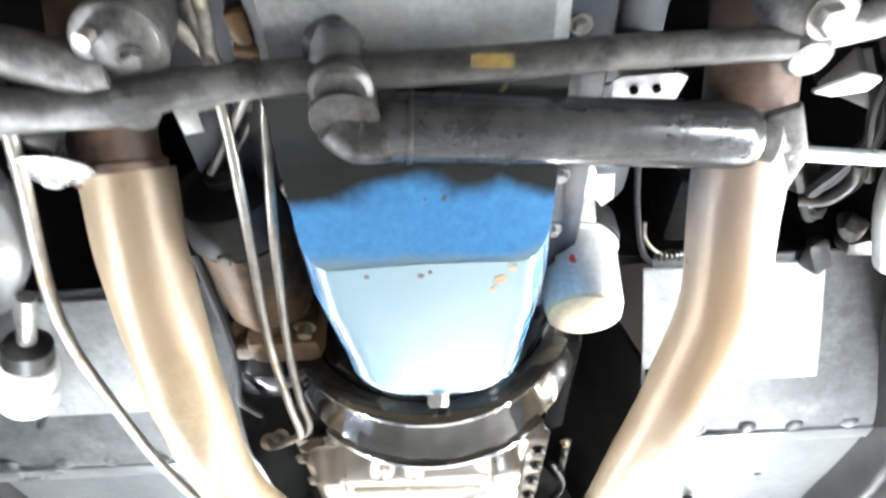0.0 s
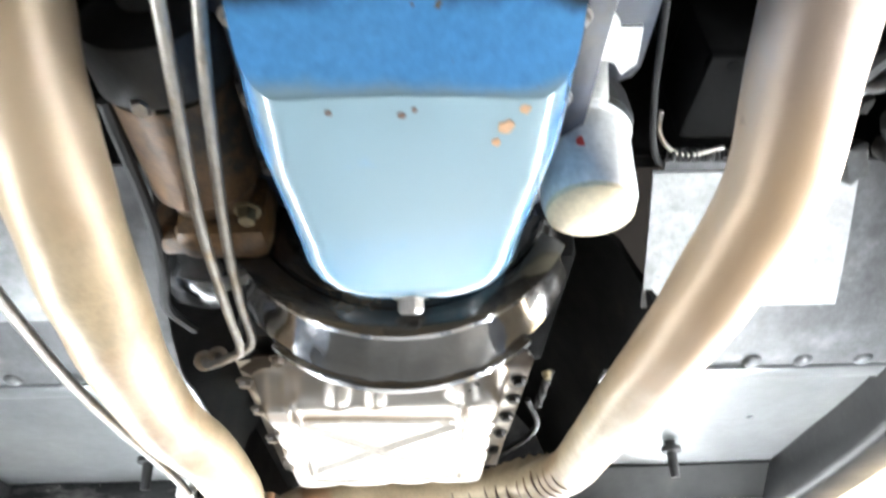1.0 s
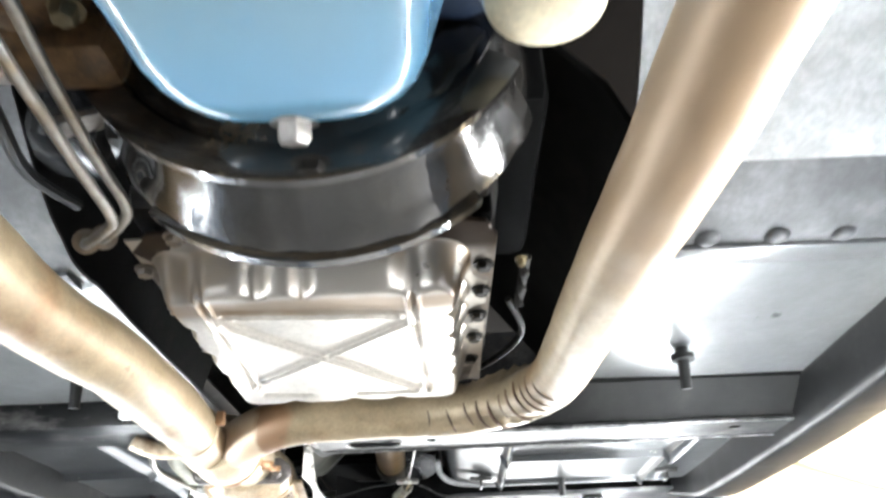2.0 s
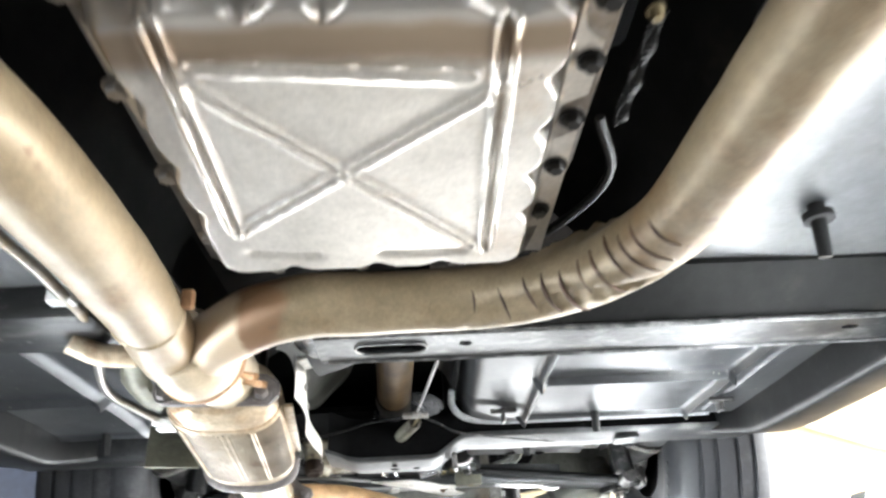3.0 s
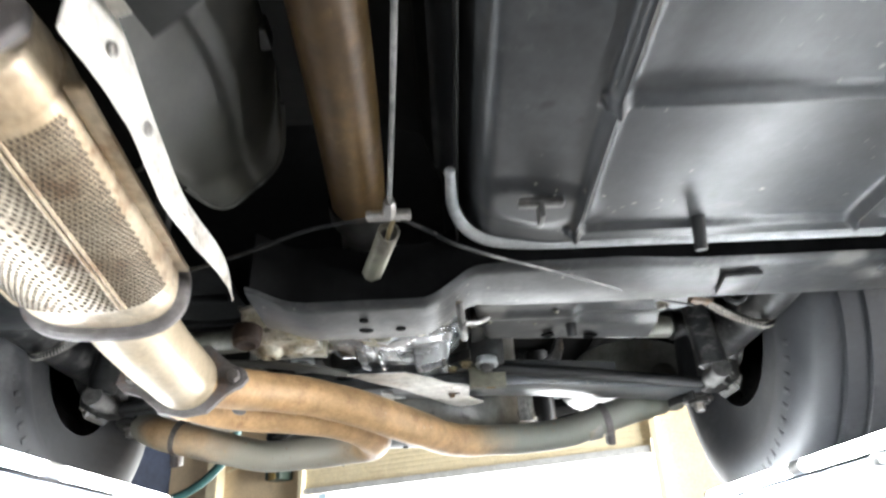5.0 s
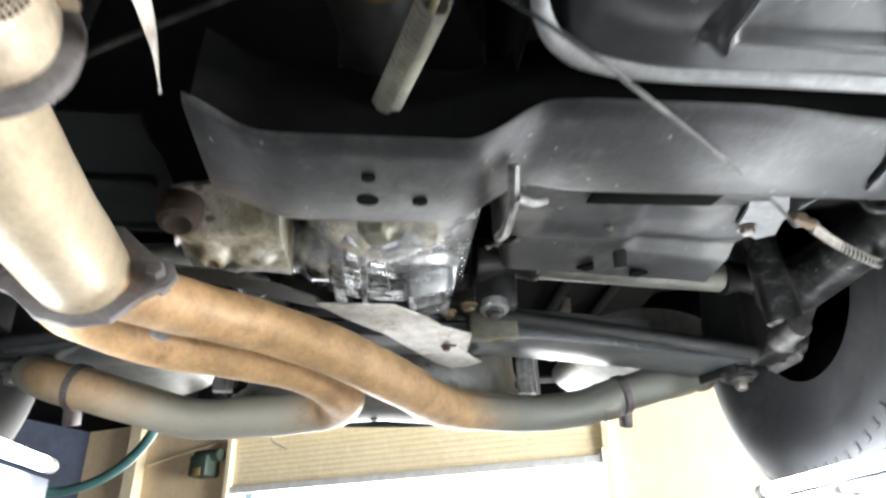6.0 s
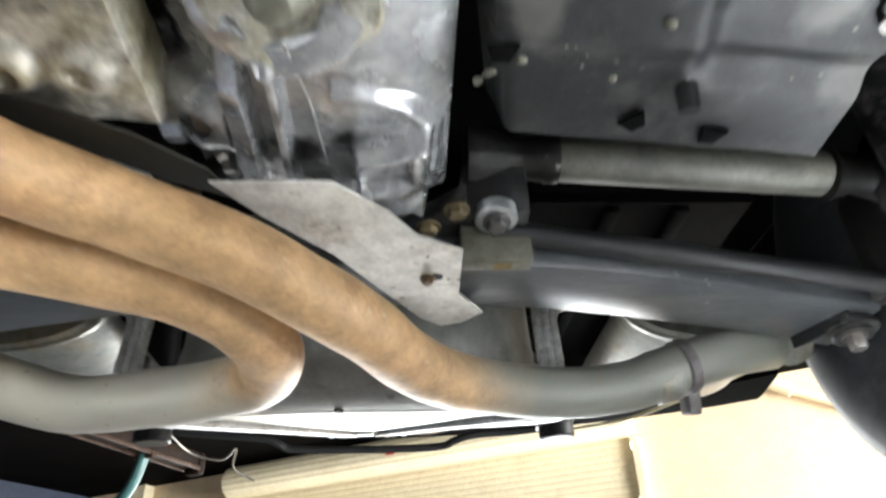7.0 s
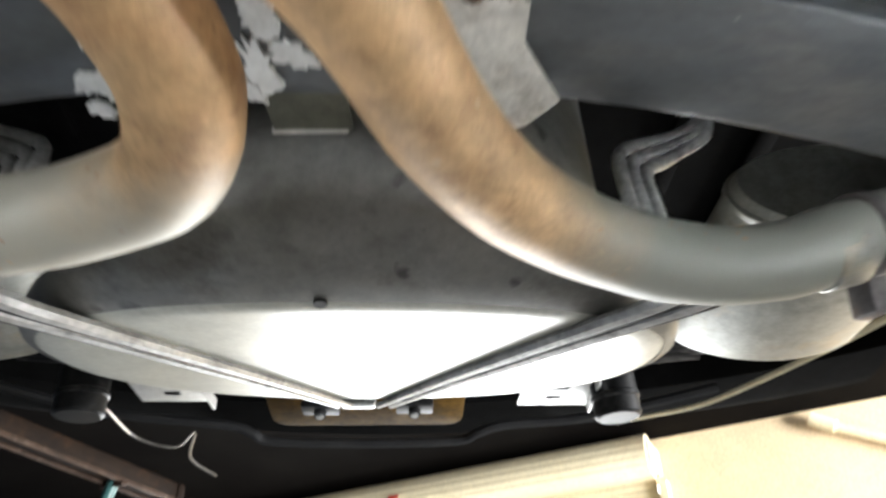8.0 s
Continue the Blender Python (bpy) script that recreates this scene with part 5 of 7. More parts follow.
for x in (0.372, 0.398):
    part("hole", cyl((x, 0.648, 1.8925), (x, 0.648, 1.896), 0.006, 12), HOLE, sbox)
part("ribbed_conduit", tube([(0.342 + 0.0019 * k + 0.0 * k, 0.766 + 0.0065 * math.cos(1.9 * k), 1.885 + 0.0065 * math.sin(1.9 * k)) for k in range(70)], 0.0022, 6, 2), PLASTIC, gearbox_r, "black ribbed conduit")
part("cable_loop", tube([(0.322, 0.715, 1.90), (0.326, 0.74, 1.895), (0.340, 0.758, 1.888), (0.362, 0.764, 1.882), (0.40, 0.755, 1.885)], 0.0025, 8, 6), LINE, gearbox_r, "thin grey cable")
part("harness", merge(tube([(0.30, 0.60, 1.93), (0.31, 0.70, 1.90), (0.34, 0.79, 1.895), (0.40, 0.80, 1.90)], 0.004, 8, 6), tube([(0.45, 0.42, 1.85), (0.50, 0.52, 1.84), (0.49, 0.64, 1.87), (0.53, 0.72, 1.90)], 0.009, 8, 6), tube([(0.52, 0.35, 1.84), (0.47, 0.45, 1.83), (0.53, 0.60, 1.85)], 0.006, 8, 6)), PLASTIC, gearbox_r)
rnd = random.Random(5)
for x, y in ((0.479, 0.62), (0.522, 0.647), (0.571, 0.718), (0.52, 0.692), (0.549, 0.77), (0.60, 0.76)):
    w = 0.02 + 0.03 * rnd.random()
    part("grimy_lump", crumple(box((x, y, 1.875 + 0.02 * rnd.random()), (w, w * (0.6 + rnd.random()), 0.03), 0.008, (30 * rnd.random(), 30 * rnd.random(), 180 * rnd.random())), 0.012, 40), rnd.choice((CASE, FORGED, GREASE)), gearbox_r)
part("bright_clip", crumple(box((0.505, 0.650, 1.865), (0.03, 0.010, 0.006), 0.002, (0, 0, -25)), 0.002, 50), GALV, gearbox_r, "small bright clip")
part("hose_bend", tube([(0.50, 0.56, 1.84), (0.515, 0.60, 1.85), (0.505, 0.64, 1.86), (0.48, 0.65, 1.87)], 0.009, 10, 6), CASE, gearbox_r)
part("cover_plate", box((0.50, 0.45, 1.86), (0.12, 0.10, 0.05), 0.012, (10, 15, 20)), CASE, gearbox_r)
part("arm_right", tube([(0.50, 0.02, 1.76), (0.51, 0.22, 1.762), (0.505, 0.38, 1.765), (0.52, 0.52, 1.772), (0.58, 0.66, 1.79)], [0.05, 0.05, 0.045, 0.045, 0.04], 20, 6, flat=0.6), FLOORPAN, gearbox_r)

# ---- exhaust ----
ypipe = thing("exhaust_y_pipe", (0.0, 1.0, 1.66), "tan heat-tinted exhaust pipes joining in a wye", "exhaust pipe")
part("left_collector", tube([(-0.20, 0.22, 2.02), (-0.212, 0.34, 1.90), (-0.214, 0.42, 1.83), (-0.212, 0.475, 1.785)], 0.0375, 24, 6), EXHAUST_DARK, ypipe, "burnt dark brown collector")
part("left_pipe", tube([(-0.205, 0.468, 1.79), (-0.200, 0.53, 1.735), (-0.194, 0.61, 1.69), (-0.198, 0.70, 1.668), (-0.214, 0.86, 1.664), (-0.213, 0.97, 1.664), (-0.200, 1.06, 1.665), (-0.202, 1.18, 1.668), (-0.212, 1.30, 1.674), (-0.222, 1.39, 1.678), (-0.236, 1.50, 1.682)], [0.041, 0.039, 0.038, 0.037, 0.0365, 0.036, 0.036, 0.0365, 0.037, 0.037, 0.038], 28, 8, dents=0.002), EXHAUST, ypipe, "tan heat-tinted pipe")
part("joint_band", lathe((-0.2125, 0.463, 1.795), (0, 0.75, -0.66), [(-0.004, 0.039), (-0.002, 0.0425), (0.006, 0.0425), (0.008, 0.040)], 28), EXHAUST_DARK, ypipe)
part("weld_seam", lathe((-0.2195, 1.372, 1.677), (-0.12, 1, 0.04), [(-0.003, 0.037), (0, 0.0386), (0.003, 0.037)], 28), EXHAUST, ypipe)
part("weld_tab", box((-0.178, 1.367, 1.69), (0.012, 0.012, 0.02), 0.002), EXHAUST_RUST, ypipe)
part("right_collector", tube([(0.33, 0.20, 2.02), (0.335, 0.30, 1.90), (0.33, 0.38, 1.82), (0.325, 0.44, 1.77)], 0.0365, 24, 6), EXHAUST_DARK, ypipe, "burnt dark brown collector")
rp = [(0.326, 0.425, 1.785), (0.322, 0.50, 1.735), (0.320, 0.58, 1.69), (0.308, 0.68, 1.668), (0.299, 0.80, 1.662), (0.290, 0.95, 1.664), (0.285, 1.10, 1.668), (0.279, 1.20, 1.672), (0.262, 1.275, 1.680), (0.228, 1.348, 1.689), (0.172, 1.392, 1.695), (0.10, 1.414, 1.699), (0.0, 1.418, 1.700), (-0.06, 1.416, 1.699), (-0.115, 1.428, 1.694), (-0.165, 1.462, 1.687), (-0.205, 1.51, 1.682)]
rr = [0.039, 0.038, 0.037, 0.036, 0.0345, 0.0335, 0.033, 0.033, 0.0335, 0.034, 0.0345, 0.035, 0.0355, 0.036, 0.036, 0.036, 0.035]


def wrinkled(pts, rads, wrinkles):
    """The bent pipe with pressed wrinkles on the inside of its bend."""
    bm = tube(pts, rads, 32, 14, dents=0.0015)
    path = spline(pts, 14)
    for v in bm.verts:
        for (wx, wy, wz), depth in wrinkles:
            d = v.co - Vector((wx, wy, wz))
            q = math.exp(-(d.x * 0.75 + d.y * 0.66) ** 2 / 0.0035 ** 2) if abs(d.x) + abs(d.y) < 0.09 else 0
            v.co.z += depth * q
    return bm


wr = part("right_pipe", wrinkled(rp, rr, [((0.265, 1.27, 1.66), 0.004), ((0.245, 1.30, 1.66), 0.005), ((0.225, 1.325, 1.66), 0.005), ((0.205, 1.345, 1.66), 0.004), ((0.18, 1.36, 1.66), 0.003), ((0.15, 1.37, 1.66), 0.003)]), EXHAUST_R, ypipe, "tan heat-tinted pipe with wrinkled bend")
rpath = spline(rp, 14)
# dark lines drawn along the wrinkles for the dirt and shade in them
for k, (i, a0, a1, w) in enumerate(((96, 10, 75, 0.9), (101, -10, 85, 1.1), (106, 0, 95, 1.3), (111, -15, 70, 1.0), (116, -5, 100, 1.4), (120, 0, 60, 1.0), (126, 5, 110, 1.5), (131, 0, 85, 1.2), (136, 0, 60, 1.0), (143, 10, 80, 0.8), (150, 10, 55, 0.7), (158, 10, 60, 0.6))):
    c = rpath[i]
    d = (rpath[i + 1] - rpath[i - 1]).normalized()
    inn = V(0.06, 1.10, c.z) - c
    inn = (inn - d * inn.dot(d)).normalized()
    r = 0.0343 if i > 110 else 0.0334
    pts = [c + d * (0.006 * math.sin(q * 2.5 + k) * 0.5) + (inn * math.cos(radians(a0 + (a1 - a0) * q)) - V(0, 0, 1) * math.sin(radians(a0 + (a1 - a0) * q))) * r for q in (0, 0.25, 0.5, 0.75, 1)]
    part("crease", tube(pts, [0.0006, 0.0016 * w, 0.0018 * w, 0.0012 * w, 0.0004], 6, 4), EXHAUST_DARK, wr)
part("neck", lathe((-0.221, 1.468, 1.683), (0.03, 1, 0.10), [(0.0, 0.040), (0.03, 0.050), (0.06, 0.055), (0.085, 0.056), (0.12, 0.051), (0.16, 0.047), (0.197, 0.046)], 36), NECK, ypipe, "pale tapered neck")
part("neck_band", lathe((-0.2185, 1.552, 1.691), (0.03, 1, 0.10), [(-0.005, 0.055), (-0.003, 0.0575), (0.004, 0.0575), (0.007, 0.0545)], 36), EXHAUST_RUST, ypipe, "rusty weld band")
for k, (x, y, z2) in enumerate(((-0.176, 1.578, 1.676), (-0.172, 1.613, 1.676))):
    part("clamp_bolt", tube([(x - 0.01, y - 0.02, z2), (x + 0.012, y - 0.008, z2 - 0.004), (x + 0.014, y + 0.008, z2), (x + 0.022, y + 0.014, z2)], 0.005, 8, 4), EXHAUST_RUST, ypipe)
part("hanger_stub", tube([(-0.29, 1.53, 1.69), (-0.33, 1.52, 1.69), (-0.36, 1.50, 1.70)], 0.014, 12, 4), CAT_SHELL, ypipe)

cat = thing("catalytic_converter", (-0.26, 1.87, 1.63), "pale catalytic converter with an embossed heat shield", "catalytic converter")
CA, CB = V(-0.226, 1.672, 1.690), V(-0.264, 2.08, 1.658)
cd = (CB - CA).normalized()
cs = cd.cross(V(0, 0, 1)).normalized()


def cat_ring(y, hw, hh, n=40):
    c = CA + cd * y
    return [c + cs * hw * math.copysign(abs(math.cos(a)) ** 0.7, math.cos(a)) + V(0, 0, hh * math.copysign(abs(math.sin(a)) ** 0.8, math.sin(a))) for a in [2 * math.pi * k / n for k in range(n)]]


part("shell", skin(bmesh.new(), [cat_ring(y, w, h) for y, w, h in ((0.0, 0.052, 0.040), (0.012, 0.076, 0.045), (0.035, 0.080, 0.047), (0.36, 0.080, 0.047), (0.385, 0.074, 0.044), (0.41, 0.05, 0.038))]), CAT_SHELL, cat)
hshield = part("heat_shield", skin(bmesh.new(), [cat_ring(y, w, h) for y, w, h in ((0.05, 0.0815, 0.049), (0.055, 0.083, 0.0505), (0.325, 0.083, 0.0505), (0.33, 0.0815, 0.049))]), CAT_SHELL, cat, "embossed pale shield")
bm = bmesh.new()
for i in range(42):
    for j in range(34):
        s = -0.92 + 1.84 * (j + 0.5 * (i % 2)) / 34
        a = -math.pi / 2 + s * 1.35
        c = CA + cd * (0.062 + 0.258 * i / 41)
        p = c + cs * 0.0831 * math.copysign(abs(math.cos(a)) ** 0.7, math.cos(a)) + V(0, 0, 0.0507 * math.copysign(abs(math.sin(a)) ** 0.8, math.sin(a)))
        nrm = (cs * math.cos(a) * 0.5 + V(0, 0, math.sin(a))).normalized()
        t = cd.cross(nrm).normalized()
        vs = [bm.verts.new(p + cd * 0.0031), bm.verts.new(p + t * 0.0027), bm.verts.new(p - cd * 0.0031), bm.verts.new(p - t * 0.0027)]
        top = bm.verts.new(p + nrm * 0.0010)
        for q in range(4):
            bm.faces.new((vs[q], vs[(q + 1) % 4], top))
tagged(part("embossing", bm, CAT_DIMPLE, hshield, "dark diamond embossing"), kind="stuff")
for s in (-0.52, -0.47, 0.26, 0.31):
    a = -math.pi / 2 + s * 1.35
    part("shield_bead", tube([CA + cd * y + cs * 0.084 * math.copysign(abs(math.cos(a)) ** 0.7, math.cos(a)) + V(0, 0, -0.0512 * abs(math.sin(a)) ** 0.8) for y in (0.058, 0.19, 0.32)], 0.0016, 8, 3), CAT_SHELL, cat)
part("seam_flange", box(tuple(CA + cd * 0.20 + cs * 0.088 + V(0, 0, 0.0)), (0.014, 0.31, 0.006), 0.001, (0, 0, 6.8)), CAT_SHELL, cat)
fl = [(-0.086, -0.016), (-0.072, -0.031), (0.072, -0.031), (0.086, -0.016), (0.085, 0.0), (0.066, 0.014), (-0.066, 0.014), (-0.085, 0.0)]
ff = part("front_flange", prism(fl, Matrix.Translation(CA - cd * 0.006) @ pose(0, 0, 0, 90, 0, 6.8), 0.012, 0.002), FLANGE, cat, "dull grey iron flange")
for s in (-0.069, 0.062):
    part("flange_bolt", bolt(CA + cs * s - cd * 0.02 + V(0, 0, -0.018), -cd, 0.010, 0.012), FLANGE, ff)
part("end_rim", skin(bmesh.new(), [cat_ring(y, w, h) for y, w, h in ((0.372, 0.083, 0.052), (0.376, 0.088, 0.056), (0.384, 0.088, 0.056), (0.388, 0.083, 0.052))]), FLANGE, cat)
fy = V(-0.282, 2.366, 1.644)
part("tail_neck", tube([CA + cd * 0.385, CA + cd * 0.43, CA + cd * 0.56 + V(0.004, 0, 0), fy + cd * 0.004], [0.050, 0.047, 0.046, 0.046], 32, 6, dents=0.001), NECK, cat, "pale tail pipe neck")
rf = part("rear_flange", prism([(-0.100, -0.006), (-0.088, -0.018), (-0.06, -0.024), (-0.034, -0.050), (0.0, -0.056), (0.034, -0.050), (0.058, -0.022), (0.080, -0.012), (0.090, 0.000), (0.084, 0.014), (0.06, 0.022), (0.03, 0.052), (-0.03, 0.052), (-0.06, 0.026), (-0.094, 0.014)], Matrix.Translation(fy) @ pose(0, 0, 0, 90, 0, 6.8), 0.012, 0.002), FLANGE, cat, "grey iron flange")
for s in (-0.074, 0.070):
    part("flange_bolt", bolt(fy + cs * s + cd * 0.004, cd, 0.010, 0.016), FLANGE, rf)
    part("flange_bolt", bolt(fy + cs * s - cd * 0.012, -cd, 0.010, 0.012), FLANGE, rf)
torn = thing("side_heat_shield", (-0.128, 1.87, 1.665), "thin torn aluminium shield beside the converter", "heat shield")


def torn_sheet(u, v):
    ragged = 0.003 * noise.noise((u * 14, 0.4, 1.1)) * (1 - v)
    return -0.118 - 0.02 * u + 0.006 * math.sin(9 * u) + 0.0015 * v * math.sin(17 * u), 1.665 + 0.425 * u, 1.668 - 0.010 * u + ragged + 0.06 * v * (1 - u) ** 0.6


part("sheet_metal", sheet(torn_sheet, 40, 6, 0.003), SHIELD, torn)
part("folded_tab", sheet(lambda u, v: (-0.118 + 0.022 * u, 1.668 + 0.045 * v, 1.722 + 0.006 * u), 4, 6, 0.003), SHIELD, torn, "folded mounting tab")
for u in (0.12, 0.32):
    x, y, z = torn_sheet(u, 0.55)
    part("rivet", lathe((x + 0.002, y, z), (1, 0, -0.1), [(0, 0.006), (0.002, 0.005), (0.003, 0.002)], 10), STEEL, torn)
single("mud_flap", prism([(-0.045, -0.07), (0.045, -0.07), (0.05, 0.03), (0.0, 0.08), (-0.05, 0.04)], pose(-0.39, 2.0, 1.70, 62, 0, 15), 0.004, 0.001), OLIVE, "olive hanging metal tongue", "bracket")
single("torn_bracket", tube([(-0.32, 1.60, 1.72), (-0.34, 1.66, 1.70), (-0.33, 1.72, 1.68), (-0.35, 1.76, 1.70)], [0.016, 0.020, 0.016, 0.008], 8, 4, flat=0.4), OLIVE, "bent olive bracket beside the converter", "bracket")

tail = thing("twin_tail_pipes", (0.0, 2.7, 1.62), "rusty twin tail pipes bending to both sides", "exhaust pipe")
up = [(-0.266, 2.368, 1.640), (-0.240, 2.425, 1.646), (-0.198, 2.490, 1.655), (-0.13, 2.550, 1.656), (-0.05, 2.590, 1.640), (0.0, 2.630, 1.628), (0.05, 2.690, 1.620), (0.09, 2.765, 1.617), (0.14, 2.835, 1.620), (0.21, 2.895, 1.630), (0.29, 2.935, 1.638), (0.37, 2.95, 1.650), (0.43, 2.945, 1.668), (0.52, 2.945, 1.695), (0.60, 2.99, 1.72)]
part("right_pipe", tube(up, 0.0325, 28, 10, dents=0.0015), TAIL_R, tail, "orange rusted pipe fading to grey")
lo = [(-0.306, 2.368, 1.642), (-0.322, 2.44, 1.640), (-0.296, 2.505, 1.640), (-0.250, 2.556, 1.638), (-0.200, 2.587, 1.637), (-0.150, 2.611, 1.636), (-0.108, 2.629, 1.633), (-0.074, 2.658, 1.627), (-0.052, 2.697, 1.620), (-0.044, 2.748, 1.615), (-0.068, 2.810, 1.616), (-0.125, 2.845, 1.616), (-0.20, 2.864, 1.614), (-0.285, 2.880, 1.614), (-0.345, 2.850, 1.622), (-0.41, 2.81, 1.635), (-0.50, 2.82, 1.66), (-0.58, 2.90, 1.70)]
part("left_pipe", tube(lo, 0.0325, 28, 10, dents=0.0015), TAIL_L, tail, "orange rusted u-bent pipe fading to grey")
part("weld_spot", lathe((-0.236, 2.478, 1.6225), (-0.1, -0.3, -1), [(0, 0.012), (0.003, 0.010), (0.005, 0.004)], 12), FLANGE, tail)
for c, d, s in ((V(0.452, 2.944, 1.674), V(1, 0.03, 0.3), 1), (V(-0.455, 2.812, 1.647), V(-1, 0.1, 0.25), -1)):
    part("clamp", lathe(c, d, [(-0.008, 0.034), (-0.006, 0.0365), (0.006, 0.0365), (0.008, 0.034)], 28), FLANGE, tail, "dark pipe clamp")
    part("hanger_tab", box(tuple(c + V(0.02 * s, 0.045, -0.022)), (0.018, 0.035, 0.055), 0.004, (15, 0, 0)), FLANGE, tail)
part("slip_joint", lathe((0.408, 2.950, 1.660), (1, -0.05, 0.25), [(0, 0.0335), (0.002, 0.0352), (0.03, 0.0352), (0.032, 0.034)], 28), EXHAUST_GREY, tail)

for sgn in (1, -1):
    mu = thing("muffler", (0.03 + sgn * 0.55, 3.25, 1.70), "grey oval muffler in the rear corner", "muffler", "rear mufflers")
    c = 0.03 + sgn * 0.55
    rg = []
    for y, k in ((3.06, 0.80), (3.062, 0.97), (3.075, 1.0), (3.36, 1.0), (3.37, 0.95), (3.371, 0.7)):
        rg.append([(c + 0.15 * k * math.cos(a), y, 1.83 + 0.065 * k * math.sin(a)) for a in [2 * math.pi * q / 40 for q in range(40)]])
    part("body", skin(bmesh.new(), rg), EXHAUST_GREY, mu)
    part("end_seam", skin(bmesh.new(), [[(c + 0.154 * k * math.cos(a), y, 1.83 + 0.068 * k * math.sin(a)) for a in [2 * math.pi * q / 40 for q in range(40)]] for y, k in ((3.075, 0.97), (3.078, 1), (3.086, 1), (3.09, 0.97))]), EXHAUST_GREY, mu)
    part("inlet", tube([(0.03 + sgn * 0.60, 2.98, 1.72), (0.03 + sgn * 0.61, 3.065, 1.80)], 0.033, 20, 1), EXHAUST_GREY, mu)
    hoop = thing("muffler_hanger", (0.006 + sgn * 0.276, 2.97, 1.68), "muffler hanger of three bent steel rods side by side", "hanger", "muffler hangers")
    x0 = 0.006 + sgn * 0.276
    for k in range(3):
        o = sgn * 0.011 * (k - 1)
        d = 0.011 * (1 - k)
        part("rod", tube([(x0 + o, 2.962, 1.680), (x0 + o, 2.968, 1.73), (x0 + o, 2.972, 1.765 + d), (x0 + o + sgn * 0.006, 2.974, 1.783 + d), (x0 + o + sgn * 0.022, 2.977, 1.793 + d), (x0 + sgn * 0.052, 2.980, 1.808 + d), (x0 + sgn * 0.085, 2.984, 1.835 + d), (x0 + sgn * 0.10, 2.99, 1.87 + d)], 0.0068, 10, 5), STRAP, hoop, "bright dusty steel rod")
    part("clip", crumple(box((x0, 2.974, 1.70), (0.042, 0.014, 0.016), 0.004), 0.002, 40), FORGED, hoop)

# ---- driveline ----
shaft = thing("driveshaft", (0.015, 1.95, 1.76), "rusty brown driveshaft tube", "driveshaft")
part("tube", tube([(0.022, 1.70, 1.80), (0.015, 1.9, 1.795), (0.004, 2.12, 1.79)], 0.034, 28, 4), RUST_TUBE, shaft)
part("slip_yoke", lathe((0.022, 1.62, 1.80), (0, 1, 0), [(0, 0.03), (0.03, 0.03), (0.05, 0.04), (0.075, 0.036)], 24), CASE, shaft)
part("rear_yoke", lathe((0.003, 2.10, 1.79), (0, 1, -0.05), [(0, 0.035), (0.03, 0.038), (0.06, 0.03), (0.12, 0.035), (0.2, 0.04)], 24), CASE, shaft)
def tunnel_side(u, v):
    """A dented guard plate that stands up along the side of the tunnel, rounded at its rear end."""
    y = 1.67 + (0.40 - 0.10 * (2 * v - 1) ** 4) * u
    return -0.150 + 0.095 * v ** 1.2 + 0.008 * math.sin(u * 5), y, 1.742 + 0.105 * v + 0.012 * math.sin(u * 7 + v * 2) - 0.01 * smooth(0.85, 1.0, u)


guard = thing("tunnel_shield", (-0.10, 1.83, 1.75), "olive-grey guard plate along the side of the tunnel", "heat shield")
part("plate", sheet(tunnel_side, 40, 16, 0.003), TUNNEL_SHIELD, guard)
part("edge", tube([Vector(tunnel_side(1.0, q / 10)) - V(0, 0, 0.001) for q in range(11)], 0.0025, 8, 2), TUNNEL_SHIELD, guard)
part("clip", box(tuple(Vector(tunnel_side(0.62, 0.98))), (0.012, 0.03, 0.02), 0.003), GREASE, guard)
brake = thing("parking_brake_cable", (0.05, 2.0, 1.72), "thin parking brake rod with a looped clevis and side wires", "brake cable")
part("rod", tube([(0.096, 1.55, 1.72), (0.088, 1.63, 1.712), (0.07, 1.82, 1.72), (0.050, 2.015, 1.727)], 0.0026, 10, 4), FORGED, brake)
part("adjuster", merge(lathe((0.052, 1.995, 1.7265), (-0.1, 1, 0), [(0, 0.006), (0.01, 0.0075), (0.03, 0.0075), (0.035, 0.006)], 6), box((0.048, 2.03, 1.728), (0.05, 0.014, 0.01), 0.003)), STEEL, brake)
S0, S1 = V(0.046, 2.058, 1.722), V(0.010, 2.190, 1.722)
sx = (S1 - S0).normalized()
sy = sx.cross(V(0, 0, 1)).normalized()
turns = 24
part("return_spring", tube([S0 + (S1 - S0) * (k / (turns * 8)) + (sy * math.cos(k * math.pi / 4) + V(0, 0, math.sin(k * math.pi / 4))) * 0.0115 for k in range(turns * 8 + 1)], 0.0021, 6, 1), OLIVE, brake, "grimy coil return spring")
part("spring_core", cyl(S0 + sx * 0.01, S1 - sx * 0.01, 0.0085, 12), GREASE, brake)
part("spring_hook", tube([S0 - sx * 0.025, S0 - sx * 0.005, S0 + sx * 0.02 + V(0, 0, -0.006)], 0.003, 8, 4), BRASS, brake, "brass-coloured hook")
part("wire", tube([(0.045, 2.03, 1.727), (-0.04, 2.04, 1.72), (-0.13, 2.072, 1.707), (-0.3, 2.18, 1.72)], 0.002, 8, 6), FRAME, brake)
part("wire", tube([(0.055, 2.03, 1.727), (0.09, 2.045, 1.715), (0.136, 2.061, 1.697), (0.25, 2.155, 1.703), (0.40, 2.29, 1.716), (0.50, 2.40, 1.74)], 0.002, 8, 6), FRAME, brake)

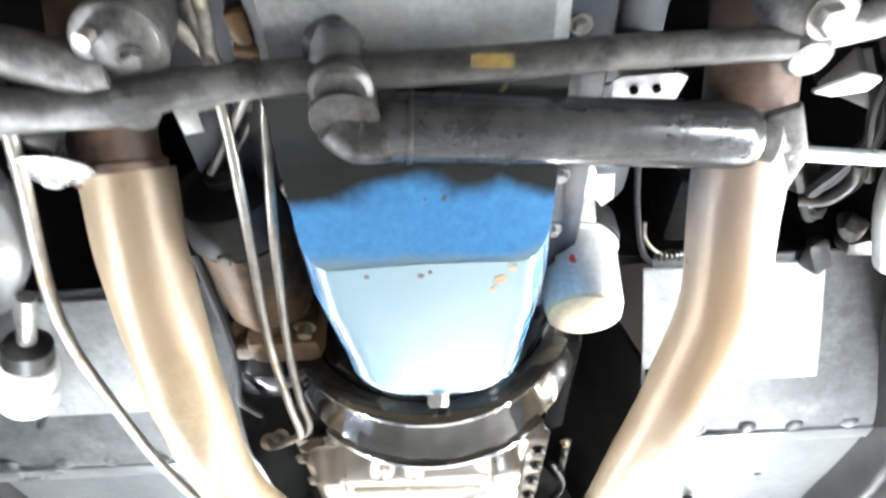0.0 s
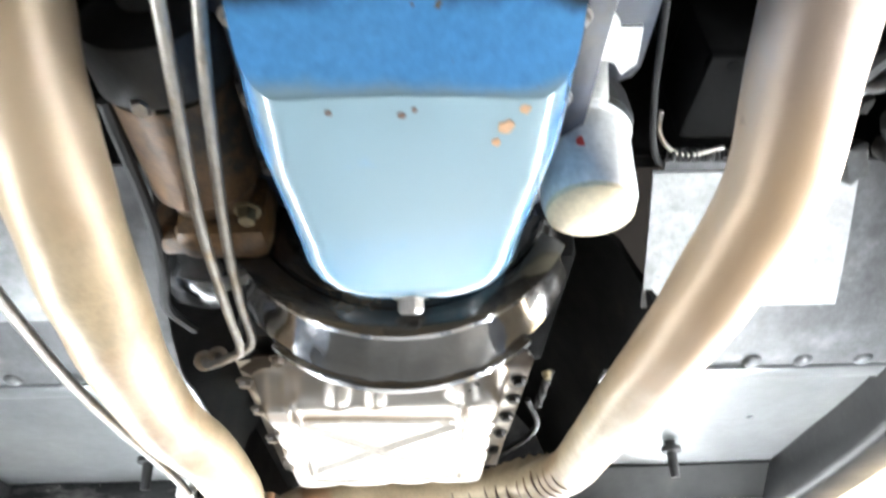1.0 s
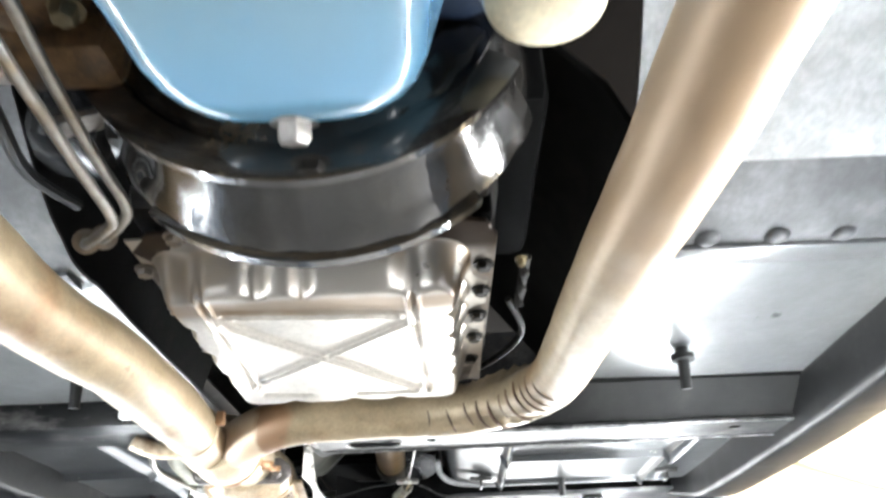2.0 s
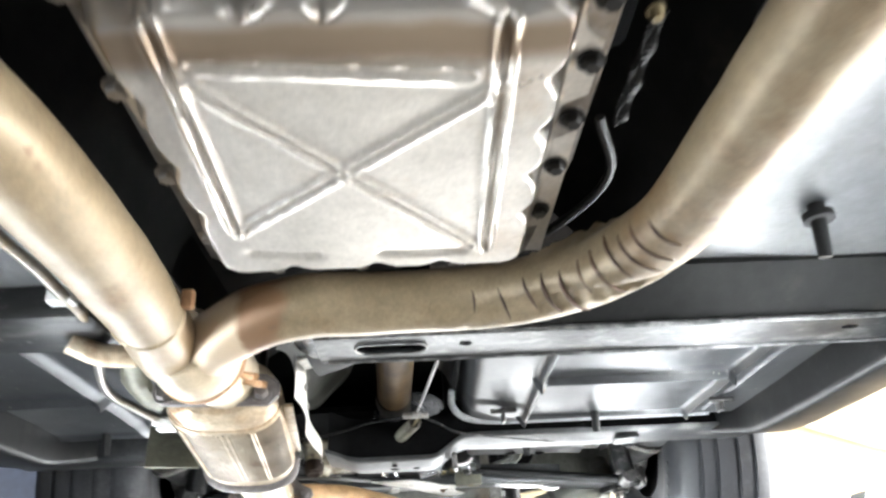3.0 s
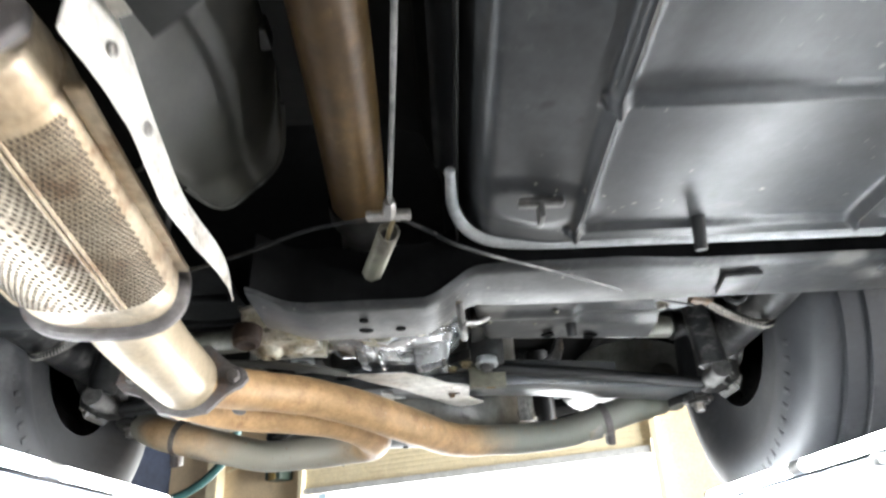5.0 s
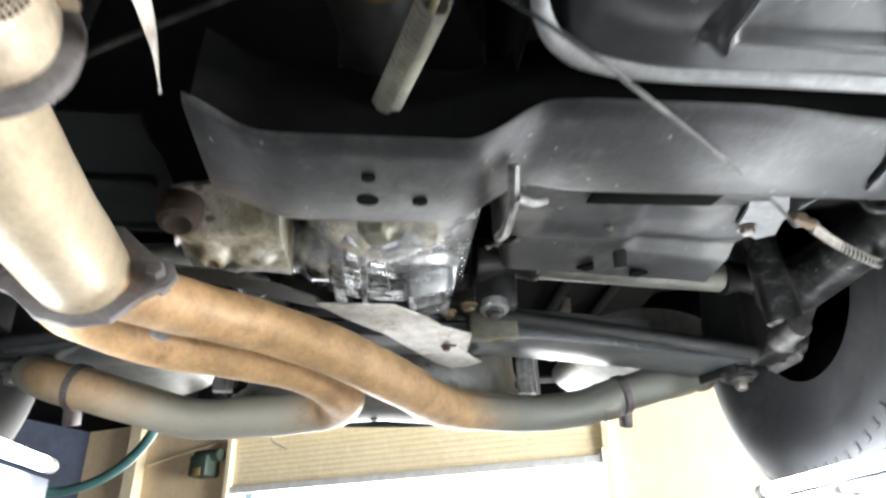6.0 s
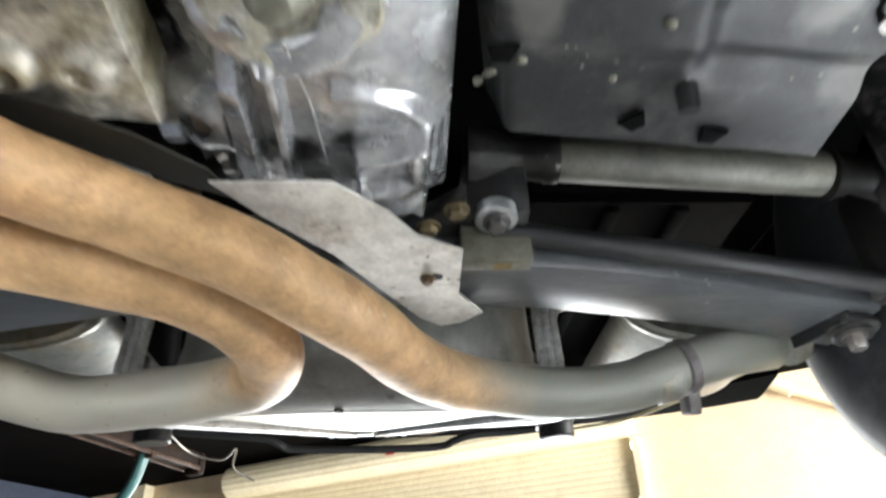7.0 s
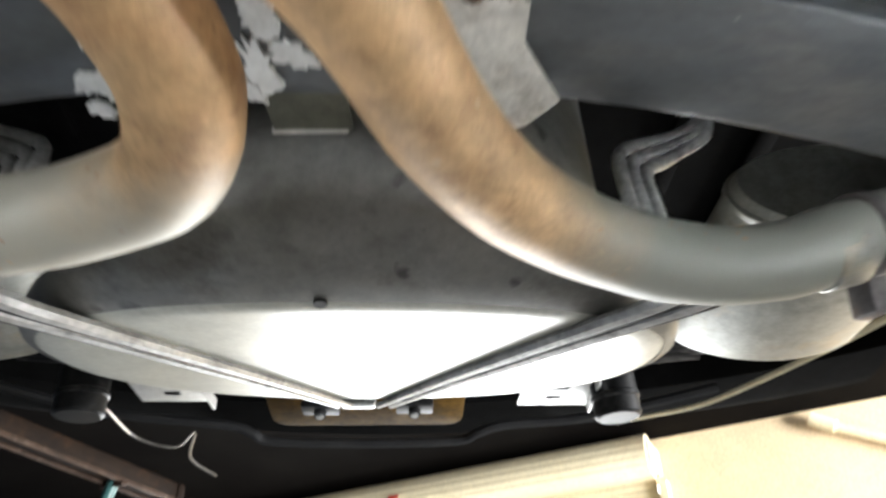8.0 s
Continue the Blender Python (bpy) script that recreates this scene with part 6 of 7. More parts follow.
diff = thing("differential", (0.03, 2.55, 1.72), "oil-wet differential with ribbed cast cover", "differential")
bm = bmesh.new()
rg = []
for y, hw, zb, zt in ((2.33, 0.035, 1.765, 1.83), (2.38, 0.05, 1.77, 1.86), (2.42, 0.075, 1.78, 1.88), (2.46, 0.088, 1.79, 1.90), (2.55, 0.10, 1.79, 1.91), (2.62, 0.10, 1.79, 1.91), (2.665, 0.085, 1.79, 1.90), (2.70, 0.06, 1.79, 1.88)):
    ring = []
    for k in range(36):
        a = 2 * math.pi * k / 36
        ca, sa_ = math.copysign(abs(math.cos(a)) ** 0.75, math.cos(a)), math.copysign(abs(math.sin(a)) ** 0.75, math.sin(a))
        w = 1 + 0.05 * noise.noise((a * 2.2, y * 20, 0.4))
        ring.append((0.028 + hw * ca * w, y, (zb + zt) / 2 + (zt - zb) / 2 * sa_ * w))
    rg.append(ring)
part("case", skin(bm, rg), DIFF, diff)


def casting(u, v):
    x, y = -0.115 + 0.245 * u, 2.365 + 0.345 * v
    dome = math.sqrt(max(1 - ((x - 0.02) / 0.118) ** 2, 0.0))
    d = 0.062 * dome * smooth(2.36, 2.43, y) * smooth(2.715, 2.655, y)
    r = math.hypot(x - 0.002, (y - 2.405) * 1.1)
    d += 0.026 * smooth(0.068, 0.062, r) - 0.012 * smooth(0.034, 0.028, r) + 0.008 * smooth(0.014, 0.010, r)
    q = max(abs(x - 0.078) - 0.030, abs(y - 2.605) - 0.043)
    d += 0.032 * smooth(0.006, -0.003, q) - 0.018 * smooth(0.0, -0.008, max(abs(x - 0.072) - 0.026, abs(y - 2.588) - 0.020))
    d += 0.026 * smooth(0.004, -0.002, abs(x + 0.045) - 0.010) * smooth(0.10, 0.06, abs(y - 2.56))
    d += 0.020 * smooth(0.004, -0.001, abs(x + 0.012) - 0.004) * smooth(0.11, 0.07, abs(y - 2.55))
    cap = 0.045 ** 2 - (y - 2.545) ** 2
    if x < -0.055 and cap > 0:
        d = max(d, 0.03 + math.sqrt(cap) * (1 - 0.3 * smooth(-0.08, -0.10, x)))
    d += 0.010 * smooth(0.012, 0.0, abs(math.hypot(x - 0.02, y - 2.60) - 0.098)) * (x > 0.03)
    d += 0.003 * noise.noise((x * 22, y * 22, 0.2)) + 0.0008 * noise.noise((x * 90, y * 90, 1.2))
    return x, y, 1.798 - d


part("cast_underside", sheet(casting, 110, 140, 0.006), DIFF, diff, "ribbed oil-wet casting")
part("oil_drip", tube([(0.008, 2.425, 1.706), (0.016, 2.50, 1.722), (0.022, 2.58, 1.725)], 0.0012, 6, 4), ZINC, diff, "bright oil run")
part("pinion_flange", crumple(lathe((0.012, 2.398, 1.728), (0.0, -0.25, -1), [(-0.03, 0.062), (-0.004, 0.064), (0.002, 0.060), (0.004, 0.040), (0.001, 0.030)], 40), 0.007, 45), DIRTY_ALU, diff, "yellow-stained pinion flange")
part("nose_nut", crumple(lathe((0.006, 2.402, 1.726), (0, -0.25, -1), [(-0.004, 0.024), (0.004, 0.023), (0.008, 0.017), (0.016, 0.015), (0.020, 0.010)], 12), 0.003, 70), OLIVE, diff, "grimy pinion nut")
for k in range(9):
    a = radians(195 + 20 * k)
    part("cover_bolt", bolt((0.02 + 0.098 * math.cos(a - 1.2), 2.60 + 0.098 * math.sin(a - 1.2) * 0.6, 1.758), (0.2, 0.3, -1), 0.007, 0.012), STEEL, diff)
lev = thing("shift_lever_bracket", (-0.10, 2.53, 1.74), "grimy pale lever bracket below the cast bracket", "bracket")
part("lever", crumple(tube([(-0.150, 2.50, 1.752), (-0.125, 2.525, 1.745), (-0.095, 2.535, 1.742), (-0.07, 2.53, 1.748)], [0.008, 0.011, 0.013, 0.008], 10, 5, flat=0.6), 0.004, 45), DIRTY_ALU, lev)
part("pin", bolt((-0.12, 2.515, 1.742), (0, -0.2, -1), 0.007, 0.009), STEEL, lev)
part("stay", cyl((-0.10, 2.53, 1.745), (-0.09, 2.50, 1.80), 0.007, 10), GREASE, lev)
side = thing("side_gear_bracket", (-0.19, 2.42, 1.71), "yellow-stained cast bracket with a rusty boss", "bracket")


def left_casting(u, v):
    x, y = -0.225 + 0.125 * u, 2.395 + 0.13 * v - 0.03 * u + 0.05 * u * v
    d = 0.05 * smooth(0.0, 0.06, u) * smooth(1.0, 0.985, u) * smooth(0.0, 0.2, v) * smooth(1.0, 0.85, v)
    for cx, cy, r, h in ((-0.235, 2.425, 0.022, 0.022), (-0.185, 2.455, 0.026, 0.014), (-0.14, 2.46, 0.03, 0.010), (-0.255, 2.46, 0.018, 0.012)):
        q = math.hypot(x - cx, y - cy)
        d += h * smooth(r, r * 0.5, q) - 0.6 * h * smooth(r * 0.35, r * 0.2, q)
    d += 0.004 * noise.noise((x * 30, y * 30, 5.2)) + 0.0012 * noise.noise((x * 80, y * 80, 2.2))
    return x, y, 1.765 - d


part("casting", sheet(left_casting, 70, 50, 0.006), DIRTY_ALU, side)
part("boss", lathe((-0.186, 2.322, 1.692), (0.05, -0.25, -1), [(-0.015, 0.022), (0.0, 0.022), (0.010, 0.020), (0.014, 0.014), (0.011, 0.008)], 20), BOSS_IRON, side, "rusty round boss")
washer2 = thing("strut_bush", (-0.165, 2.65, 1.74), "black strut bracket with a zinc washer on the far side", "bush")
part("body", box((-0.165, 2.672, 1.775), (0.070, 0.095, 0.062), 0.004), GREASE, washer2)
part("washer", lathe((-0.168, 2.628, 1.741), (0, -0.15, -1), [(-0.012, 0.0225), (0, 0.0225), (0.002, 0.0215), (0.003, 0.012)], 28), ZINC, washer2, "large zinc washer")
part("washer_bolt", bolt((-0.168, 2.627, 1.738), (0, -0.15, -1), 0.011, 0.009), FORGED, washer2, "grey bolt")

# ---- rear suspension ----
br = thing("spring_bracket", (0.16, 2.70, 1.74), "black strut bracket with zinc washer and brass bolts", "bracket")
part("body", merge(box((0.183, 2.732, 1.775), (0.070, 0.095, 0.062), 0.004), prism([(0.080, 2.735), (0.150, 2.662), (0.160, 2.77), (0.145, 2.775)], pose(0, 0, 1.748), 0.02, 0.003)), GREASE, br)
part("washer", lathe((0.183, 2.693, 1.741), (0, -0.15, -1), [(-0.012, 0.0225), (0, 0.0225), (0.002, 0.0215), (0.003, 0.012)], 28), ZINC, br, "large zinc washer")
part("washer_bolt", bolt((0.183, 2.692, 1.738), (0, -0.15, -1), 0.011, 0.009), FORGED, br, "grey bolt")
for x, y in ((0.141, 2.676), (0.113, 2.708)):
    part("bolt", bolt((x, y, 1.742), (0, 0, -1), 0.010, 0.008), BRASS, br, "brass bolt")
part("pad", box((0.184, 2.722, 1.727), (0.074, 0.022, 0.050), 0.003), OLIVE, br)
part("yellow_mark", box((0.19, 2.722, 1.7014), (0.018, 0.008, 0.0016), 0), YELLOW, br)
spring = thing("leaf_spring", (0.03, 2.82, 1.70), "dusty grey transverse leaf spring", "leaf spring")
for sgn in (1, -1):
    rg = []
    for k in range(13):
        x = 0.64 * k / 12
        f = max(x - 0.14, 0) / 0.46
        y = 2.785 + 0.10 * f ** 1.5
        h = 0.050 + 0.010 * f
        zc = 1.724 - 0.006 * f
        rg.append([(0.03 + sgn * x, y + a, zc + b) for a, b in rounded_rect(-h, -0.012, h, 0.012, 0.004, 2)])
    part("leaf", skin(bmesh.new(), rg), SPRING, spring)
    part("upper_leaf", skin(bmesh.new(), [[(p[0], p[1] + 0.002, p[2] + 0.028) for p in r] for r in rg[:9]]), SPRING, spring)
    xe, ye = 0.03 + sgn * 0.618, 2.875
    cushion = part("end_cushion", lathe((xe, ye, 1.695), (0, -0.1, -1), [(-0.005, 0.030), (0, 0.033), (0.004, 0.033), (0.006, 0.024), (0.012, 0.024)], 28), FORGED, spring, "round end cushion")
    part("end_bolt", bolt((xe, ye - 0.002, 1.684), (0, -0.1, -1), 0.012, 0.016), STEEL, cushion)
    part("end_wrap", box((0.03 + sgn * 0.585, 2.885, 1.706), (0.006, 0.088, 0.032), 0.001, (0, 0, sgn * 20)), PLASTIC, spring)
    rod = thing("strut_rod", (0.03 + sgn * 0.4, 2.75, 1.71), "dark camber strut rod with a bolted end", "strut rod", "strut rods")
    part("rod", tube([(0.03 + sgn * 0.15, 2.715, 1.742), (0.03 + sgn * 0.40, 2.745, 1.722), (0.03 + sgn * 0.66, 2.775, 1.698)], 0.0125, 14, 4), PLASTIC, rod)
    eye_ob = part("eye", cyl((0.03 + sgn * 0.665, 2.735, 1.70), (0.03 + sgn * 0.665, 2.82, 1.70), 0.022, 20, chamfer=0.003), FORGED, rod)
    for ye2, dy in ((2.735, -1), (2.82, 1)):
        part("eye_nut", bolt((0.03 + sgn * 0.665, ye2, 1.70), (0, dy, 0), 0.014, 0.02), STEEL, eye_ob)
    hs = thing("half_shaft", (0.03 + sgn * 0.4, 2.70, 1.81), "olive grimy half shaft with universal joints", "half shaft", "half shafts")
    part("tube", cyl((0.03 + sgn * 0.215, 2.695, 1.822), (0.03 + sgn * 0.53, 2.703, 1.808), 0.025, 28, chamfer=0.004), SHAFT, hs)
    part("inner_joint", lathe((0.03 + sgn * 0.225, 2.695, 1.822), (-sgn, 0, 0), [(0, 0.028), (0.012, 0.028), (0.016, 0.026), (0.05, 0.022), (0.09, 0.04), (0.1, 0.04)], 20), CASE, hs)
    part("outer_joint", lathe((0.03 + sgn * 0.53, 2.703, 1.808), (sgn, 0, 0), [(0, 0.031), (0.03, 0.022), (0.06, 0.03), (0.10, 0.05), (0.11, 0.05)], 20), CASE, hs)
    sh = thing("shock_absorber", (0.03 + sgn * 0.57, 2.62, 1.75), "black tubular shock absorber", "shock absorber", "rear shock absorbers")
    part("body", cyl((0.03 + sgn * 0.572, 2.625, 1.70), (0.03 + sgn * 0.53, 2.60, 1.95), 0.026, 24, chamfer=0.005), FRAME, sh)
    part("lower_eye", merge(cyl((0.03 + sgn * 0.575, 2.60, 1.69), (0.03 + sgn * 0.575, 2.66, 1.685), 0.018, 18), cyl((0.03 + sgn * 0.575, 2.63, 1.685), (0.03 + sgn * 0.62, 2.70, 1.69), 0.010, 12)), FORGED, sh)
    tr = thing("trailing_arm", (0.03 + sgn * 0.6, 2.5, 1.72), "black boxed trailing arm and hub carrier", "trailing arm", "trailing arms")
    part("arm", tube([(0.03 + sgn * 0.60, 2.30, 1.76), (0.03 + sgn * 0.615, 2.5, 1.765), (0.03 + sgn * 0.62, 2.70, 1.775)], [0.03, 0.035, 0.045], 14, 4), FRAME, tr)
    part("carrier", merge(box((0.03 + sgn * 0.62, 2.74, 1.76), (0.05, 0.12, 0.15), 0.015), lathe((0.03 + sgn * 0.60, 2.72, 1.79), (sgn, 0, 0), [(0, 0.06), (0.02, 0.075), (0.05, 0.075)], 24)), CASE, tr)
    part("brake_disc", lathe((0.03 + sgn * 0.655, 2.72, 1.79), (sgn, 0, 0), [(0, 0.145), (0.002, 0.15), (0.026, 0.15), (0.028, 0.145)], 40), STEEL, tr, "grey brake disc")
    hose_pts = [(0.03 + sgn * 0.50, 2.415, 1.748), (0.03 + sgn * 0.54, 2.43, 1.732), (0.03 + sgn * 0.60, 2.455, 1.722), (0.03 + sgn * 0.64, 2.50, 1.75), (0.03 + sgn * 0.63, 2.55, 1.80)]
    part("brake_hose", tube(hose_pts, 0.006, 12, 6), PLASTIC, tr, "black brake hose")
    coil = spline(hose_pts, 40)
    part("hose_coil", tube([p + V(0, math.cos(k * 1.57), math.sin(k * 1.57)) * 0.0075 for k, p in enumerate(coil)], 0.0016, 5, 1), LINE, tr, "steel guard coil round the hose")
    part("hose_fitting", lathe((0.03 + sgn * 0.472, 2.405, 1.756), (sgn, 0.3, -0.2), [(0, 0.008), (0.012, 0.010), (0.02, 0.006), (0.03, 0.008), (0.036, 0.006)], 6), STARTER, tr, "rusty hose fitting")
    wh = thing("car_wheel", (0.03 + sgn * 0.76, 2.72, 1.45), "rear wheel with a wide black tyre", "wheel", "rear wheels")
    C = V(0.03 + sgn * 0.76, 2.72, 1.785)
    prof = [(-0.105, 0.200), (-0.122, 0.225), (-0.130, 0.26), (-0.127, 0.295), (-0.116, 0.318), (-0.10, 0.328), (-0.072, 0.3325), (-0.070, 0.326), (-0.062, 0.326), (-0.060, 0.333), (-0.032, 0.334), (-0.030, 0.327), (-0.022, 0.327), (-0.02, 0.334)]
    prof = prof + [(-a, b) for a, b in prof[::-1]]
    tyre = part("tyre", lathe(C, (sgn, 0, 0), [(a, b) for a, b in prof] , 72), RUBBER, wh)
    bm = bmesh.new()
    for k in range(44):
        a = 2 * math.pi * k / 44
        for dx, rt in ((-0.088, 0.3195), (-0.045, 0.3270), (0.045, 0.3270), (0.088, 0.3195)):
            p = C + V(dx, rt * math.cos(a + dx * 0.8), rt * math.sin(a + dx * 0.8))
            box(tuple(p), (0.028, 0.010, 0.010), 0, (math.degrees(a + dx * 0.8) - 90 + 90, 0, 0), bm)
    tagged(part("tread", bm, RUBBER, tyre), kind="stuff")
    part("rim", lathe(C, (sgn, 0, 0), [(-0.10, 0.19), (-0.10, 0.205), (-0.085, 0.195), (0.085, 0.195), (0.10, 0.205), (0.10, 0.19)], 48), STEEL, wh, "steel rim")
    bm = bmesh.new()
    for k in range(15):
        a = radians(200 + 5.6 * k)
        p = C + V(-sgn * 0.1285, 0.277 * math.cos(a), 0.277 * math.sin(a))
        box(tuple(p), (0.0025, 0.010, 0.016), 0.0008, (math.degrees(a) - 90, 0, 0), bm)
    tagged(part("sidewall_bars", bm, RUBBER, tyre, "raised bars on the sidewall"), kind="stuff")

well = thing("storage_well", (0.33, 2.47, 1.76), "dark grey pressed storage well panel behind the seats", "floor panel")


def well_fn(u, v):
    x = 0.118 + 0.05 * v + (0.375 - 0.05 * v) * u
    y = 2.300 + (0.29 + 0.04 * u) * v
    z = 1.766 - 0.012 * v + 0.010 * smooth(0.50, 0.56, u) * smooth(0.25, 0.33, v) * smooth(0.70, 0.62, v) - 0.006 * math.exp(-((v - 0.55) / 0.04) ** 2)
    z += 0.06 * smooth(0.93, 1.0, v) + 0.05 * smooth(0.96, 1.0, u) + 0.05 * smooth(0.05, 0.0, u)
    z += 0.003 * noise.noise((x * 12, y * 12, 0.8))
    return x, y, z


part("panel", sheet(well_fn, 50, 40, 0.004), UNDERCOAT, well)
part("slot", crumple(prism([(-0.078, -0.012), (0.072, -0.014), (0.068, 0.010), (-0.08, 0.012)], pose(0.325, 2.376, 1.7555, 0, 0, 0), 0.004, 0.001), 0.0015, 50), HOLE, well, "black plate for a shaded slot")
for p in ((0.325, 2.516),):
    part("drain", cyl((*p, 1.768), (p[0] + 0.002, p[1] + 0.008, 1.738), 0.010, 12, 0.009), PLASTIC, well, "short rubber drain")
for p, a in (((0.290, 2.553), -40), ((0.366, 2.571), 10), ((0.165, 2.475), 0)):
    part("notch", prism([(-0.013, -0.008), (0.013, -0.008), (0.006, 0.010), (-0.008, 0.010)], pose(*p, 1.7495, 0, 0, a), 0.004, 0.001), HOLE, well, "black plate for a shaded notch")
for p in ((0.150, 2.512), (0.158, 2.503), (0.182, 2.487), (0.200, 2.482), (0.292, 2.452), (0.262, 2.51)):
    part("sealer_blob", crumple(lathe((*p, 1.759), (0, 0, -1), [(0, 0.0055), (0.002, 0.004), (0.003, 0.002)], 9), 0.004, 60), OLIVE, well)
wb = thing("well_bracket", (0.48, 2.41, 1.77), "bright galvanised bracket bolted to the well", "bracket")
part("plate", crumple(plate([(0.424, 2.345), (0.466, 2.343), (0.498, 2.400), (0.516, 2.470), (0.496, 2.482), (0.478, 2.466), (0.452, 2.440), (0.448, 2.40)], 1.763, 1.767, 0.001), 0.002, 25), PALEPAD, wb)
part("flange", box((0.507, 2.43, 1.79), (0.004, 0.10, 0.05), 0.001, (0, 0, 14)), PALEPAD, wb)
part("bolt", bolt((0.468, 2.448, 1.763), (0, 0, -1), 0.009, 0.008), STEEL, wb)
# far-side well: same panel, with the shade of that side in its colour
mirror_well = thing("storage_well", (-0.33, 2.47, 1.80), "pressed storage well panel on the far side, near-black for the shade there", "floor panel")
part("panel", sheet(lambda u, v: (-0.25 - 0.35 * u, 2.335 + 0.255 * v, 1.82 + 0.01 * noise.noise((u * 4, v * 4, 2))), 14, 12, 0.004), BUMPER_AND_SHADE, mirror_well)
part("rib", box((-0.42, 2.46, 1.815), (0.30, 0.018, 0.012), 0.004, (0, 0, 4)), BUMPER_AND_SHADE, mirror_well)
part("rear_lip", box((-0.42, 2.585, 1.822), (0.34, 0.012, 0.03), 0.003), BUMPER_AND_SHADE, mirror_well)

shield_poly = [(-0.075, 2.570), (0.028, 2.570), (0.075, 2.615), (0.100, 2.655), (0.146, 2.682), (0.1465, 2.775), (0.179, 2.823), (0.158, 2.848), (0.130, 2.858), (0.105, 2.835), (0.06, 2.76), (0.02, 2.69), (-0.04, 2.62)]
shield = thing("axle_heat_shield", (0.05, 2.7, 1.70), "pale cut aluminium heat shield above the tail pipe", "heat shield")
part("sheet_metal", plate(shield_poly, 1.697, 1.700, 0.0008), SHIELD, shield)
part("side_strip", crumple(plate([(-0.275, 2.455), (-0.18, 2.475), (-0.12, 2.512), (-0.072, 2.556), (-0.055, 2.600), (-0.10, 2.575), (-0.17, 2.525), (-0.26, 2.485)], 1.6995, 1.7025, 0), 0.001, 20), TUNNEL_SHIELD, shield, "grimy olive strip along the pipe")
# black disc in place of the slot's shaded opening
part("slot", cyl((0.1215, 2.735, 1.6962), (0.1215, 2.735, 1.6985), 0.007, 14), PLASTIC, shield, "black disc for a shaded bolt slot")
part("bolt", bolt((0.112, 2.737, 1.697), (0, 0, -1), 0.006, 0.006), STARTER, shield, "rusty bolt")

# ---- rear: spare tub, straps, valance, bumper ----
tub = thing("spare_tyre_tub", (0.02, 3.2, 1.65), "grey spare-wheel tub with a pale bottom", "spare tub")


def tub_ring(rx_, yf, yr, z, n=72):
    """An oval from yf to yr, squarer towards the front, on a bottom that rises to the rear."""
    out = []
    for k in range(n):
        a = 2 * math.pi * k / n
        ca, sa_ = math.copysign(abs(math.cos(a)) ** 0.8, math.cos(a)), math.copysign(abs(math.sin(a)) ** 0.8, math.sin(a))
        y = (yf + yr) / 2 + (yr - yf) / 2 * sa_
        if sa_ > 0:
            ca = math.copysign(abs(math.cos(a)) ** 0.95, math.cos(a))
            y = (yf + yr) / 2 + (yr - yf) / 2 * math.sin(a) ** 0.95
        out.append((0.02 + rx_ * ca, y, z + (y - 3.0) * 0.235))
    return out


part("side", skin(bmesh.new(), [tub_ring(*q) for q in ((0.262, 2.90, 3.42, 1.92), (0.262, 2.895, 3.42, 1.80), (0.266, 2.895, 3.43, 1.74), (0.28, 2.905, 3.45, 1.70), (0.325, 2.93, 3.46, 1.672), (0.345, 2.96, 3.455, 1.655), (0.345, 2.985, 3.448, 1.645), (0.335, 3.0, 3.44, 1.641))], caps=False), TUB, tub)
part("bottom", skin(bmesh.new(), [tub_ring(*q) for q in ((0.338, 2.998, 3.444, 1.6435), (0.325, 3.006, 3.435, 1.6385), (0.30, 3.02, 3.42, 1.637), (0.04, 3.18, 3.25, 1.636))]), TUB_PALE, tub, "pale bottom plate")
# black disc in place of a shaded drain opening
part("drain_hole", cyl((0.0, 3.0, 1.638), (0.0, 3.0, 1.648), 0.006, 12), PLASTIC, tub)
for sgn in (1, -1):
    for k in range(4):
        off = (0.004, 0.013, 0.022, 0.031)[k]
        grow = (1.0, 1.25, 1.5, 1.75, 1.9)
        line_pts = [(0.01, 0.016, 3.452, 1.738), (0.012, 0.094, 3.285, 1.699), (0.015, 0.205, 3.07, 1.648), (0.018, 0.258, 2.985, 1.632), (0.02, 0.303, 2.95, 1.642)]
        part("strap_rib", tube([(cx + sgn * (dx + off * g), y, z + (0.003 if k % 2 else 0)) for (cx, dx, y, z), g in zip(line_pts, grow)], [0.0045, 0.0060, 0.0074, 0.0082, 0.0088], 8, 4), SCUFFED if k % 2 else STRAP, tub, "ribbed steel strap")
part("latch_lip", box((0.0, 3.462, 1.748), (0.05, 0.02, 0.016), 0.004), ZINC, tub, "bright latch lip")
tb = thing("tub_bracket", (0.0, 2.87, 1.735), "dark square plate with a pale edge before the tub", "bracket")
part("plate", crumple(box((-0.002, 2.858, 1.726), (0.062, 0.062, 0.004), 0.001, (12, 0, -2)), 0.001, 40), OLIVE, tb)
part("edge", box((-0.004, 2.889, 1.732), (0.060, 0.004, 0.006), 0.001, (0, 0, -2)), SHIELD, tb, "pale edge strip")
part("hanger", box((-0.03, 2.85, 1.79), (0.02, 0.02, 0.12), 0.003), GREASE, tb)
sm = thing("sealer_smear", (-0.1, 2.80, 1.711), "ragged white sealer smeared on the leaf spring", "sealer")


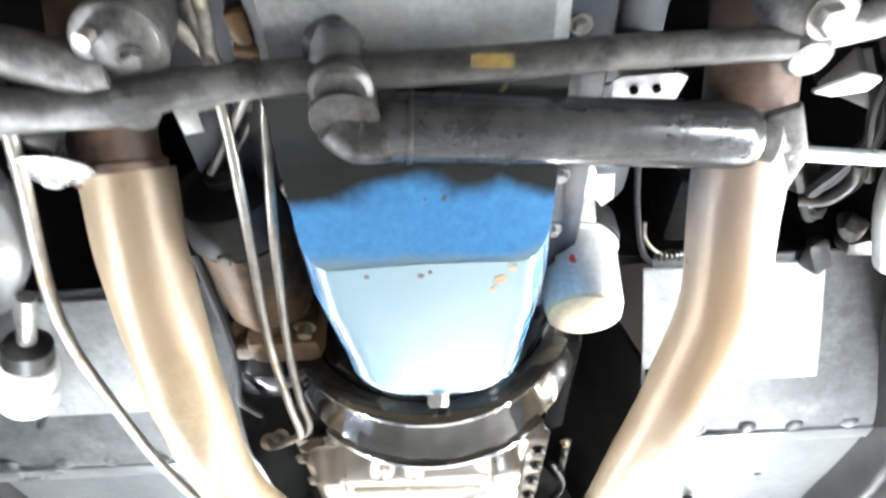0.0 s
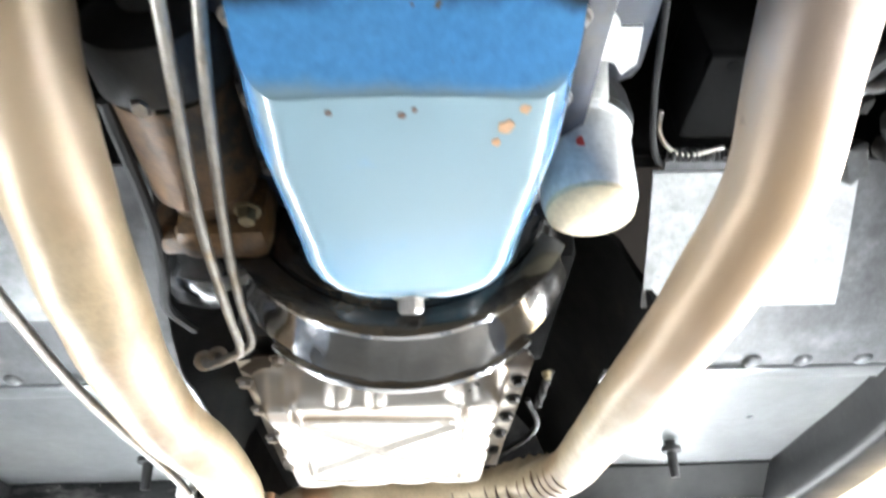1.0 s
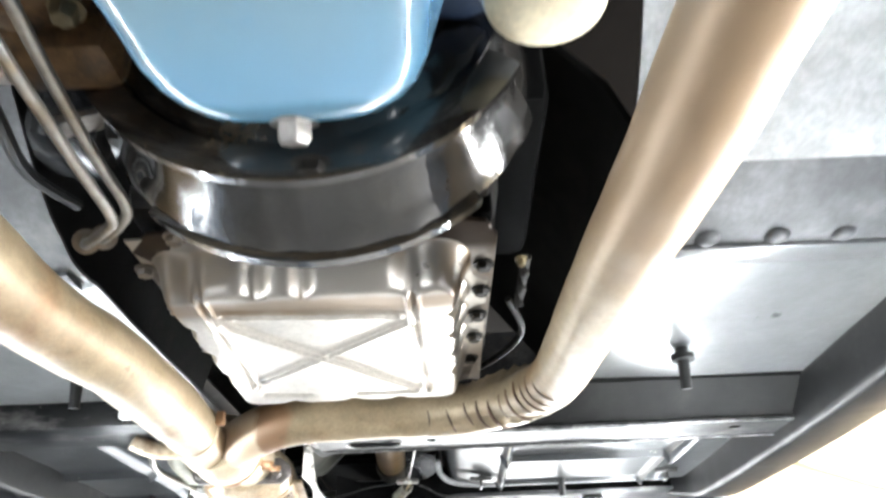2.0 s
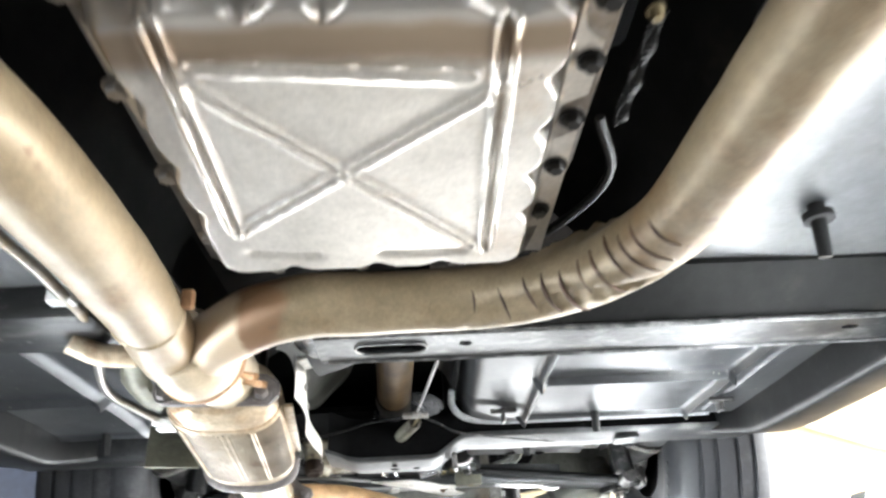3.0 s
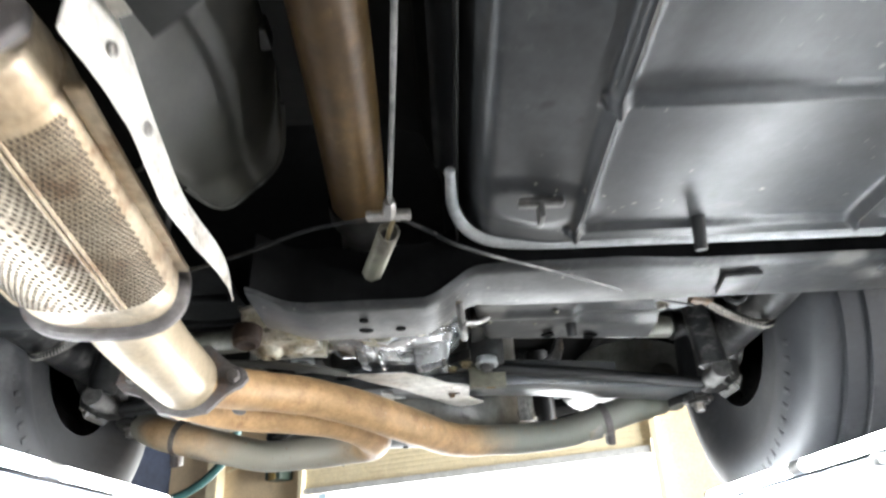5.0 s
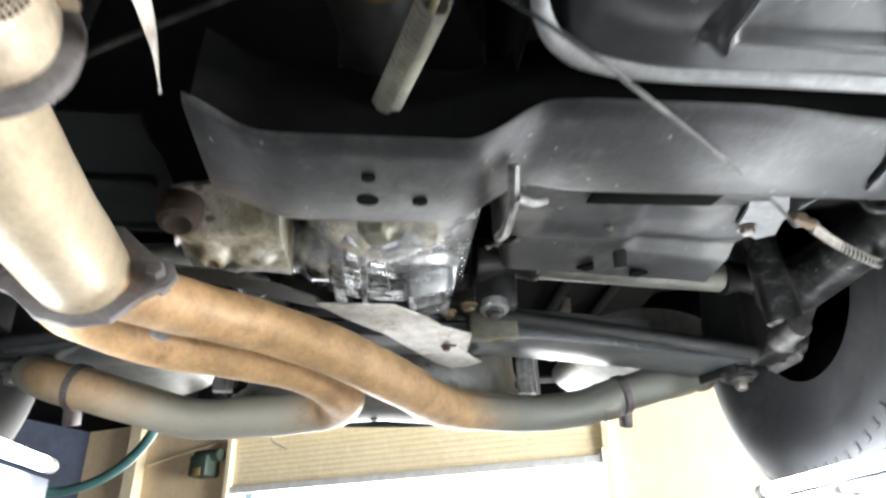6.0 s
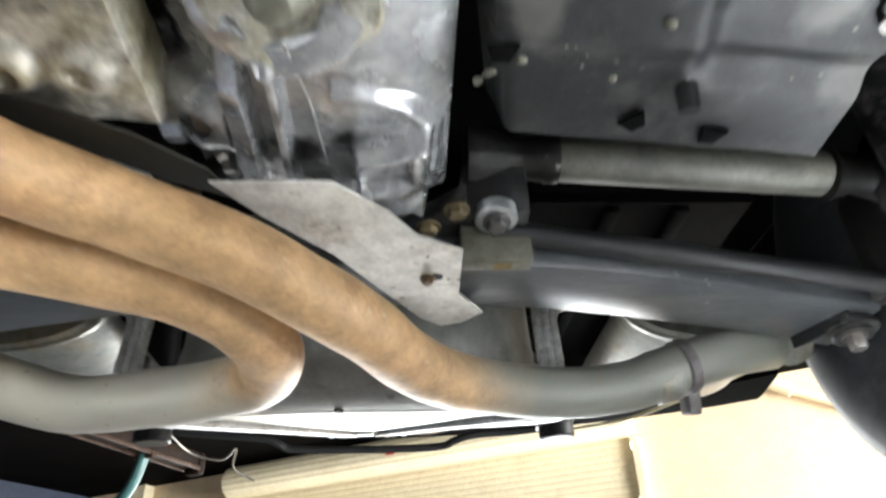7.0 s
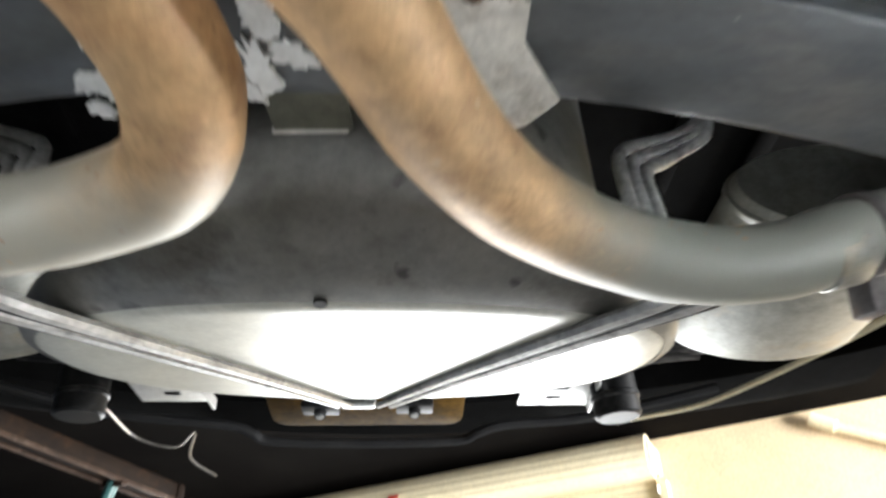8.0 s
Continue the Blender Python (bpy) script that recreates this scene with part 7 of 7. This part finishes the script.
def smear(cx, cy, z, r, k, stretch, turn):
    poly = []
    for i in range(26):
        a = 2 * math.pi * i / 26
        q = r * (0.65 + 0.75 * abs(noise.noise((math.cos(a) * 2.2 + k, math.sin(a) * 2.2, k * 1.7))) + 0.35 * noise.noise((i * 0.9, k, 0.4)))
        x, y = q * math.cos(a) * stretch, q * math.sin(a)
        poly.append((cx + x * math.cos(turn) - y * math.sin(turn), cy + x * math.sin(turn) + y * math.cos(turn)))
    return crumple(plate(poly, z, z + 0.004, 0), 0.002, 40)


for k, (cx, cy, r, st, tn) in enumerate(((-0.022, 2.768, 0.014, 1.8, 1.3), (-0.027, 2.808, 0.012, 2.2, 1.4), (-0.004, 2.798, 0.011, 1.8, 0.6), (-0.036, 2.828, 0.008, 1.8, 1.2), (-0.138, 2.782, 0.004, 5.0, 1.45), (-0.146, 2.826, 0.010, 1.8, -0.5), (-0.132, 2.835, 0.009, 2.0, 0.8), (-0.145, 2.85, 0.007, 1.6, 0.3))):
    part("smear", smear(cx, cy, 1.7072 + 0.0004 * k, r, k, st, tn), GALV, sm)
val = thing("rear_valance", (0.0, 3.72, 1.79), "black rear valance with a number-plate recess", "valance")
part("rim", tube([(-0.62, 3.60, 1.84), (-0.45, 3.66, 1.815), (-0.25, 3.70, 1.806), (-0.205, 3.715, 1.795), (-0.17, 3.73, 1.787), (0.0, 3.74, 1.786), (0.16, 3.735, 1.788), (0.20, 3.72, 1.797), (0.25, 3.71, 1.808), (0.40, 3.69, 1.815), (0.62, 3.62, 1.84)], 0.009, 8, 6), PLASTIC, val)
part("recess_back", prism(rounded_rect(-0.17, -0.085, 0.17, 0.085, 0.03, 4), pose(0.0, 3.635, 1.818, -4, 0, 0), 0.010, 0.002), AMBER, val, "brown panel of the plate recess")
for x, y in ((-0.07, 3.575), (0.083, 3.57)):
    lamp_ob = part("plate_lamp", merge(box((x, y, 1.786), (0.06, 0.04, 0.012), 0.003), cyl((x, y, 1.78), (x, y - 0.002, 1.772), 0.010, 14)), PLASTIC, val, "dark number-plate lamp")
    part("lens", cyl((x, y, 1.773), (x, y - 0.001, 1.769), 0.006, 12), ZINC, lamp_ob)
for sgn, x, y in ((-1, -0.295, 3.505), (1, 0.308, 3.525)):
    wbk = part("white_bracket", prism([(-0.057, -0.070), (0.050, -0.060), (0.060, 0.052), (-0.055, 0.052)], pose(x, y, 1.790, 0, 0, 0), 0.004, 0.001), GALV, val, "white plated bracket")
    part("upturned_lip", box((x + 0.058, y - 0.01, 1.783), (0.004, 0.115, 0.018), 0.001, (0, 0, -3)), GALV, wbk)
    part("dark_notch", prism([(-0.030, -0.030), (0.032, -0.030), (0.020, 0.0), (-0.022, 0.0)], pose(x - 0.005, y - 0.02, 1.7855, 0, 0, 0), 0.004, 0), HOLE, wbk)
    part("hanger", box((x, y + 0.02, 1.90), (0.03, 0.02, 0.22), 0.003), FRAME, wbk)
for x, y in ((-0.412, 3.49), (0.397, 3.505)):
    strut = part("bumper_strut", cyl((x, y, 1.738), (x - 0.012, y - 0.02, 2.0), 0.036, 24, chamfer=0.004), FRAME_PLAIN, val, "dark grey tubular strut")
    part("strut_collar", cyl((x - 0.001, y - 0.002, 1.765), (x - 0.002, y - 0.003, 1.775), 0.0385, 24, chamfer=0.002), FRAME, strut)
for sgn in (1, -1):
    for k in range(4):
        part("louvre", box((0.0 + sgn * (0.50 + 0.002 * k), 3.50 + 0.028 * k, 1.865 + 0.004 * k), (0.15, 0.016, 0.006), 0.002, (-18, 0, -sgn * 12)), FRAME, val, "dark louvre slat")
bump = thing("rear_bumper", (0.03, 3.85, 1.9), "black moulded rear bumper cover", "bumper")
bm = bmesh.new()
rg = []
for k in range(25):
    x = -0.88 + 1.76 * k / 24
    y = 3.86 - 0.22 * abs(x / 0.88) ** 2.6
    rg.append([(0.03 + x, y - 0.12, 1.86 + 0.02 * abs(x)), (0.03 + x, y - 0.03, 1.835 + 0.03 * abs(x)), (0.03 + x, y, 1.86), (0.03 + x, y + 0.05, 2.0), (0.03 + x, y + 0.03, 2.15), (0.03 + x, y - 0.1, 2.15)])
part("cover", skin(bm, rg), BUMPER_AND_SHADE, bump)
# lower body edge in cream, the light on it put into the colour
part("edge_trim", tube([(0.46, 3.720, 1.816), (0.50, 3.707, 1.819), (0.609, 3.655, 1.826), (0.715, 3.535, 1.84), (0.802, 3.394, 1.85), (0.835, 3.30, 1.855)], [0.003, 0.004, 0.0048, 0.0055, 0.006, 0.006], 8, 5), DOOR, bump, "lower body edge, pale for the light on it")
part("loose_wire", tube([(-0.400, 3.53, 1.774), (-0.363, 3.59, 1.745), (-0.303, 3.61, 1.735), (-0.273, 3.60, 1.755), (-0.278, 3.62, 1.72), (-0.240, 3.65, 1.70)], 0.0021, 8, 6), LINE, bump, "loose pale wire")
# rear bay closed by a panel whose near-black holds the bay's shade
bay = thing("spare_well_panel", (0.03, 3.45, 2.02), "ribbed panel over the rear bay, near-black for its shade", "body panel")
part("panel", box((0.03, 3.45, 2.02), (1.3, 0.8, 0.02), 0), BUMPER_AND_SHADE, bay)
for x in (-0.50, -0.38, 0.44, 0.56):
    part("rib", box((x, 3.45, 2.004), (0.03, 0.78, 0.014), 0.004), BUMPER_AND_SHADE, bay)
